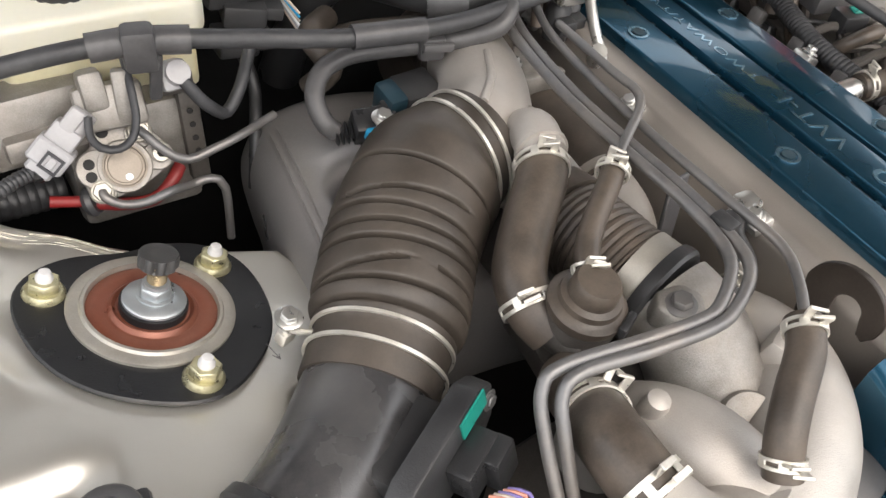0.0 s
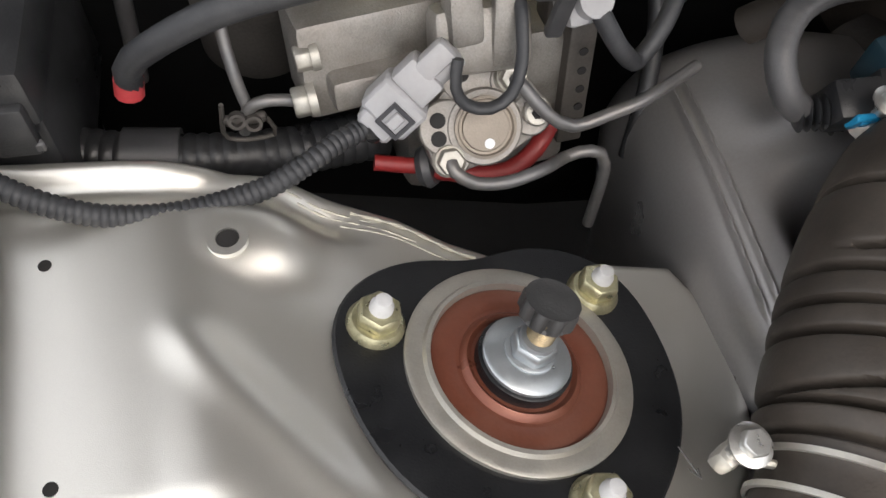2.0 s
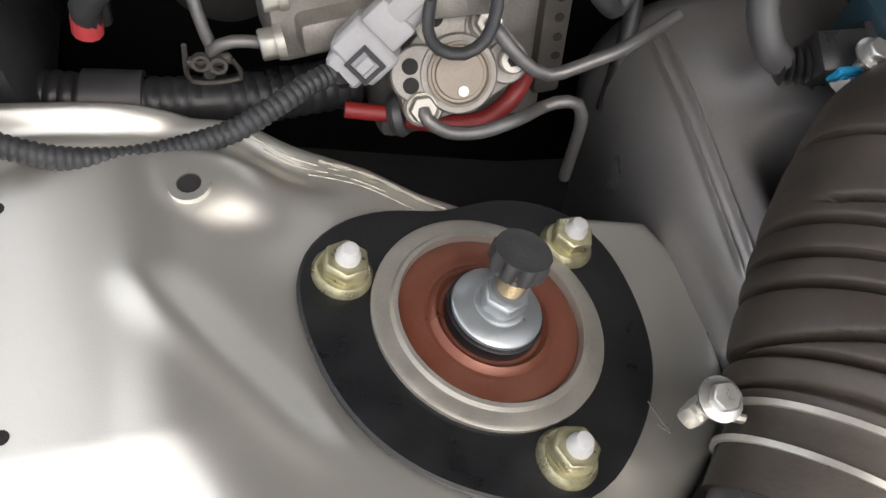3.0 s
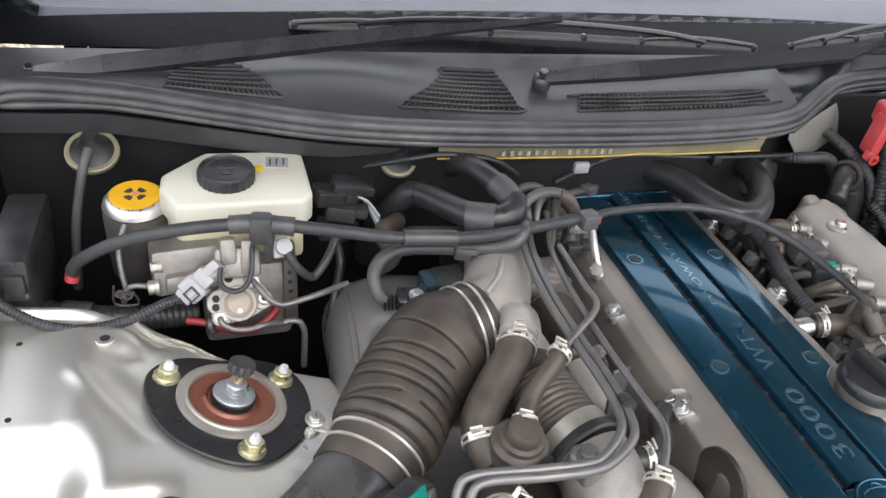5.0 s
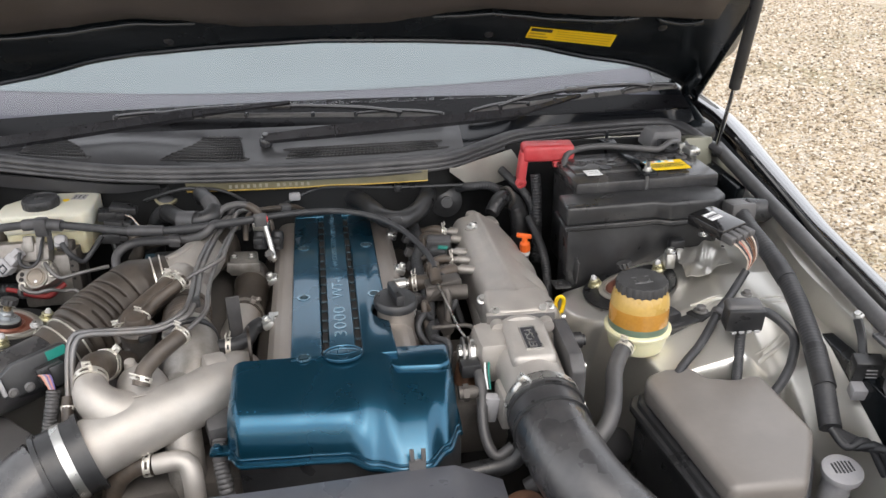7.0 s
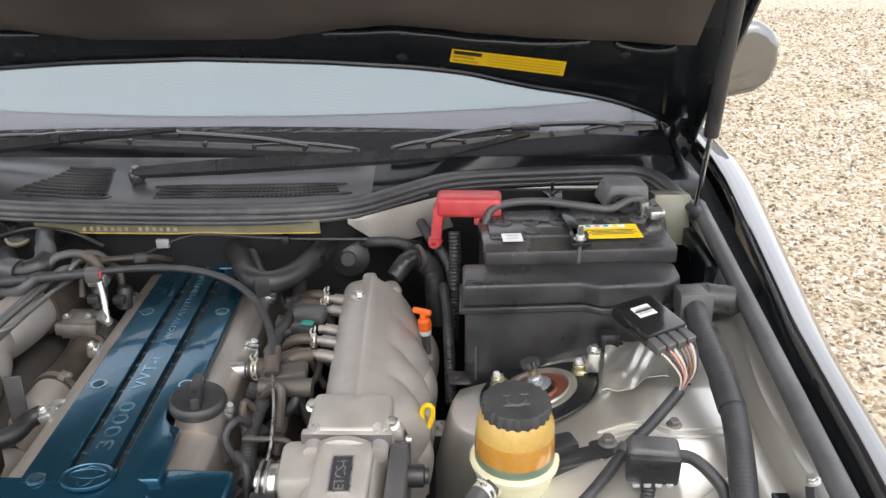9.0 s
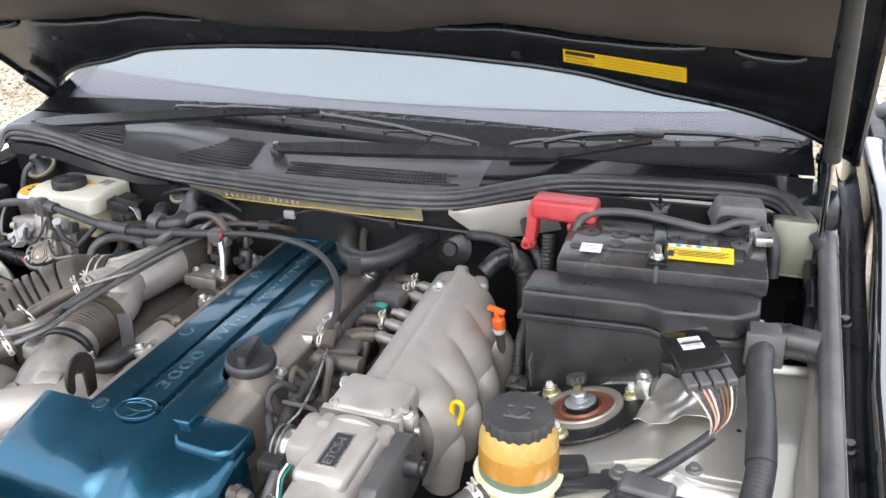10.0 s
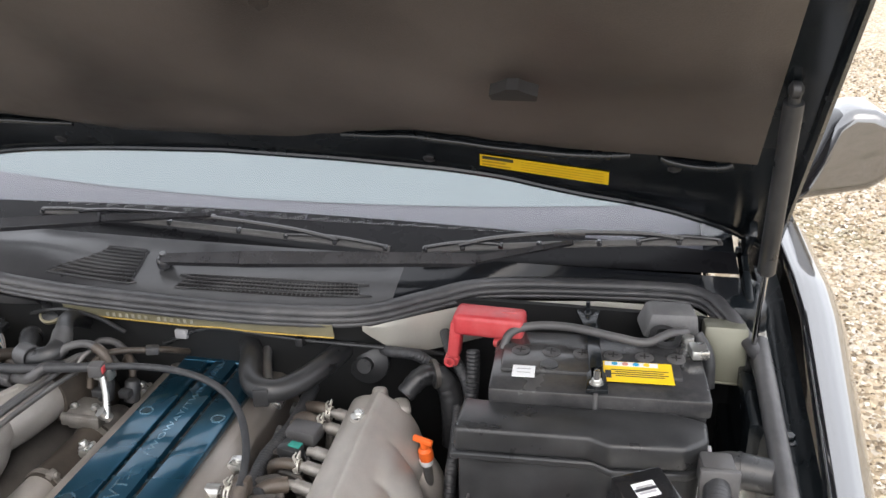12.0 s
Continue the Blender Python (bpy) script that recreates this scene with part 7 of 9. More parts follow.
def turbo_side_wiring():
    l = thing("turbo_loom", (-0.3, 0.12, 0.94), "taped grey wiring loom with clamp and dark plug", "wiring loom")
    part("sleeve", tube([(-0.364, 0.098, 0.928), (-0.373, 0.103, 0.937), (-0.375, 0.118, 0.951), (-0.363, 0.134, 0.961), (-0.340, 0.142, 0.966), (-0.312, 0.140, 0.968), (-0.272, 0.130, 0.972), (-0.236, 0.118, 0.980), (-0.214, 0.112, 0.990), (-0.200, 0.125, 1.000), (-0.19, 0.15, 0.99)], 0.0082, 16, ripple=(0.006, 0.0003)), M_GREYP, l)
    part("clamp", join(box((0.022, 0.026, 0.022), pose(-0.270, 0.130, 0.973, 0, 0, -10), 0.004), box((0.026, 0.006, 0.008), pose(-0.270, 0.114, 0.978, 0, 0, -10), 0.002)), M_GREYP, l)
    for k in range(4):
        part("boot_rib", lathe([(0.0075, 0), (0.0098, 0.0015), (0.0075, 0.003)], (-0.366 + 0.0042 * k, 0.0975 - 0.0008 * k, 0.9255 + 0.0006 * k), (1, -0.2, 0.15), 18), M_BLACK, l)
    pl = part("plug", join(box((0.034, 0.022, 0.024), pose(-0.335, 0.094, 0.931, 22, 0, -4), 0.003), box((0.012, 0.026, 0.027), pose(-0.321, 0.095, 0.931, 22, 0, -4), 0.003)), M_BLACK, l)
    part("plug_latch", join(box((0.013, 0.004, 0.013), pose(-0.340, 0.0805, 0.934, 22, 0, -4), 0.001, 1), box((0.005, 0.003, 0.005), pose(-0.341, 0.0785, 0.935, 22, 0, -4), 0.0006, 1)), M_BLUE, pl, "bright blue plug latch")
    part("socket", box((0.036, 0.034, 0.032), pose(-0.290, 0.110, 0.936, 5, 0, 8), 0.003), M_BLACK, l)
    part("socket_collar", box((0.018, 0.030, 0.030), pose(-0.314, 0.106, 0.938, 5, 0, 8), 0.004), M_NAVY, l)

    h = thing("bypass_hose", (-0.27, 0.24, 0.95), "thick black rubber hose bent round at the firewall", "hose", "rubber hoses")
    part("down_hose", tube([(-0.352, 0.280, 0.86), (-0.340, 0.262, 0.92), (-0.326, 0.246, 0.960), (-0.312, 0.236, 0.980), (-0.300, 0.226, 0.986)], (0.0205, 0.0165), 20), M_BLACK, h)
    part("hose", tube([(-0.306, 0.230, 0.985), (-0.296, 0.219, 0.989), (-0.279, 0.193, 0.992), (-0.263, 0.168, 0.996), (-0.246, 0.151, 0.999), (-0.224, 0.146, 1.001), (-0.206, 0.153, 1.006), (-0.203, 0.168, 1.011)], 0.0160, 20), M_BLACK, h)
    part("hose_bead", ring(0.013, 0.0172, 0.004, (-0.303, 0.2275, 0.9862), (0.6, -0.75, 0.2), 24), M_BLACK, h)
    part("strap", join(band((-0.246, 0.151, 0.999), (0.9, -0.4, 0.1), 0.0167, 0.034, 0.0018), box((0.034, 0.004, 0.050), pose(-0.240, 0.136, 0.976, -8, 0, -22), 0.0012, 1)), M_RUBBER, h)
    part("nozzle", tube([(-0.2035, 0.164, 1.010), (-0.208, 0.180, 1.014), (-0.216, 0.196, 1.017)], 0.0155, 20), M_GREYP, h, "dusty tan-grey fitting")
    part("end_hose", tube([(-0.214, 0.193, 1.0165), (-0.226, 0.216, 1.019), (-0.236, 0.236, 1.018), (-0.242, 0.26, 1.008), (-0.246, 0.30, 0.98)], 0.0135, 18), M_BLACK, h)
    v = thing("vacuum_pipes", (-0.15, 0.17, 0.95), "dusty vacuum pipes and arched hose behind the turbo lines", "vacuum pipes")
    part("arched_hose", tube([(-0.206, 0.140, 0.984), (-0.199, 0.150, 1.000), (-0.186, 0.162, 1.0145), (-0.162, 0.171, 1.0185), (-0.140, 0.171, 1.014), (-0.124, 0.167, 1.001), (-0.119, 0.162, 0.985), (-0.120, 0.158, 0.96)], 0.0062, 14), M_GREYP, v)
    part("hose_end", tube([(-0.144, 0.171, 1.0155), (-0.130, 0.169, 1.0075), (-0.121, 0.1645, 0.992)], 0.0078, 14), M_HOSE, v)
    for pts, r, mm in (([(-0.172, 0.150, 0.975), (-0.170, 0.166, 0.992), (-0.160, 0.182, 1.000), (-0.146, 0.196, 0.992), (-0.138, 0.21, 0.96)], 0.0042, M_LINE), ([(-0.150, 0.150, 0.955), (-0.148, 0.160, 0.985), (-0.140, 0.180, 0.996), (-0.120, 0.200, 0.994), (-0.090, 0.215, 0.990), (-0.066, 0.23, 0.985), (-0.05, 0.27, 0.96)], 0.0050, M_HOSE), ([(-0.190, 0.205, 0.95), (-0.182, 0.215, 0.985), (-0.165, 0.222, 0.995), (-0.140, 0.226, 0.985), (-0.125, 0.235, 0.94)], 0.0058, M_GREYP), ([(-0.106, 0.19, 0.93), (-0.108, 0.200, 0.968), (-0.122, 0.214, 0.975), (-0.14, 0.222, 0.95)], 0.0055, M_HOSE)):
        part("pipe", tube(pts, r, 12), mm, v)
    part("clip", box((0.020, 0.016, 0.012), pose(-0.080, 0.219, 0.989, 0, 8, 28), 0.002), M_GREYP, v)
    for x, y, z in ((-0.126, 0.150, 0.958), (-0.098, 0.172, 0.945)):
        part("solenoid", join(lathe([(0.012, 0), (0.012, 0.03), (0.009, 0.034)], (x, y, z - 0.02), (0.1, 0.2, 1), 16), box((0.018, 0.014, 0.012), pose(x, y - 0.012, z), 0.002)), M_BLACK, v)
    part("flange_block", join(box((0.052, 0.044, 0.030), pose(-0.158, 0.146, 0.910, 4, 6, 8), 0.004), box((0.060, 0.010, 0.020), pose(-0.156, 0.122, 0.914, 4, 6, 8), 0.003)), M_CASTD, v)
    for q in ((-0.174, 0.138, 0.927), (-0.142, 0.142, 0.925)):
        part("bolt", hexbolt(q, (0, 0, 1), 0.005, 0.006), M_STEEL, v)
    for pts, r in (([(-0.345, 0.205, 0.935), (-0.32, 0.19, 0.955), (-0.285, 0.178, 0.962), (-0.25, 0.18, 0.955), (-0.22, 0.20, 0.92)], 0.008), ([(-0.34, 0.19, 0.94), (-0.31, 0.17, 0.955), (-0.26, 0.165, 0.962), (-0.22, 0.175, 0.955)], 0.011), ([(-0.36, 0.17, 0.92), (-0.345, 0.16, 0.945), (-0.355, 0.18, 0.965), (-0.33, 0.21, 0.96)], 0.011)):
        single("coolant_hose", tube(pts, r, 14), M_BELLOWS, "dusty dark rubber coolant hose behind the bellows", "hose", "rubber hoses")
    w = thing("firewall_line", (0, 0.3, 0.98), "thin dark line along the firewall with clips", "brake line")
    part("line", tube([(-0.36, 0.30, 0.985), (-0.30, 0.275, 1.01), (-0.26, 0.268, 1.018), (-0.20, 0.262, 1.012), (-0.16, 0.27, 0.985)], 0.0035, 8), M_BLACK, w)
    part("line", tube([(-0.10, 0.28, 0.965), (-0.03, 0.285, 0.995), (0.02, 0.285, 1.0), (0.14, 0.288, 0.992), (0.30, 0.30, 0.985), (0.36, 0.33, 0.965)], 0.0035, 8), M_BLACK, w)
    part("clip", box((0.014, 0.014, 0.016), pose(0.14, 0.283, 0.992), 0.003), M_BLACK, w)
    part("clip", box((0.022, 0.016, 0.016), pose(-0.065, 0.285, 0.985), 0.003), M_LGREY, w)
    k = thing("vapour_duct", (0.36, 0.26, 0.93), "black rubber duct bend between plenum and battery", "hose", "rubber hoses")
    part("duct", tube([(0.322, 0.232, 0.948), (0.340, 0.252, 0.966), (0.358, 0.268, 0.966), (0.378, 0.272, 0.948), (0.388, 0.268, 0.91), (0.392, 0.262, 0.85)], (0.015, 0.022), 22, ripple=(0.012, 0.0015)), M_BLACK, k)
    part("clamp", ring(0.0185, 0.0225, 0.007, (0.357, 0.2675, 0.966), (1, 0.6, 0), 26), M_ENGINE, k)
    q = thing("heater_hose", (0.12, 0.25, 0.93), "thick matt black heater hose looping from the firewall", "hose", "rubber hoses")
    part("hose", tube([(0.030, 0.345, 0.955), (0.045, 0.30, 0.970), (0.070, 0.252, 0.977), (0.090, 0.204, 0.975), (0.112, 0.176, 0.972), (0.142, 0.174, 0.970), (0.172, 0.205, 0.972), (0.195, 0.26, 0.975), (0.205, 0.345, 0.965)], 0.0175, 20), M_BLACK, q)
    part("clip", box((0.024, 0.03, 0.030), pose(0.125, 0.166, 0.968, 0, 0, 15), 0.004), M_BLACK, q)
    single("heater_pipe", tube([(0.06, 0.345, 0.955), (0.075, 0.30, 0.965), (0.095, 0.25, 0.968), (0.115, 0.21, 0.960)], 0.008, 14), M_LINE, "thin grey coolant pipe beside the heater hose", "coolant pipe")
    single("wall_disc", lathe([(0.034, 0), (0.034, 0.01), (0.026, 0.014), (0.012, 0.018), (0.012, 0.03)], (0.240, 0.320, 0.945), (0, -1, 0.25), 30), M_BLACK, "round black blanking disc on the firewall", "grommet")
    for pts, r in (([(0.26, 0.33, 0.965), (0.285, 0.29, 0.985), (0.33, 0.285, 0.985), (0.365, 0.30, 0.95)], 0.009), ([(0.36, 0.34, 1.0), (0.38, 0.30, 0.985), (0.41, 0.27, 0.95), (0.42, 0.25, 0.88)], 0.009), ([(0.40, 0.24, 0.93), (0.408, 0.19, 0.91), (0.412, 0.13, 0.88), (0.415, 0.1, 0.80)], 0.009)):
        single("loom_run", tube(pts, r, 14, ripple=(0.005, 0.001)), M_LOOM, "black taped wiring run beside the battery", "wiring loom", "loom runs")


turbo_side_wiring()


# ---- inlet side of the engine ----
def intake_manifold():
    m = thing("intake_manifold", (0.30, 0.05, 0.85), "pale cast aluminium intake plenum with curved runners", "intake manifold")

    lobes = (0.172, 0.085, 0.002, -0.070)

    def pl(u, v):
        y = 0.232 - 0.345 * v
        xl, xr = 0.238 + 0.018 * v, 0.287 + 0.018 * v
        lob = max(0.027 * max(0, math.cos(math.pi * (y - c) / 0.088)) ** 0.8 for c in lobes if abs(y - c) < 0.045) if any(abs(y - c) < 0.045 for c in lobes) else 0.0
        lob *= 0.45 + 0.55 * ramp((0.20 - y) / 0.09)
        sec = ((xl - 0.002, 0.872), (xl, 0.915), (xl + 0.006, 0.938), (xl + 0.018, 0.9485), (xr - 0.014, 0.953), (xr - 0.007, 0.9565), (xr, 0.9605), (xr + 0.008, 0.957), (xr + 0.016, 0.9515), (xr + 0.030, 0.943),
               (xr + 0.046 + 0.3 * lob, 0.927 + 0.2 * lob), (xr + 0.058 + 0.8 * lob, 0.905), (xr + 0.062 + lob, 0.878), (xr + 0.056 + lob, 0.845), (xr + 0.040 + lob, 0.80))
        k = u * (len(sec) - 1)
        i = min(int(k), len(sec) - 2)
        f = k - i
        q = [sec[max(0, min(len(sec) - 1, i + d))] for d in (-1, 0, 1, 2)]
        x, z = (0.5 * (2 * q[1][c] + (q[2][c] - q[0][c]) * f + (2 * q[0][c] - 5 * q[1][c] + 4 * q[2][c] - q[3][c]) * f * f + (3 * q[1][c] - q[0][c] - 3 * q[2][c] + q[3][c]) * f ** 3) for c in (0, 1))
        e = max(0, 1 - v / 0.06)
        e = 1 - math.sqrt(max(0, 1 - e * e))
        return (x + (0.290 - x) * 0.40 * e, y, z - (z - 0.86) * 0.30 * e)
    part("plenum", sheet(pl, 110, 110), M_CAST, m, smooth=55)
    part("rear_wall", (lambda g: (g, [tuple(range(len(g)))]))([Vector(pl(k / 40, 0.0)) for k in range(41)]), M_CAST, m, smooth=0)
    part("plenum_base", box((0.100, 0.32, 0.05), pose(0.298, 0.048, 0.866), 0.01), M_CAST, m)
    for y in lobes:
        part("runner", tube([(0.335, y, 0.875), (0.358, y - 0.003, 0.862), (0.368, y - 0.006, 0.836), (0.360, y - 0.006, 0.78)], (0.030, 0.026), 24), M_CAST, m)
    part("rear_horn", box((0.026, 0.034, 0.034), pose(0.318, 0.222, 0.925, 8, 12, 24), 0.009, 3), M_CAST, m)
    part("rear_horn", box((0.024, 0.028, 0.038), pose(0.283, 0.232, 0.934, 8, 0, 8), 0.008, 3), M_CAST, m)
    part("bolt_pad", lathe([(0.016, -0.01), (0.016, 0.004), (0.014, 0.0055)], (0.275, 0.160, 0.948), (0, 0, 1), 24), M_CAST, m)
    for p in ((0.275, 0.160, 0.953),):
        part("bolt", hexbolt(p, (0, 0, 1), 0.008, 0.008, 1.6), M_STEEL, m)
    part("cover_plate", box((0.098, 0.074, 0.046), pose(0.300, -0.138, 0.9345, 2, 0, 0), 0.008, 3), M_CAST, m)
    part("flange", box((0.108, 0.012, 0.075), pose(0.300, -0.172, 0.916, 2, 0, 0), 0.004), M_CAST, m)
    part("flange_gasket", box((0.106, 0.0025, 0.073), pose(0.300, -0.1795, 0.916, 2, 0, 0), 0), M_LINE, m)
    part("bolt_ear", box((0.024, 0.022, 0.02), pose(0.352, -0.150, 0.935), 0.006), M_CAST, m)
    for p in ((0.262, -0.168, 0.951), (0.336, -0.168, 0.951), (0.350, -0.150, 0.946), (0.250, -0.115, 0.946)):
        part("bolt", hexbolt(p, (0, -0.5, 1), 0.0065, 0.010), M_STEEL, m)
    for i, y in enumerate((0.185, 0.15, 0.092, 0.06, 0.022)):
        part("port", join(tube([(0.262, y - 0.006, 0.932), (0.232, y, 0.934)], 0.009, 14), tube([(0.234, y, 0.934), (0.222, y, 0.934)], 0.0065, 12)), M_CASTD, m)
        if i in (0, 1, 3):
            part("port_clamp", spring_clamp((0.220, y, 0.934), (1, 0, 0), 0.009, (0, 0, 1), 0.007), M_BAND, m)

    t = thing("electronic_throttle", (0.30, -0.25, 0.84), "cast aluminium electronic throttle body with dark badge", "throttle body")
    part("barrel", tube([(0.298, -0.165, 0.900), (0.300, -0.25, 0.897), (0.303, -0.325, 0.894)], (0.052, 0.045), 36), M_CAST, t)
    part("upper_flat", box((0.066, 0.112, 0.026), pose(0.300, -0.236, 0.9355, 2, 0, 0), 0.010, 3), M_CAST, t)
    part("front_flange", lathe([(0.052, 0), (0.056, 0.002), (0.056, 0.010), (0.052, 0.012)], (0.2985, -0.182, 0.899), (0, -1, 0), 40), M_CAST, t)
    for bx, bz in ((0.262, 0.938), (0.338, 0.938)):
        part("flange_ear", tube([(bx, -0.180, bz), (bx, -0.198, bz)], 0.011, 18), M_CAST, t)
    part("linkage_housing", box((0.055, 0.075, 0.07), pose(0.252, -0.205, 0.905, 0, 0, 4), 0.012), M_CAST, t)
    part("linkage_bearing", lathe([(0.018, 0), (0.022, 0.004), (0.022, 0.012), (0.014, 0.014), (0.014, 0.028)], (0.226, -0.212, 0.908), (-1, 0, 0.05), 28), M_STEEL, t)
    part("pulley", join(ring(0.012, 0.027, 0.003, (0.214, -0.212, 0.908), (-1, 0, 0.05), 30), ring(0.012, 0.027, 0.003, (0.206, -0.212, 0.908), (-1, 0, 0.05), 30)), M_LINE, t)
    part("motor_cover", prism([(-0.105, -0.035), (-0.105, 0.02), (-0.08, 0.036), (0.02, 0.036), (0.04, 0.02), (0.045, -0.035), (0.02, -0.05), (-0.08, -0.05)], 0, 0.022, Matrix(((0, 0, 1, 0.350), (1, 0, 0, -0.20), (0, 1, 0, 0.905), (0, 0, 0, 1))), 0.004), M_GREYP, t, "dark grey plastic motor cover")
    part("motor_knob", lathe([(0.013, 0), (0.013, 0.018), (0.009, 0.020), (0.009, 0.024)], (0.372, -0.205, 0.915), (1, 0, 0), 22), M_BLACK, t)
    for y, z in ((-0.29, 0.925), (-0.165, 0.935), (-0.30, 0.865)):
        part("cover_screw", lathe([(0.005, 0), (0.005, 0.006)], (0.368, y, z), (1, 0, 0), 12), M_STEEL, t)
    pt = pose(0.302, -0.243, 0.9492, 2, 0, 2)
    b = part("badge", box((0.024, 0.058, 0.0016), pt, 0.0005, 1), M_INK, t, "black badge with raised silver letters")
    part("badge_rim", join(*[box((w, h, 0.0022), pt @ pose(x, y, 0.0004), 0) for w, h, x, y in ((0.0016, 0.058, 0.0115, 0), (0.0016, 0.058, -0.0115, 0), (0.022, 0.0016, 0, 0.0282), (0.022, 0.0016, 0, -0.0282))]), M_STEEL, b)
    lettering("badge_letters", "ETCS-i", 0.0165, pt @ Matrix(((0, -1, 0, 0), (1, 0, 0, -0.026), (0, 0, 1, 0.0012), (0, 0, 0, 1))), M_STEEL, b, 0.0005)
    part("hose_clamp", join(band((0.303, -0.333, 0.893), (0.05, -1, -0.05), 0.0535, 0.012), box((0.026, 0.013, 0.012), pose(0.276, -0.338, 0.940, 0, 38, 0), 0.003), lathe([(0.006, 0), (0.006, 0.02)], (0.262, -0.338, 0.925), (0.5, 0, 0.8), 12)), M_STEEL, t, "worm drive hose clamp")
    e = thing("throttle_elbow", (0.33, -0.45, 0.80), "thick satin black rubber elbow on the throttle body", "intake hose")
    part("hose", tube([(0.303, -0.322, 0.894), (0.304, -0.37, 0.890), (0.310, -0.42, 0.884), (0.330, -0.480, 0.868), (0.372, -0.535, 0.842), (0.43, -0.575, 0.80), (0.47, -0.60, 0.73)], 0.0525, 36), M_PIPE, e)
    part("rib", ring(0.052, 0.0555, 0.006, (0.3035, -0.348, 0.892), (0.02, -1, -0.05), 44), M_BLACK, e)
    part("rib", ring(0.052, 0.0555, 0.005, (0.3055, -0.378, 0.889), (0.05, -1, -0.1), 44), M_BLACK, e)


intake_manifold()


def injector_side():
    f = thing("fuel_rail", (0.18, 0.05, 0.88), "grimy metal fuel rail with dark injectors", "fuel rail")
    part("rail", tube([(0.185, 0.24, 0.895), (0.188, 0.1, 0.890), (0.195, -0.10, 0.885)], 0.011, 14), M_ENGINE, f)
    for i in range(6):
        y = 0.215 - 0.062 * i
        inj = part("injector", join(lathe([(0.009, 0), (0.011, 0.012), (0.011, 0.03), (0.008, 0.036)], (0.165, y, 0.862), (0.35, 0, 1), 16), box((0.016, 0.012, 0.012), pose(0.158, y, 0.895, 0, 20, 0), 0.002)), M_BLACK, f)
        part("plug", box((0.018, 0.016, 0.018), pose(0.152, y + 0.004, 0.908, 0, 25, 10), 0.003), M_GREYP, inj)
    rng = random.Random(3)
    w = thing("injector_loom", (0.17, 0.05, 0.90), "dusty dark injector loom with plugs and thin hoses", "wiring loom")
    part("trunk", tube([(0.165, 0.26, 0.925), (0.172, 0.16, 0.925), (0.160, 0.08, 0.918), (0.170, -0.02, 0.908), (0.165, -0.10, 0.90), (0.175, -0.18, 0.88)], 0.011, 12, ripple=(0.005, 0.001)), M_LOOM, w)
    for i in range(14):
        y = 0.22 - 0.03 * i
        x = rng.uniform(0.150, 0.225)
        part("branch", tube([(0.166, y, 0.915), (x, y - 0.015, rng.uniform(0.915, 0.940)), (x + rng.uniform(-.01, .025), y - 0.035, rng.uniform(0.89, 0.92)), (rng.uniform(.15, .24), y - 0.05, 0.86)], rng.choice((0.0035, 0.005, 0.0065)), 9), rng.choice((M_HOSE, M_LOOM, M_GREYP, M_ENGINE)), w)
    g = thing("pressure_sensor", (0.2, 0.12, 0.93), "black pressure sensor with green-marked plug", "sensor")
    part("body", box((0.045, 0.032, 0.022), pose(0.205, 0.125, 0.940, 0, 0, -8), 0.004), M_GREYP, g)
    part("plug", box((0.03, 0.026, 0.02), pose(0.200, 0.085, 0.938, 0, 0, -12), 0.003), M_BLACK, g)
    part("green_mark", box((0.018, 0.012, 0.003), pose(0.208, 0.084, 0.949, 0, 0, -12), 0.001, 1), M_GREEN, g, "pale green tape mark")
    for pts, r in (([(0.222, 0.185, 0.934), (0.205, 0.19, 0.938), (0.185, 0.20, 0.93), (0.17, 0.215, 0.92)], 0.009), ([(0.222, 0.15, 0.934), (0.20, 0.158, 0.94), (0.18, 0.165, 0.932), (0.165, 0.15, 0.91)], 0.009), ([(0.222, 0.06, 0.934), (0.205, 0.055, 0.94), (0.185, 0.06, 0.93), (0.175, 0.075, 0.905)], 0.008), ([(0.222, 0.022, 0.934), (0.20, 0.01, 0.935), (0.18, 0.0, 0.925), (0.145, 0.01, 0.918)], 0.011)):
        single("vacuum_elbow", tube(pts, r, 14), M_HOSE, "dusty dark vacuum hose on a plenum port", "hose", "rubber hoses")
    v = thing("breather_union", (0.14, 0.0, 0.90), "silver breather union with clamped brown hose", "breather")
    part("union", lathe([(0.012, 0), (0.012, 0.02), (0.009, 0.022), (0.009, 0.035)], (0.115, 0.005, 0.918), (1, 0, 0.1), 18), M_STEEL, v)
    part("hose", tube([(0.142, 0.005, 0.921), (0.165, 0.0, 0.924), (0.20, -0.01, 0.925)], 0.0135, 18), M_HOSE, v)
    part("clamp", spring_clamp((0.150, 0.004, 0.922), (1, -0.1, 0.1), 0.0138, (0, 0, 1), 0.008), M_BAND, v)
    k = thing("cable_bracket", (0.19, -0.04, 0.93), "dusty dark cable bracket beside the plenum", "bracket")
    part("plate", box((0.06, 0.03, 0.012), pose(0.195, -0.03, 0.938, 0, -6, 10), 0.003), M_ENGINE, k)
    part("drum", tube([(0.165, -0.045, 0.925), (0.235, -0.045, 0.925)], 0.013, 16), M_ENGINE, k)
    part("adjuster", join(lathe([(0.010, 0), (0.010, 0.03), (0.007, 0.032)], (0.180, -0.02, 0.962), (0.1, -0.8, -0.5), 16), box((0.022, 0.016, 0.024), pose(0.180, -0.018, 0.958), 0.003)), M_HOSE, k)
    part("inner_wire", tube([(0.184, -0.045, 0.946), (0.196, -0.10, 0.932), (0.205, -0.16, 0.925), (0.210, -0.20, 0.932)], 0.0018, 8), M_STEEL, k)
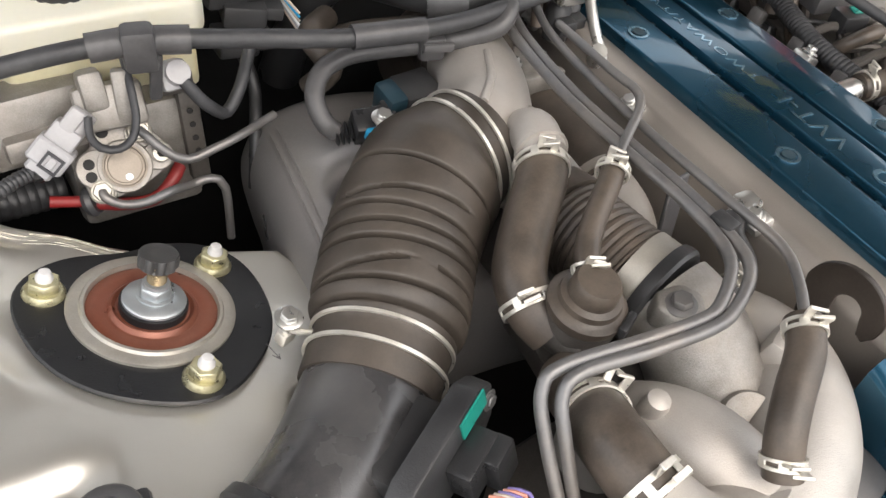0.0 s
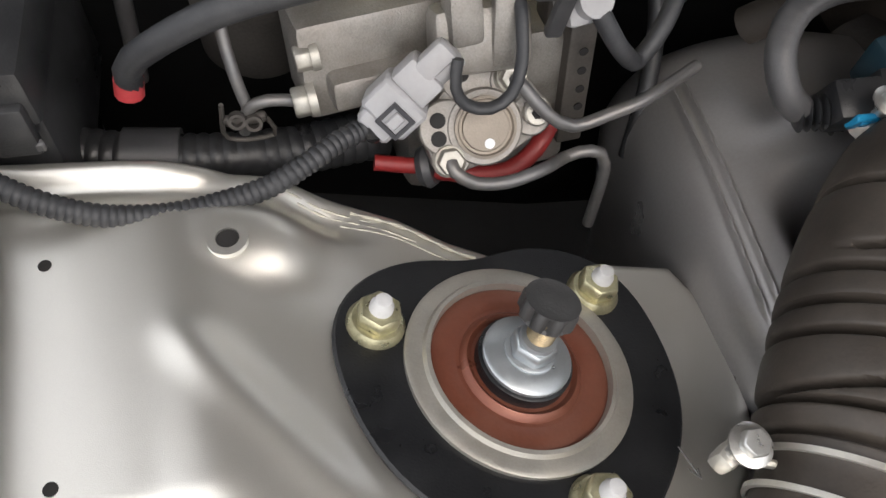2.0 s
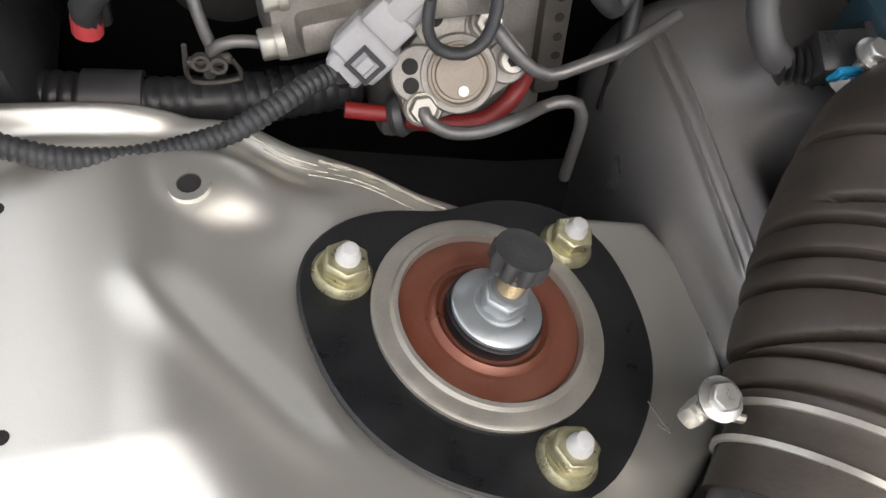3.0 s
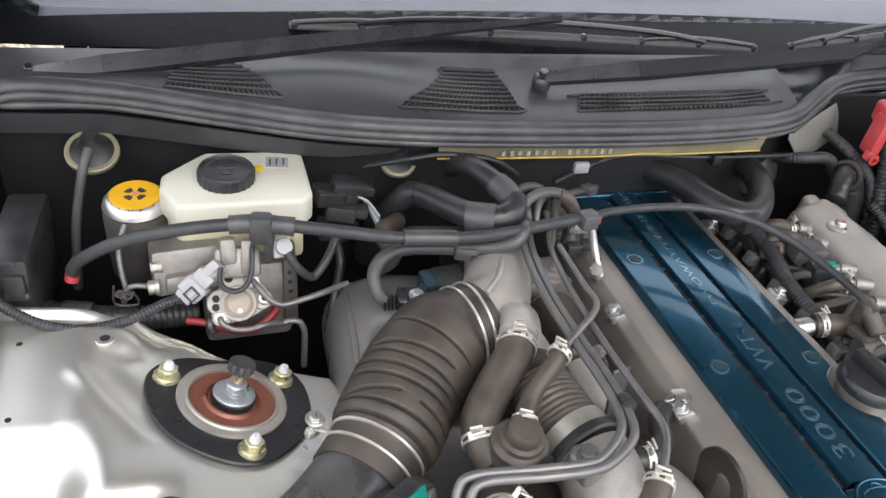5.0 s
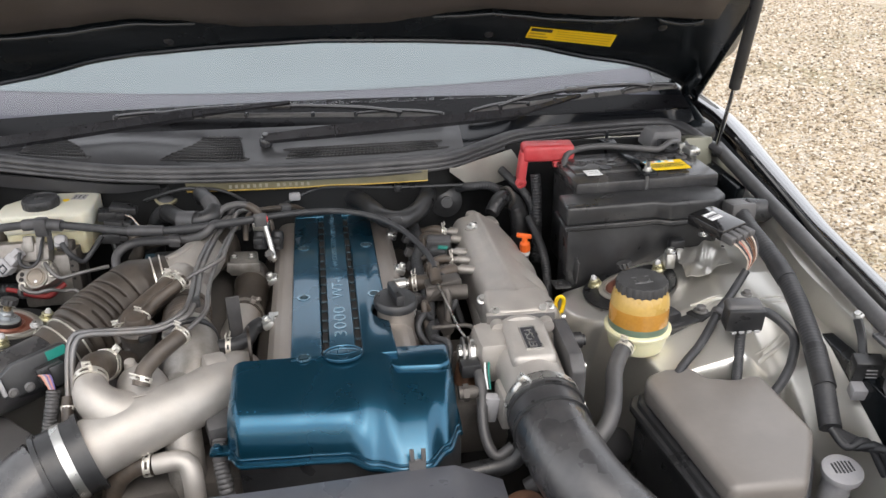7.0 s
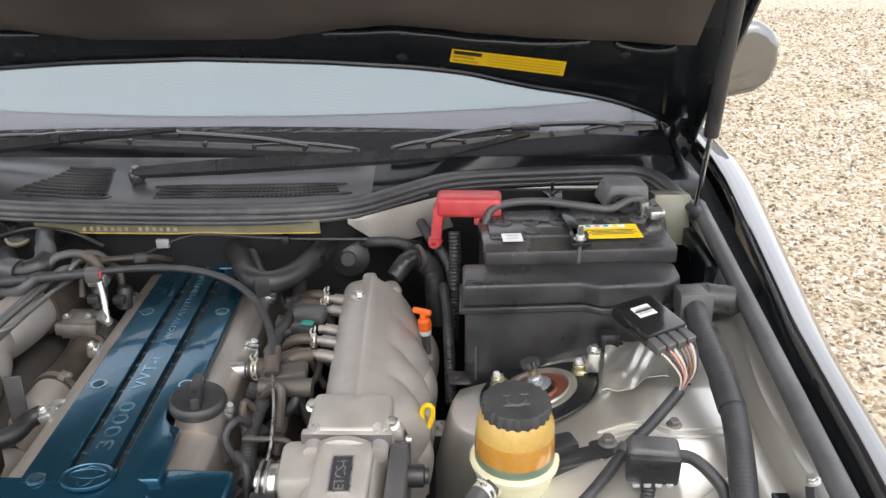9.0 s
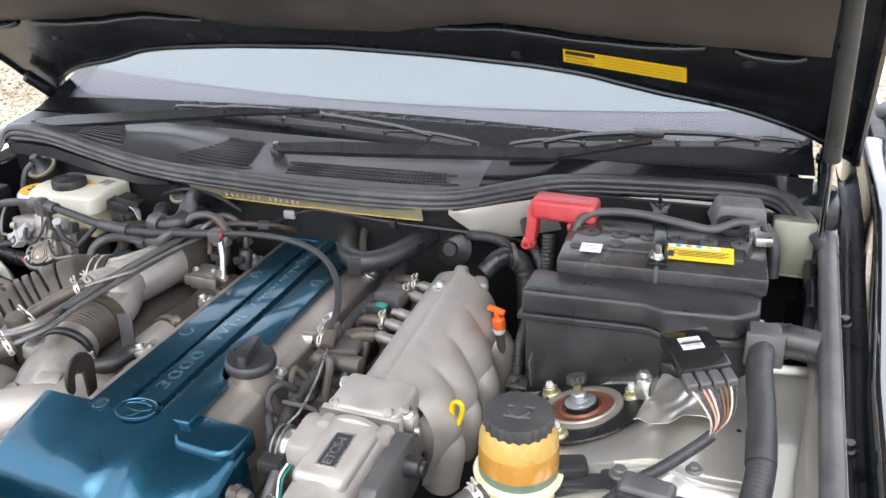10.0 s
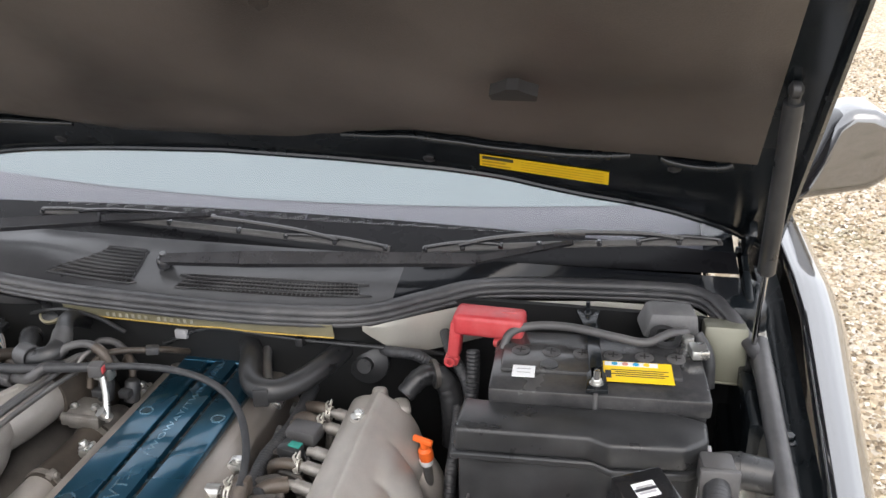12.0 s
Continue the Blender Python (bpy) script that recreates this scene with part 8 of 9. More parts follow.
    lb = thing("lower_brackets", (0.24, -0.28, 0.80), "pale plug, wires and grimy castings beside the throttle body", "wiring plugs")
    part("white_plug", box((0.022, 0.016, 0.045), pose(0.236, -0.288, 0.862, 6, 8, 0), 0.003), M_LGREY, lb)
    part("plug", box((0.03, 0.024, 0.022), pose(0.212, -0.245, 0.905, 0, 0, 5), 0.003), M_BLACK, lb)
    part("lead", tube([(0.222, -0.245, 0.905), (0.224, -0.275, 0.890), (0.222, -0.32, 0.845), (0.235, -0.345, 0.82), (0.26, -0.34, 0.83)], 0.008, 12), M_GREYP, lb)
    part("wire", tube([(0.238, -0.275, 0.885), (0.237, -0.262, 0.905), (0.240, -0.245, 0.912)], 0.0016, 6), M_GREEN, lb)
    part("wire", tube([(0.234, -0.275, 0.885), (0.232, -0.262, 0.905), (0.234, -0.245, 0.912)], 0.0016, 6), M_PAPER, lb)
    part("bracket", box((0.03, 0.05, 0.06), pose(0.262, -0.285, 0.865, 0, 0, 5), 0.006), M_CAST, lb)
    part("casting", box((0.10, 0.20, 0.10), pose(0.22, -0.16, 0.80, 0, 0, 3), 0.02), M_ENGINE, lb)
    part("rusty_stub", lathe([(0.02, 0), (0.02, 0.05), (0.012, 0.055)], (0.21, -0.20, 0.835), (0.2, 0.2, 1), 18), M_RUST, lb)
    part("lower_hose", tube([(0.13, -0.36, 0.80), (0.20, -0.352, 0.80), (0.26, -0.345, 0.81), (0.285, -0.33, 0.85)], 0.014, 16), M_BLACK, lb)
    part("rusty_elbow", tube([(0.22, -0.42, 0.755), (0.255, -0.40, 0.775), (0.28, -0.38, 0.76), (0.30, -0.36, 0.72)], 0.017, 16), M_RUST, lb)
    part("grip", join(lathe([(0.018, 0), (0.018, 0.03)], (0.30, -0.40, 0.755), (0.6, -0.5, 0.4), 18), lathe([(0.010, -0.03), (0.010, 0.05)], (0.30, -0.40, 0.755), (0.6, -0.5, 0.4), 14)), M_ENGINE, lb)
    d = thing("transmission_dipstick", (0.373, 0.147, 0.85), "bright orange dipstick handle on a pale tube", "dipstick")
    part("handle", join(lathe([(0.0100, -0.012), (0.0108, -0.005), (0.010, 0.004), (0.006, 0.007), (0.0052, 0.018)], (0.374, 0.147, 0.915), (-0.1, -0.1, 1), 24), box((0.030, 0.008, 0.009), pose(0.371, 0.145, 0.935, 0, 6, -12), 0.0028)), M_ORANGE, d)
    part("collar", lathe([(0.0092, 0), (0.0098, 0.002), (0.0098, 0.008)], (0.375, 0.148, 0.895), (-0.1, -0.1, 1), 20), M_PAPER, d)
    part("tube", tube([(0.375, 0.148, 0.898), (0.378, 0.152, 0.84), (0.38, 0.16, 0.75)], 0.007, 14), M_LINE, d)
    o = thing("oil_dipstick", (0.385, -0.06, 0.85), "yellow oil dipstick loop", "dipstick")
    part("loop", tube([(0.386, -0.078, 0.865), (0.382, -0.078, 0.893), (0.382, -0.077, 0.914), (0.388, -0.077, 0.922), (0.395, -0.076, 0.916), (0.394, -0.076, 0.900), (0.389, -0.077, 0.886)], 0.0042, 10, oval=0.8), M_YELLOW, o)
    part("rod", tube([(0.386, -0.078, 0.88), (0.386, -0.08, 0.78)], 0.003, 8), M_STEEL, o)
    # grimy fill below
    single("engine_block", box((0.30, 0.62, 0.30), pose(0.02, 0.02, 0.70, 0, 0, 2.2), 0.02), M_ENGINE, "grimy dark engine block below the covers", "engine block")


injector_side()


# ---- battery corner ----
def battery():
    b = thing("battery", (0.605, 0.215, 0.83), "dusty black car battery with yellow and white labels", "battery")
    M = pose(0.601, 0.222, 0.012, 0, 0, 4)
    part("case", box((0.274, 0.152, 0.185), M @ pose(0, 0, 0.915), 0.004), M_BLACK, b)
    part("lid", box((0.284, 0.160, 0.026), M @ pose(0, 0, 1.015), 0.004), M_BATT, b)
    part("lid_step", box((0.24, 0.10, 0.008), M @ pose(-0.01, 0.015, 1.029), 0.003), M_BATT, b)
    # caps greyer than the lid: their rim highlights are put into the colour
    for i in range(6):
        c = M @ Vector((-0.105 + 0.042 * i, 0.012, 1.0325))
        k = part("cell_cap", lathe([(0.0125, 0), (0.0125, 0.0022), (0.011, 0.003)], c, (0, 0, 1), 26), M_GREYP, b)
        part("cap_slot", join(box((0.013, 0.002, 0.0008), Matrix.Translation(c + Vector((0, 0, 0.0032))), 0), box((0.002, 0.013, 0.0008), Matrix.Translation(c + Vector((0, 0, 0.0034))), 0)), M_DARKHOLE, k)
    part("indicator", lathe([(0.012, 0), (0.012, 0.003), (0.006, 0.0035)], M @ Vector((-0.065, -0.022, 1.0325)), (0, 0, 1), 24), M_BLACK, b)
    y = part("yellow_label", box((0.090, 0.050, 0.001), M @ pose(0.052, -0.028, 1.0335), 0), M_YELLOW, b, "yellow label with dark print")
    part("label_head", box((0.070, 0.010, 0.0012), M @ pose(0.044, -0.0095, 1.0338), 0), M_PAPER, y)
    for i, mm in enumerate((M_BLUE, M_PINK, M_BLUE, M_YELLOW)):
        part("label_sign", lathe([(0.0042, 0), (0.0042, 0.0004)], M @ Vector((0.022 + 0.014 * i, -0.0095, 1.0344)), (0, 0, 1), 14), mm, y)
    for i in range(4):
        part("label_print", box((0.075 - 0.012 * (i % 2), 0.0014, 0.0006), M @ pose(0.054, -0.0245 - 0.005 * i, 1.0342), 0), M_INK, y)
    part("label_print", box((0.008, 0.018, 0.0006), M @ pose(0.013, -0.036, 1.0342), 0), M_INK, y)
    w = part("white_label", box((0.030, 0.028, 0.001), M @ pose(-0.098, -0.042, 1.0338), 0), M_PAPER, b, "small white label")
    for i in range(2):
        part("label_print", box((0.018, 0.0016, 0.0006), M @ pose(-0.098, -0.037 - 0.009 * i, 1.0345), 0), M_LGREY, w)
    for x in (-0.125, 0.125):
        part("terminal", lathe([(0.009, 0), (0.008, 0.018), (0.006, 0.019)], M @ Vector((x, 0.055, 1.028)), (0, 0, 1), 18), M_STEEL, b)
    c = thing("battery_clamp", (0.60, 0.22, 1.03), "black steel battery hold-down bar with threaded rods", "battery clamp")
    part("bar", join(box((0.018, 0.175, 0.006), pose(0.595, 0.235, 1.053, 0, 0, 6), 0.002), prism([(-0.014, -0.02), (0.014, -0.02), (0.012, 0.02), (0.005, 0.035), (-0.005, 0.035), (-0.012, 0.02)], 0, 0.006, pose(0.603, 0.150, 1.050, 0, 0, 4), 0.001)), M_FRAME, c)
    part("rear_fork", prism([(-0.018, 0.03), (-0.010, 0.028), (-0.004, 0.012), (0.004, 0.012), (0.010, 0.028), (0.018, 0.03), (0.008, -0.02), (-0.008, -0.02)], 0, 0.006, pose(0.583, 0.315, 1.052, 0, 0, 6), 0.001), M_FRAME, c)
    part("rod", tube([(0.603, 0.144, 1.074), (0.602, 0.140, 0.90)], 0.0032, 10), M_LINE, c)
    part("nut", join(hexbolt((0.603, 0.146, 1.054), (0, 0, 1), 0.007, 0.009), lathe([(0.0045, 0.009), (0.0045, 0.02)], (0.603, 0.146, 1.054), (0, 0, 1), 12)), M_STEEL, c)
    part("rod", tube([(0.580, 0.335, 1.075), (0.580, 0.335, 0.95)], 0.0032, 10), M_FRAME, c)
    part("nut", hexbolt((0.580, 0.335, 1.048), (0, 0, 1), 0.007, 0.010), M_FRAME, c)
    r = thing("positive_terminal_cover", (0.46, 0.29, 1.03), "faded red plastic cover over the positive battery terminal", "terminal cover")
    R = pose(0.438, 0.283, 1.056, 0, 0, -2)
    part("hood", box((0.104, 0.046, 0.034), R @ pose(0.004, 0, 0, 0, 0, 0), 0.008, 3), M_RED, r)
    part("leg", box((0.018, 0.028, 0.062), R @ pose(-0.046, -0.006, -0.028, 0, 6, 0), 0.005), M_RED, r)
    part("tab", join(box((0.022, 0.012, 0.014), R @ pose(-0.050, -0.016, -0.060, 0, 20, 0), 0.003), ring(0.004, 0.008, 0.004, R @ Vector((-0.052, -0.024, -0.060)), (0, -1, 0), 16)), M_RED, r)
    part("plus_mark", join(box((0.020, 0.012, 0.001), R @ pose(0.032, 0.006, 0.0172), 0.0003, 1)), M_RED, r)
    part("foot", box((0.05, 0.02, 0.012), R @ pose(0.038, -0.016, -0.022), 0.004), M_RED, r)
    n = thing("negative_terminal_boot", (0.72, 0.30, 1.03), "dusty grey rubber boot over the negative terminal", "terminal cover")
    part("boot", box((0.085, 0.055, 0.040), pose(0.697, 0.335, 1.058, 5, 5, 14), 0.008, 2, (0.8, 0.75)), M_BOOTG, n)
    part("eye", ring(0.014, 0.022, 0.006, (0.690, 0.282, 1.054), (0.1, -0.2, 1), 28), M_BLACK, n)
    part("strap", tube([(0.735, 0.31, 1.05), (0.752, 0.295, 1.025), (0.756, 0.285, 0.98)], 0.009, 12), M_LOOM, n)
    part("post_clamp", box((0.024, 0.03, 0.014), pose(0.735, 0.262, 1.050, 0, 0, 10), 0.003), M_STEEL, n)
    single("battery_cable", tube([(0.466, 0.236, 1.030), (0.475, 0.255, 1.054), (0.505, 0.270, 1.062), (0.56, 0.272, 1.064), (0.625, 0.262, 1.060), (0.665, 0.262, 1.056), (0.695, 0.282, 1.062), (0.72, 0.30, 1.058)], 0.0062, 12), M_GREYP, "dusty grey battery cable lying across the battery", "cable")
    single("battery_loom", tube([(0.418, 0.275, 1.01), (0.420, 0.262, 0.97), (0.418, 0.245, 0.92), (0.415, 0.22, 0.84)], 0.011, 12, ripple=(0.006, 0.002)), M_LOOM, "corrugated black battery loom", "wiring loom", "loom runs")
    f = thing("relay_box", (0.58, 0.1, 0.84), "dusty black plastic fuse and relay box with stepped lid", "fuse box")
    F = pose(0.0, 0.0, 0.0)
    lid = [(0.432, 0.066), (0.60, 0.078), (0.625, 0.066), (0.715, 0.076), (0.742, 0.100), (0.742, 0.140), (0.70, 0.152), (0.62, 0.150), (0.60, 0.142), (0.432, 0.138)]
    part("lid", prism(lid, 0.984, 1.020, None, 0.006, 3), M_BLACK, f)
    part("lid_flange", prism([(p[0] + (0.004 if p[0] > 0.59 else -0.004), p[1] + (0.004 if p[1] > 0.11 else -0.004)) for p in lid], 0.975, 0.985, None, 0.002, 1), M_BLACK, f)
    part("case", prism([(0.436, 0.072), (0.60, 0.082), (0.72, 0.084), (0.735, 0.10), (0.735, 0.14), (0.436, 0.136)], 0.84, 0.977, None, 0.006), M_BLACK, f)
    part("side_clip", box((0.006, 0.02, 0.022), pose(0.745, 0.115, 0.984), 0.001, 1), M_LGREY, f)
    part("mount_foot", join(box((0.032, 0.030, 0.006), pose(0.428, 0.066, 0.868, 0, 0, 5), 0.002), hexbolt((0.424, 0.060, 0.871), (0, 0, 1), 0.007, 0.006)), M_BLACK, f)
    part("bracket", box((0.003, 0.02, 0.05), pose(0.452, 0.056, 0.90, 12, 0, 0), 0.001, 1), M_GREYP, f)
    part("foot_clip", box((0.028, 0.02, 0.03), pose(0.640, 0.062, 0.935), 0.004), M_BLACK, f)


battery()


def tower_side():
    p = thing("power_steering_reservoir", (0.497, -0.15, 0.84), "amber power steering reservoir with fluted black cap in a cream holder", "fluid reservoir")
    c, ax = (0.496, -0.160, 0.018), (0, 0, 1)
    part("base", lathe([(0.030, 0.848), (0.043, 0.855), (0.0465, 0.868), (0.0465, 0.880), (0.0525, 0.884), (0.0535, 0.890), (0.0515, 0.893), (0.047, 0.893)], c, ax, 44), M_CREAM, p, "cream plastic holder")
    part("lower_body", lathe([(0.0470, 0.888), (0.0475, 0.898), (0.0475, 0.903), (0.0468, 0.905)], c, ax, 44), M_GREENB, p, "green-stained lower tank")
    part("fluid_body", lathe([(0.0472, 0.9035), (0.0470, 0.926), (0.0462, 0.931)], c, ax, 44), M_AMBER, p, "amber fluid showing through the tank")
    part("upper_body", lathe([(0.0462, 0.9305), (0.0455, 0.942), (0.0425, 0.951), (0.040, 0.957)], c, ax, 44), M_AMBER2, p, "clearer yellow plastic above the fluid")
    part("cap", lathe([(0.036, 0.953), (0.0405, 0.954), (0.0412, 0.9685), (0.0395, 0.972), (0.012, 0.9705), (0.01, 0.973)], c, ax, 96, lobes=22, depth=0.0022), M_CAPGREY, p, "dusty black fluted cap")
    for i in range(3):
        part("cap_print", box((0.030 - 0.006 * (i % 2), 0.002, 0.0008), pose(0.496, -0.170 + 0.010 * i, 0.9895, 0, 0, 8), 0), M_BOOTG, p)
    part("holder", box((0.04, 0.03, 0.05), pose(0.553, -0.138, 0.892, 0, 0, 20), 0.006), M_BLACK, p)
    part("nozzle", lathe([(0.013, 0), (0.013, 0.02)], (0.478, -0.186, 0.888), (-0.5, -0.6, 0.25), 18), M_CREAM, p)
    h = thing("return_hose", (0.46, -0.25, 0.80), "dusty grey rubber power steering hose", "hose", "rubber hoses")
    part("hose", tube([(0.468, -0.196, 0.894), (0.460, -0.208, 0.897), (0.446, -0.226, 0.893), (0.430, -0.256, 0.884), (0.420, -0.290, 0.874), (0.410, -0.318, 0.862), (0.394, -0.338, 0.845), (0.365, -0.352, 0.825), (0.32, -0.36, 0.80), (0.28, -0.36, 0.77)], 0.0130, 20), M_GREYP, h)
    part("clamp", spring_clamp((0.458, -0.211, 0.896), (-0.6, -0.8, -0.1), 0.0136, (0, 0, 1), 0.010), M_BAND, h)

    k = thing("tower_bracket", (0.61, -0.1, 0.88), "black pressed bracket with loom clips beside the strut tower", "bracket")
    part("arm", join(box((0.062, 0.026, 0.006), pose(0.578, -0.150, 0.902, 0, -8, 12), 0.003), box((0.036, 0.034, 0.007), pose(0.610, -0.138, 0.908, 0, -8, 30), 0.004), box((0.05, 0.006, 0.034), pose(0.562, -0.160, 0.888, 0, 0, 14), 0.003)), M_BLACK, k)
    part("strap", join(box((0.034, 0.014, 0.004), pose(0.640, -0.150, 0.914, 0, -8, -25), 0.0015), box((0.018, 0.060, 0.004), pose(0.652, -0.178, 0.917, -6, 0, 8), 0.0015)), M_BLACK, k)
    part("clip", ring(0.0070, 0.0100, 0.012, (0.627, -0.163, 0.925), (-0.6, -0.75, -0.2), 18), M_GREYP, k)
    part("bolt", hexbolt((0.610, -0.138, 0.912), (0, 0, 1), 0.0085, 0.010), M_LINE, k)
    part("bolt", hexbolt((0.690, -0.128, 0.932), (0, 0, 1), 0.0065, 0.008), M_LINE, k)
    s = thing("acceleration_sensor", (0.648, -0.2, 0.90), "black box-shaped sensor with hanging leads", "sensor")
    part("body", box((0.058, 0.030, 0.040), pose(0.648, -0.206, 0.938, 8, 0, -6), 0.004), M_BLACK, s)
    part("hood", box((0.060, 0.034, 0.012), pose(0.648, -0.203, 0.958, 8, 0, -6), 0.004, 2, (0.85, 0.7)), M_GREYP, s)
    for i in range(4):
        part("tooth", box((0.008, 0.003, 0.004), pose(0.628 + 0.0125 * i, -0.2225, 0.9195), 0.0005, 1), M_LGREY, s)
    part("lead", tube([(0.646, -0.210, 0.920), (0.644, -0.216, 0.900), (0.637, -0.232, 0.882), (0.624, -0.260, 0.868), (0.612, -0.285, 0.855)], 0.0085, 12, ripple=(0.005, 0.0012)), M_LOOM, s)
    part("lead", tube([(0.672, -0.196, 0.940), (0.695, -0.192, 0.934), (0.718, -0.202, 0.918), (0.730, -0.222, 0.902), (0.712, -0.256, 0.882), (0.682, -0.290, 0.872), (0.655, -0.31, 0.86)], 0.0075, 12), M_LOOM, s)
    r = thing("igniter_module", (0.665, 0.03, 0.94), "flat black module with white label and wires", "control module")
    R = pose(0.672, -0.020, 1.016, 5, -3, 27)
    part("body", box((0.060, 0.076, 0.020), R, 0.003), M_GLOSSP, r)
    lb = part("white_label", box((0.026, 0.022, 0.0008), R @ pose(-0.002, 0.008, 0.0104), 0), M_PAPER, r, "white printed label")
    for i in range(2):
        part("label_print", box((0.020, 0.003, 0.0006), R @ pose(-0.002, 0.003 + 0.009 * i, 0.0111), 0), M_LGREY, lb)
    part("label_gap", box((0.026, 0.004, 0.0006), R @ pose(-0.002, 0.008, 0.0110), 0), M_INK, lb)
    for i in range(4):
        part("plug", box((0.013, 0.024, 0.014), R @ pose(-0.024 + 0.0155 * i, -0.048, -0.002), 0.002, 1), M_GREYP, r)
    for i in range(9):
        part("wire", tube([R @ Vector((-0.026 + 0.0065 * i, -0.056, -0.003)), R @ Vector((-0.020 + 0.0055 * i, -0.068, -0.010)), R @ Vector((-0.010 + 0.003 * i, -0.082, -0.030)), (0.702, -0.092, 0.955)], 0.0014, 6), (M_WIREW, M_INK, M_PINK, M_WIREW, M_INK, M_RUST, M_RUST, M_WIREW, M_INK)[i], r)
    part("sleeve", tube([(0.704, -0.088, 0.955), (0.692, -0.098, 0.946), (0.660, -0.132, 0.934), (0.628, -0.163, 0.925), (0.600, -0.196, 0.912), (0.572, -0.226, 0.901), (0.540, -0.252, 0.888), (0.515, -0.275, 0.872)], 0.0072, 14, ripple=(0.004, 0.0005)), M_LOOM, r)
    rng = random.Random(3)
    ph = [rng.uniform(0, 6) for _ in range(6)]
    part("foil_wrap", sheet(lambda u, v: (0.632 + 0.085 * u - 0.02 * v, 0.035 - 0.105 * v + 0.02 * u + 0.006 * math.sin(9 * u + ph[0]), 0.938 + 0.012 * u + 0.003 * math.sin(7 * u + 4 * v + ph[1]) + 0.003 * math.sin(9 * v - 5 * u + ph[2]) + 0.0012 * math.sin(21 * u + 13 * v)), 26, 26, 0.001), M_SILVER, r, "crumpled pale foil under the module")
    part("stand", join(box((0.018, 0.018, 0.03), pose(0.612, 0.018, 0.930), 0.003), hexbolt((0.612, 0.018, 0.946), (0, 0, 1), 0.007, 0.008)), M_STEEL, r)
    part("stand", hexbolt((0.690, 0.062, 0.955), (0, 0, 1), 0.006, 0.007), M_STEEL, r)
    t = thing("harness_conduit", (0.75, -0.1, 0.95), "fat black taped wiring conduit running along the wing", "wiring loom")
    part("end_collar", join(box((0.040, 0.052, 0.038), pose(0.750, 0.062, 0.998, -6, 0, 4), 0.006), box((0.046, 0.010, 0.044), pose(0.750, 0.040, 1.000, -6, 0, 4), 0.003)), M_GREYP, t, "dusty grey square collar")
    part("end_cap", join(tube([(0.752, 0.072, 0.975), (0.754, 0.084, 0.987), (0.766, 0.087, 0.991), (0.792, 0.086, 0.990), (0.828, 0.084, 0.986)], 0.0215, 24), ring(0.019, 0.0232, 0.004, (0.776, 0.0865, 0.9905), (1, 0, 0), 26)), M_BLACK, t)
    part("conduit", tube([(0.748, 0.043, 1.000), (0.747, 0.0, 0.990), (0.754, -0.06, 0.974), (0.758, -0.13, 0.952), (0.748, -0.21, 0.928), (0.730, -0.30, 0.898), (0.712, -0.38, 0.850)], 0.0160, 20, ripple=(0.006, 0.0008)), M_LOOM, t)
    part("tape", tube([(0.7555, -0.085, 0.967), (0.7575, -0.125, 0.954)], 0.0168, 18), M_LOOM, t)
    part("tape", tube([(0.738, -0.265, 0.911), (0.724, -0.33, 0.884)], 0.0168, 18), M_BLACK, t)
    for i in range(5):
        part("cable_tail", tube([(0.712, -0.38, 0.850), (0.725 + 0.008 * i, -0.405, 0.835), (0.75 + 0.01 * i, -0.41 - 0.012 * i, 0.845), (0.775 + 0.01 * i, -0.43 - 0.01 * i, 0.80)], 0.006, 10), M_LOOM, t)
    y = thing("wing_relay", (0.79, -0.33, 0.87), "small black relay with grey plug on the inner wing", "relay")
    part("body", box((0.042, 0.024, 0.040), pose(0.790, -0.318, 0.905, 15, 0, -10), 0.003), M_BLACK, y)
    for i in range(4):
        part("print", box((0.016, 0.0008, 0.0018), pose(0.791, -0.3325, 0.915 - 0.006 * i, 15, 0, -10), 0), M_LGREY, y)
    part("plug", box((0.034, 0.022, 0.022), pose(0.784, -0.330, 0.873, 15, 0, -10), 0.003), M_LGREY, y)
    part("stay", tube([(0.800, -0.262, 0.955), (0.796, -0.285, 0.94), (0.792, -0.302, 0.92)], 0.007, 8, oval=0.5), M_BLACK, y)
    part("bolt", hexbolt((0.803, -0.258, 0.958), (-0.4, 0, 1), 0.006, 0.007), M_STEEL, y)
    d = thing("intake_duct_box", (0.59, -0.38, 0.66), "dusty brown-grey plastic intake resonator box", "intake duct")
    top = [(0.478, -0.264), (0.510, -0.250), (0.552, -0.251), (0.566, -0.280), (0.605, -0.290), (0.630, -0.283), (0.649, -0.284), (0.660, -0.42), (0.640, -0.455), (0.600, -0.52), (0.500, -0.52), (0.487, -0.42), (0.468, -0.285)]
    part("lid", prism(top, 0.845, 0.885, pose(0, 0, 0), 0.012, 4), M_DUCT, d)
    part("body", prism([((x - 0.565) * 1.04 + 0.562, (y + 0.38) * 1.04 - 0.38) for x, y in top], 0.60, 0.847, None, 0.006), M_BLACK, d)
    part("rim", prism([((x - 0.565) * 1.12 + 0.560, (y + 0.38) * 1.09 - 0.38) for x, y in top], 0.826, 0.838, None, 0.003, 1), M_BLACK, d)
    w = thing("washer_filler", (0.705, -0.435, 0.80), "pale washer filler cap with dark printed symbol", "filler cap")
    part("neck", tube([(0.700, -0.432, 0.76), (0.702, -0.434, 0.815)], 0.020, 20), M_LGREY, w)
    part("cap", lathe([(0.027, 0.0), (0.028, 0.006), (0.027, 0.010), (0.02, 0.012)], (0.703, -0.436, 0.815), (-0.05, -0.15, 1), 36), M_LGREY, w)
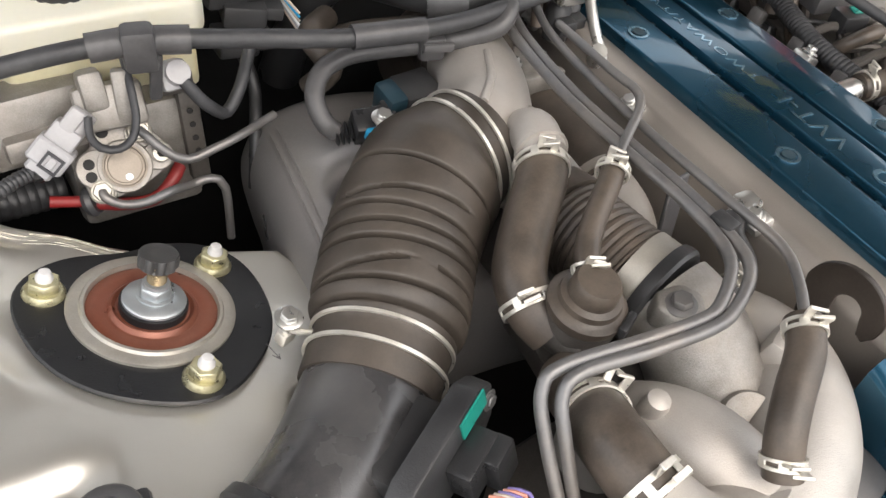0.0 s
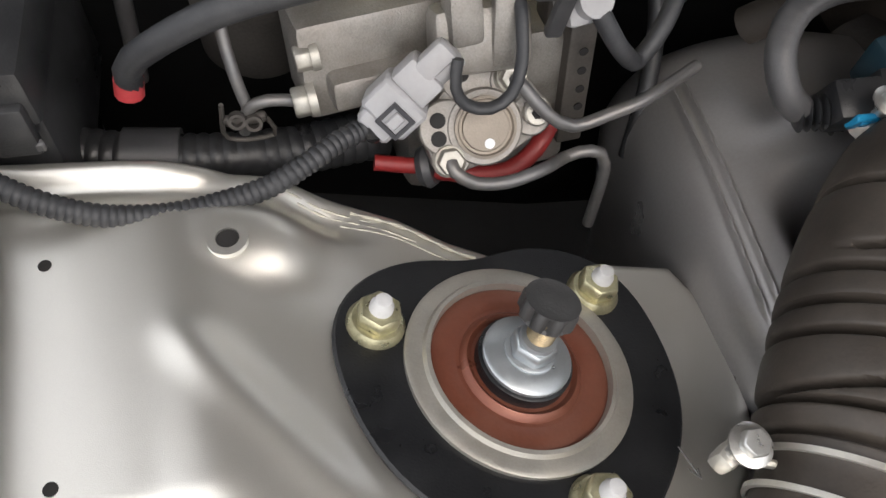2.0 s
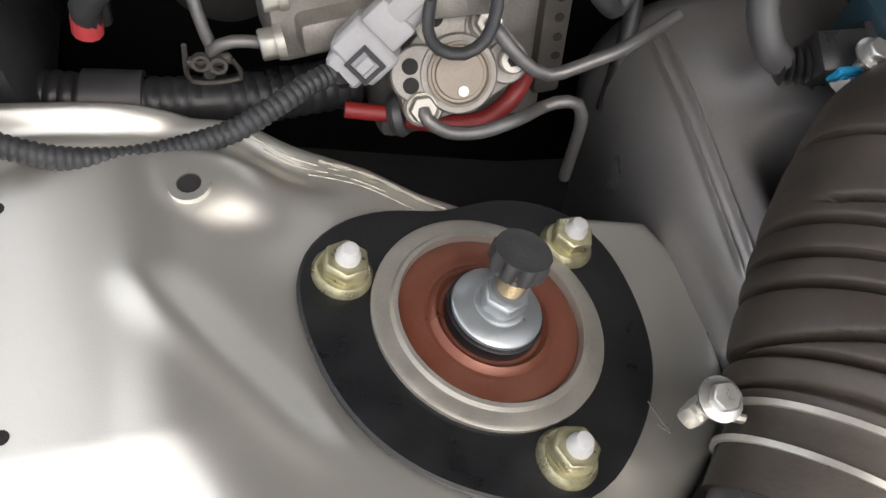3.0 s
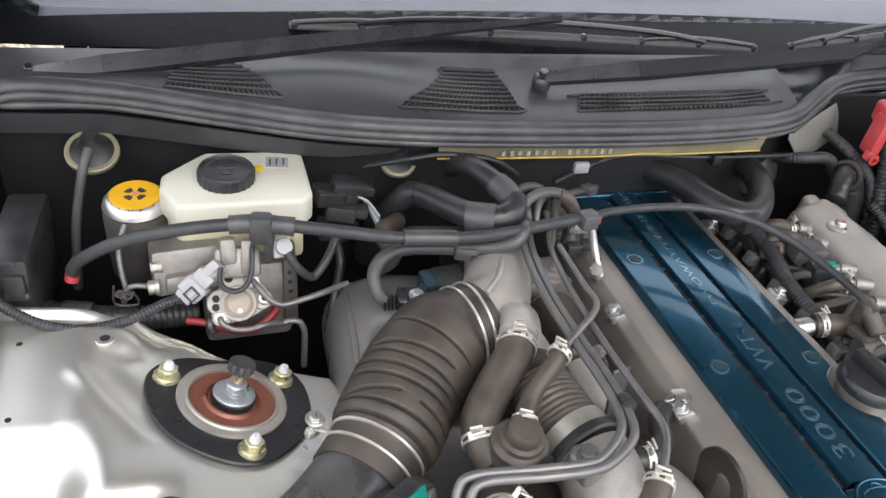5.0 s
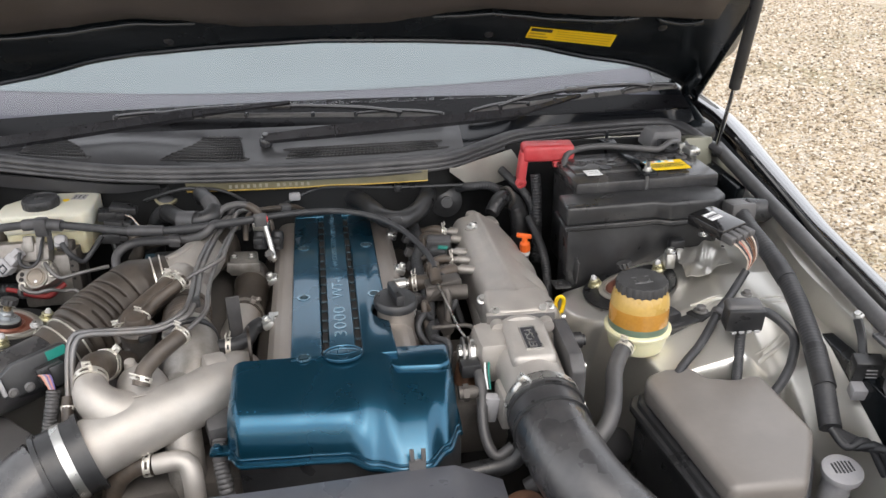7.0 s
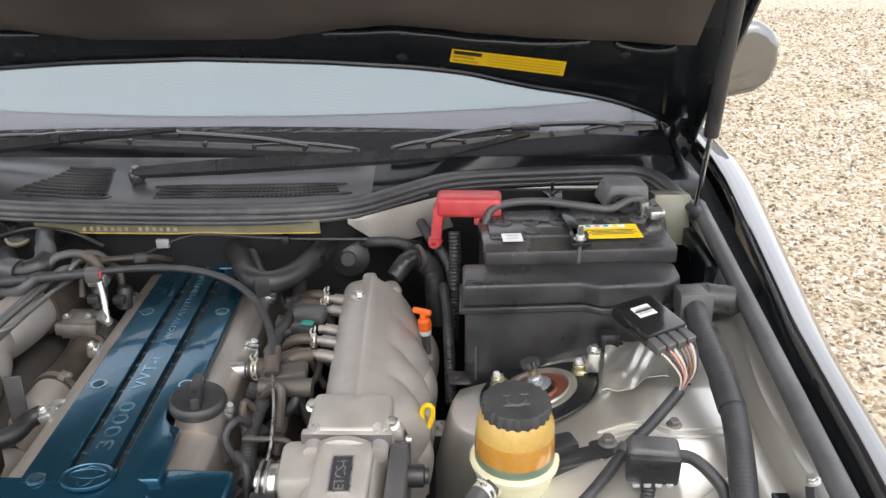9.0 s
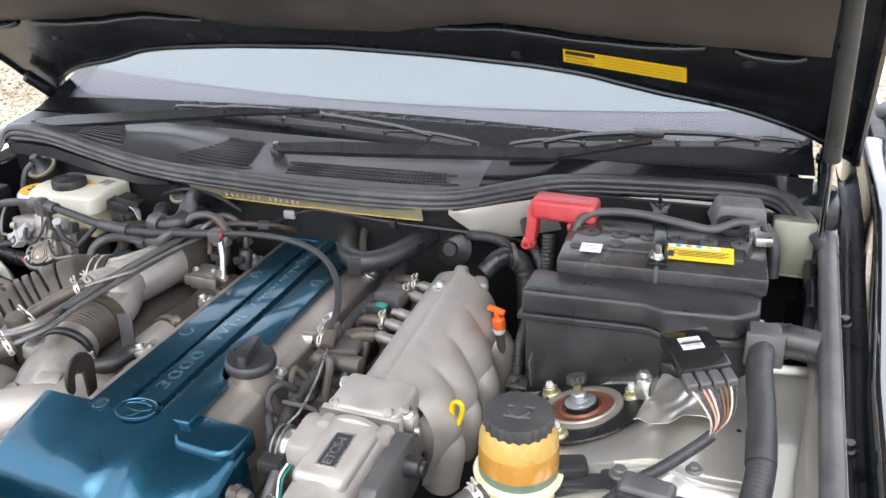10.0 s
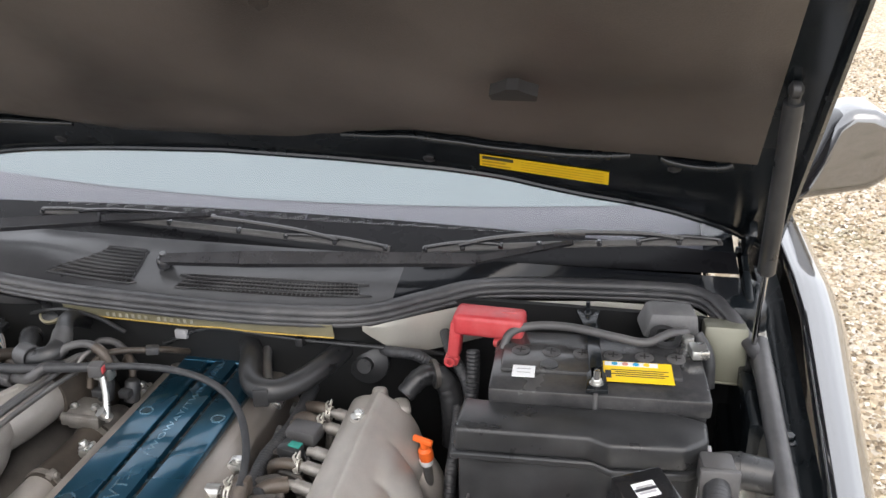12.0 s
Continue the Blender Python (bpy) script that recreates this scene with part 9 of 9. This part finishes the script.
    for i in range(6):
        part("symbol_bar", box((0.0025, 0.022 - 0.002 * abs(i - 2.5), 0.0008), axis_frame((0.703, -0.436, 0.8275), (-0.05, -0.15, 1)) @ pose(-0.0125 + 0.005 * i, 0, 0), 0), M_INK, w)
    b = thing("bumper_stop", (0.0, 0, 0), "black rubber buffer on a stepped inner wing ledge", "rubber buffer", "rubber buffers")
    b.location = (-0.592, -0.160, 0.90)
    part("buffer", lathe([(0.019, 0), (0.019, 0.022), (0.016, 0.026), (0.009, 0.028), (0.008, 0.022)], (-0.592, -0.158, 0.908), (0, 0, 1), 26), M_RUBBER, b)
    part("seat", box((0.046, 0.044, 0.03), pose(-0.592, -0.158, 0.896), 0.004), M_BLACK, b)


tower_side()


# ---- front left: airbox and lower pipes ----
def front_left():
    a = thing("air_cleaner_box", (-0.52, -0.32, 0.66), "matt black air cleaner box with a dusty grey ridged lid", "air cleaner")
    lid = [(-0.70, -0.30), (-0.60, -0.235), (-0.51, -0.185), (-0.485, -0.182), (-0.425, -0.235), (-0.415, -0.262), (-0.44, -0.36), (-0.50, -0.50), (-0.70, -0.50)]
    raised = [(-0.70, -0.345), (-0.60, -0.282), (-0.512, -0.222), (-0.485, -0.192), (-0.428, -0.240), (-0.420, -0.264), (-0.445, -0.36), (-0.505, -0.495), (-0.70, -0.495)]
    part("lid", prism(raised, 0.80, 0.846, None, 0.006, 3), M_LID, a, "dusty mid-grey plastic lid")
    part("lid_flange", prism(lid, 0.80, 0.834, None, 0.004, 2), M_LID, a)
    part("body", prism([(x * 1.0, y - 0.002) for x, y in lid], 0.55, 0.795, None, 0.006), M_BLACK, a)
    part("lid_rim", prism([((x + 0.55) * 1.03 - 0.55, (y + 0.34) * 1.03 - 0.34) for x, y in lid], 0.792, 0.803, None, 0.002, 1), M_BLACK, a)
    part("ridge", tube([(-0.690, -0.286, 0.835), (-0.60, -0.231, 0.836), (-0.515, -0.187, 0.835)], 0.0035, 8), M_LID, a)
    part("latch", box((0.030, 0.010, 0.014), pose(-0.505, -0.190, 0.842, 0, 0, 28), 0.002), M_BLACK, a)
    c = thing("coolant_elbow", (-0.17, -0.37, 0.82), "small cast aluminium coolant elbow with spring clamp", "coolant elbow")
    part("elbow", tube([(-0.236, -0.336, 0.845), (-0.205, -0.335, 0.848), (-0.190, -0.340, 0.842), (-0.184, -0.352, 0.82), (-0.184, -0.36, 0.78)], 0.0145, 18), M_CAST, c)
    part("clamp", spring_clamp((-0.244, -0.336, 0.845), (1, 0, 0), 0.0148, (0, 0, 1), 0.010), M_BAND, c)
    part("hose", tube([(-0.238, -0.336, 0.845), (-0.262, -0.334, 0.842), (-0.29, -0.340, 0.82), (-0.31, -0.35, 0.76)], 0.0142, 18), M_HOSE, c)
    w = thing("cam_sensor_plug", (-0.14, -0.31, 0.85), "dusty grey plug and corrugated loom beside the timing cover", "wiring plugs")
    part("plug", box((0.040, 0.045, 0.035), pose(-0.150, -0.290, 0.868, 8, 0, 18), 0.004), M_GREYP, w)
    part("arm", box((0.05, 0.018, 0.012), pose(-0.135, -0.255, 0.885, 0, -15, 40), 0.003), M_GREYP, w)
    part("loom", tube([(-0.150, -0.312, 0.86), (-0.148, -0.335, 0.84), (-0.140, -0.36, 0.80), (-0.135, -0.37, 0.74)], 0.0115, 14, ripple=(0.006, 0.002)), M_GREYP, w)
    single("lower_casting", box((0.20, 0.22, 0.16), pose(-0.23, -0.24, 0.73, 0, 0, 10), 0.03), M_ENGINE, "grimy castings low at the front of the engine", "engine casting")
    single("front_hose", tube([(-0.40, -0.34, 0.79), (-0.33, -0.375, 0.80), (-0.26, -0.40, 0.80), (-0.18, -0.42, 0.79)], 0.022, 18), M_HOSE, "dusty dark coolant hose low behind the radiator", "hose", "rubber hoses")
    single("charge_hose", tube([(0.30, -0.30, 0.78), (0.40, -0.27, 0.76), (0.45, -0.25, 0.74)], 0.03, 18), M_BLACK, "black rubber hose low beside the reservoir", "hose", "rubber hoses")


front_left()
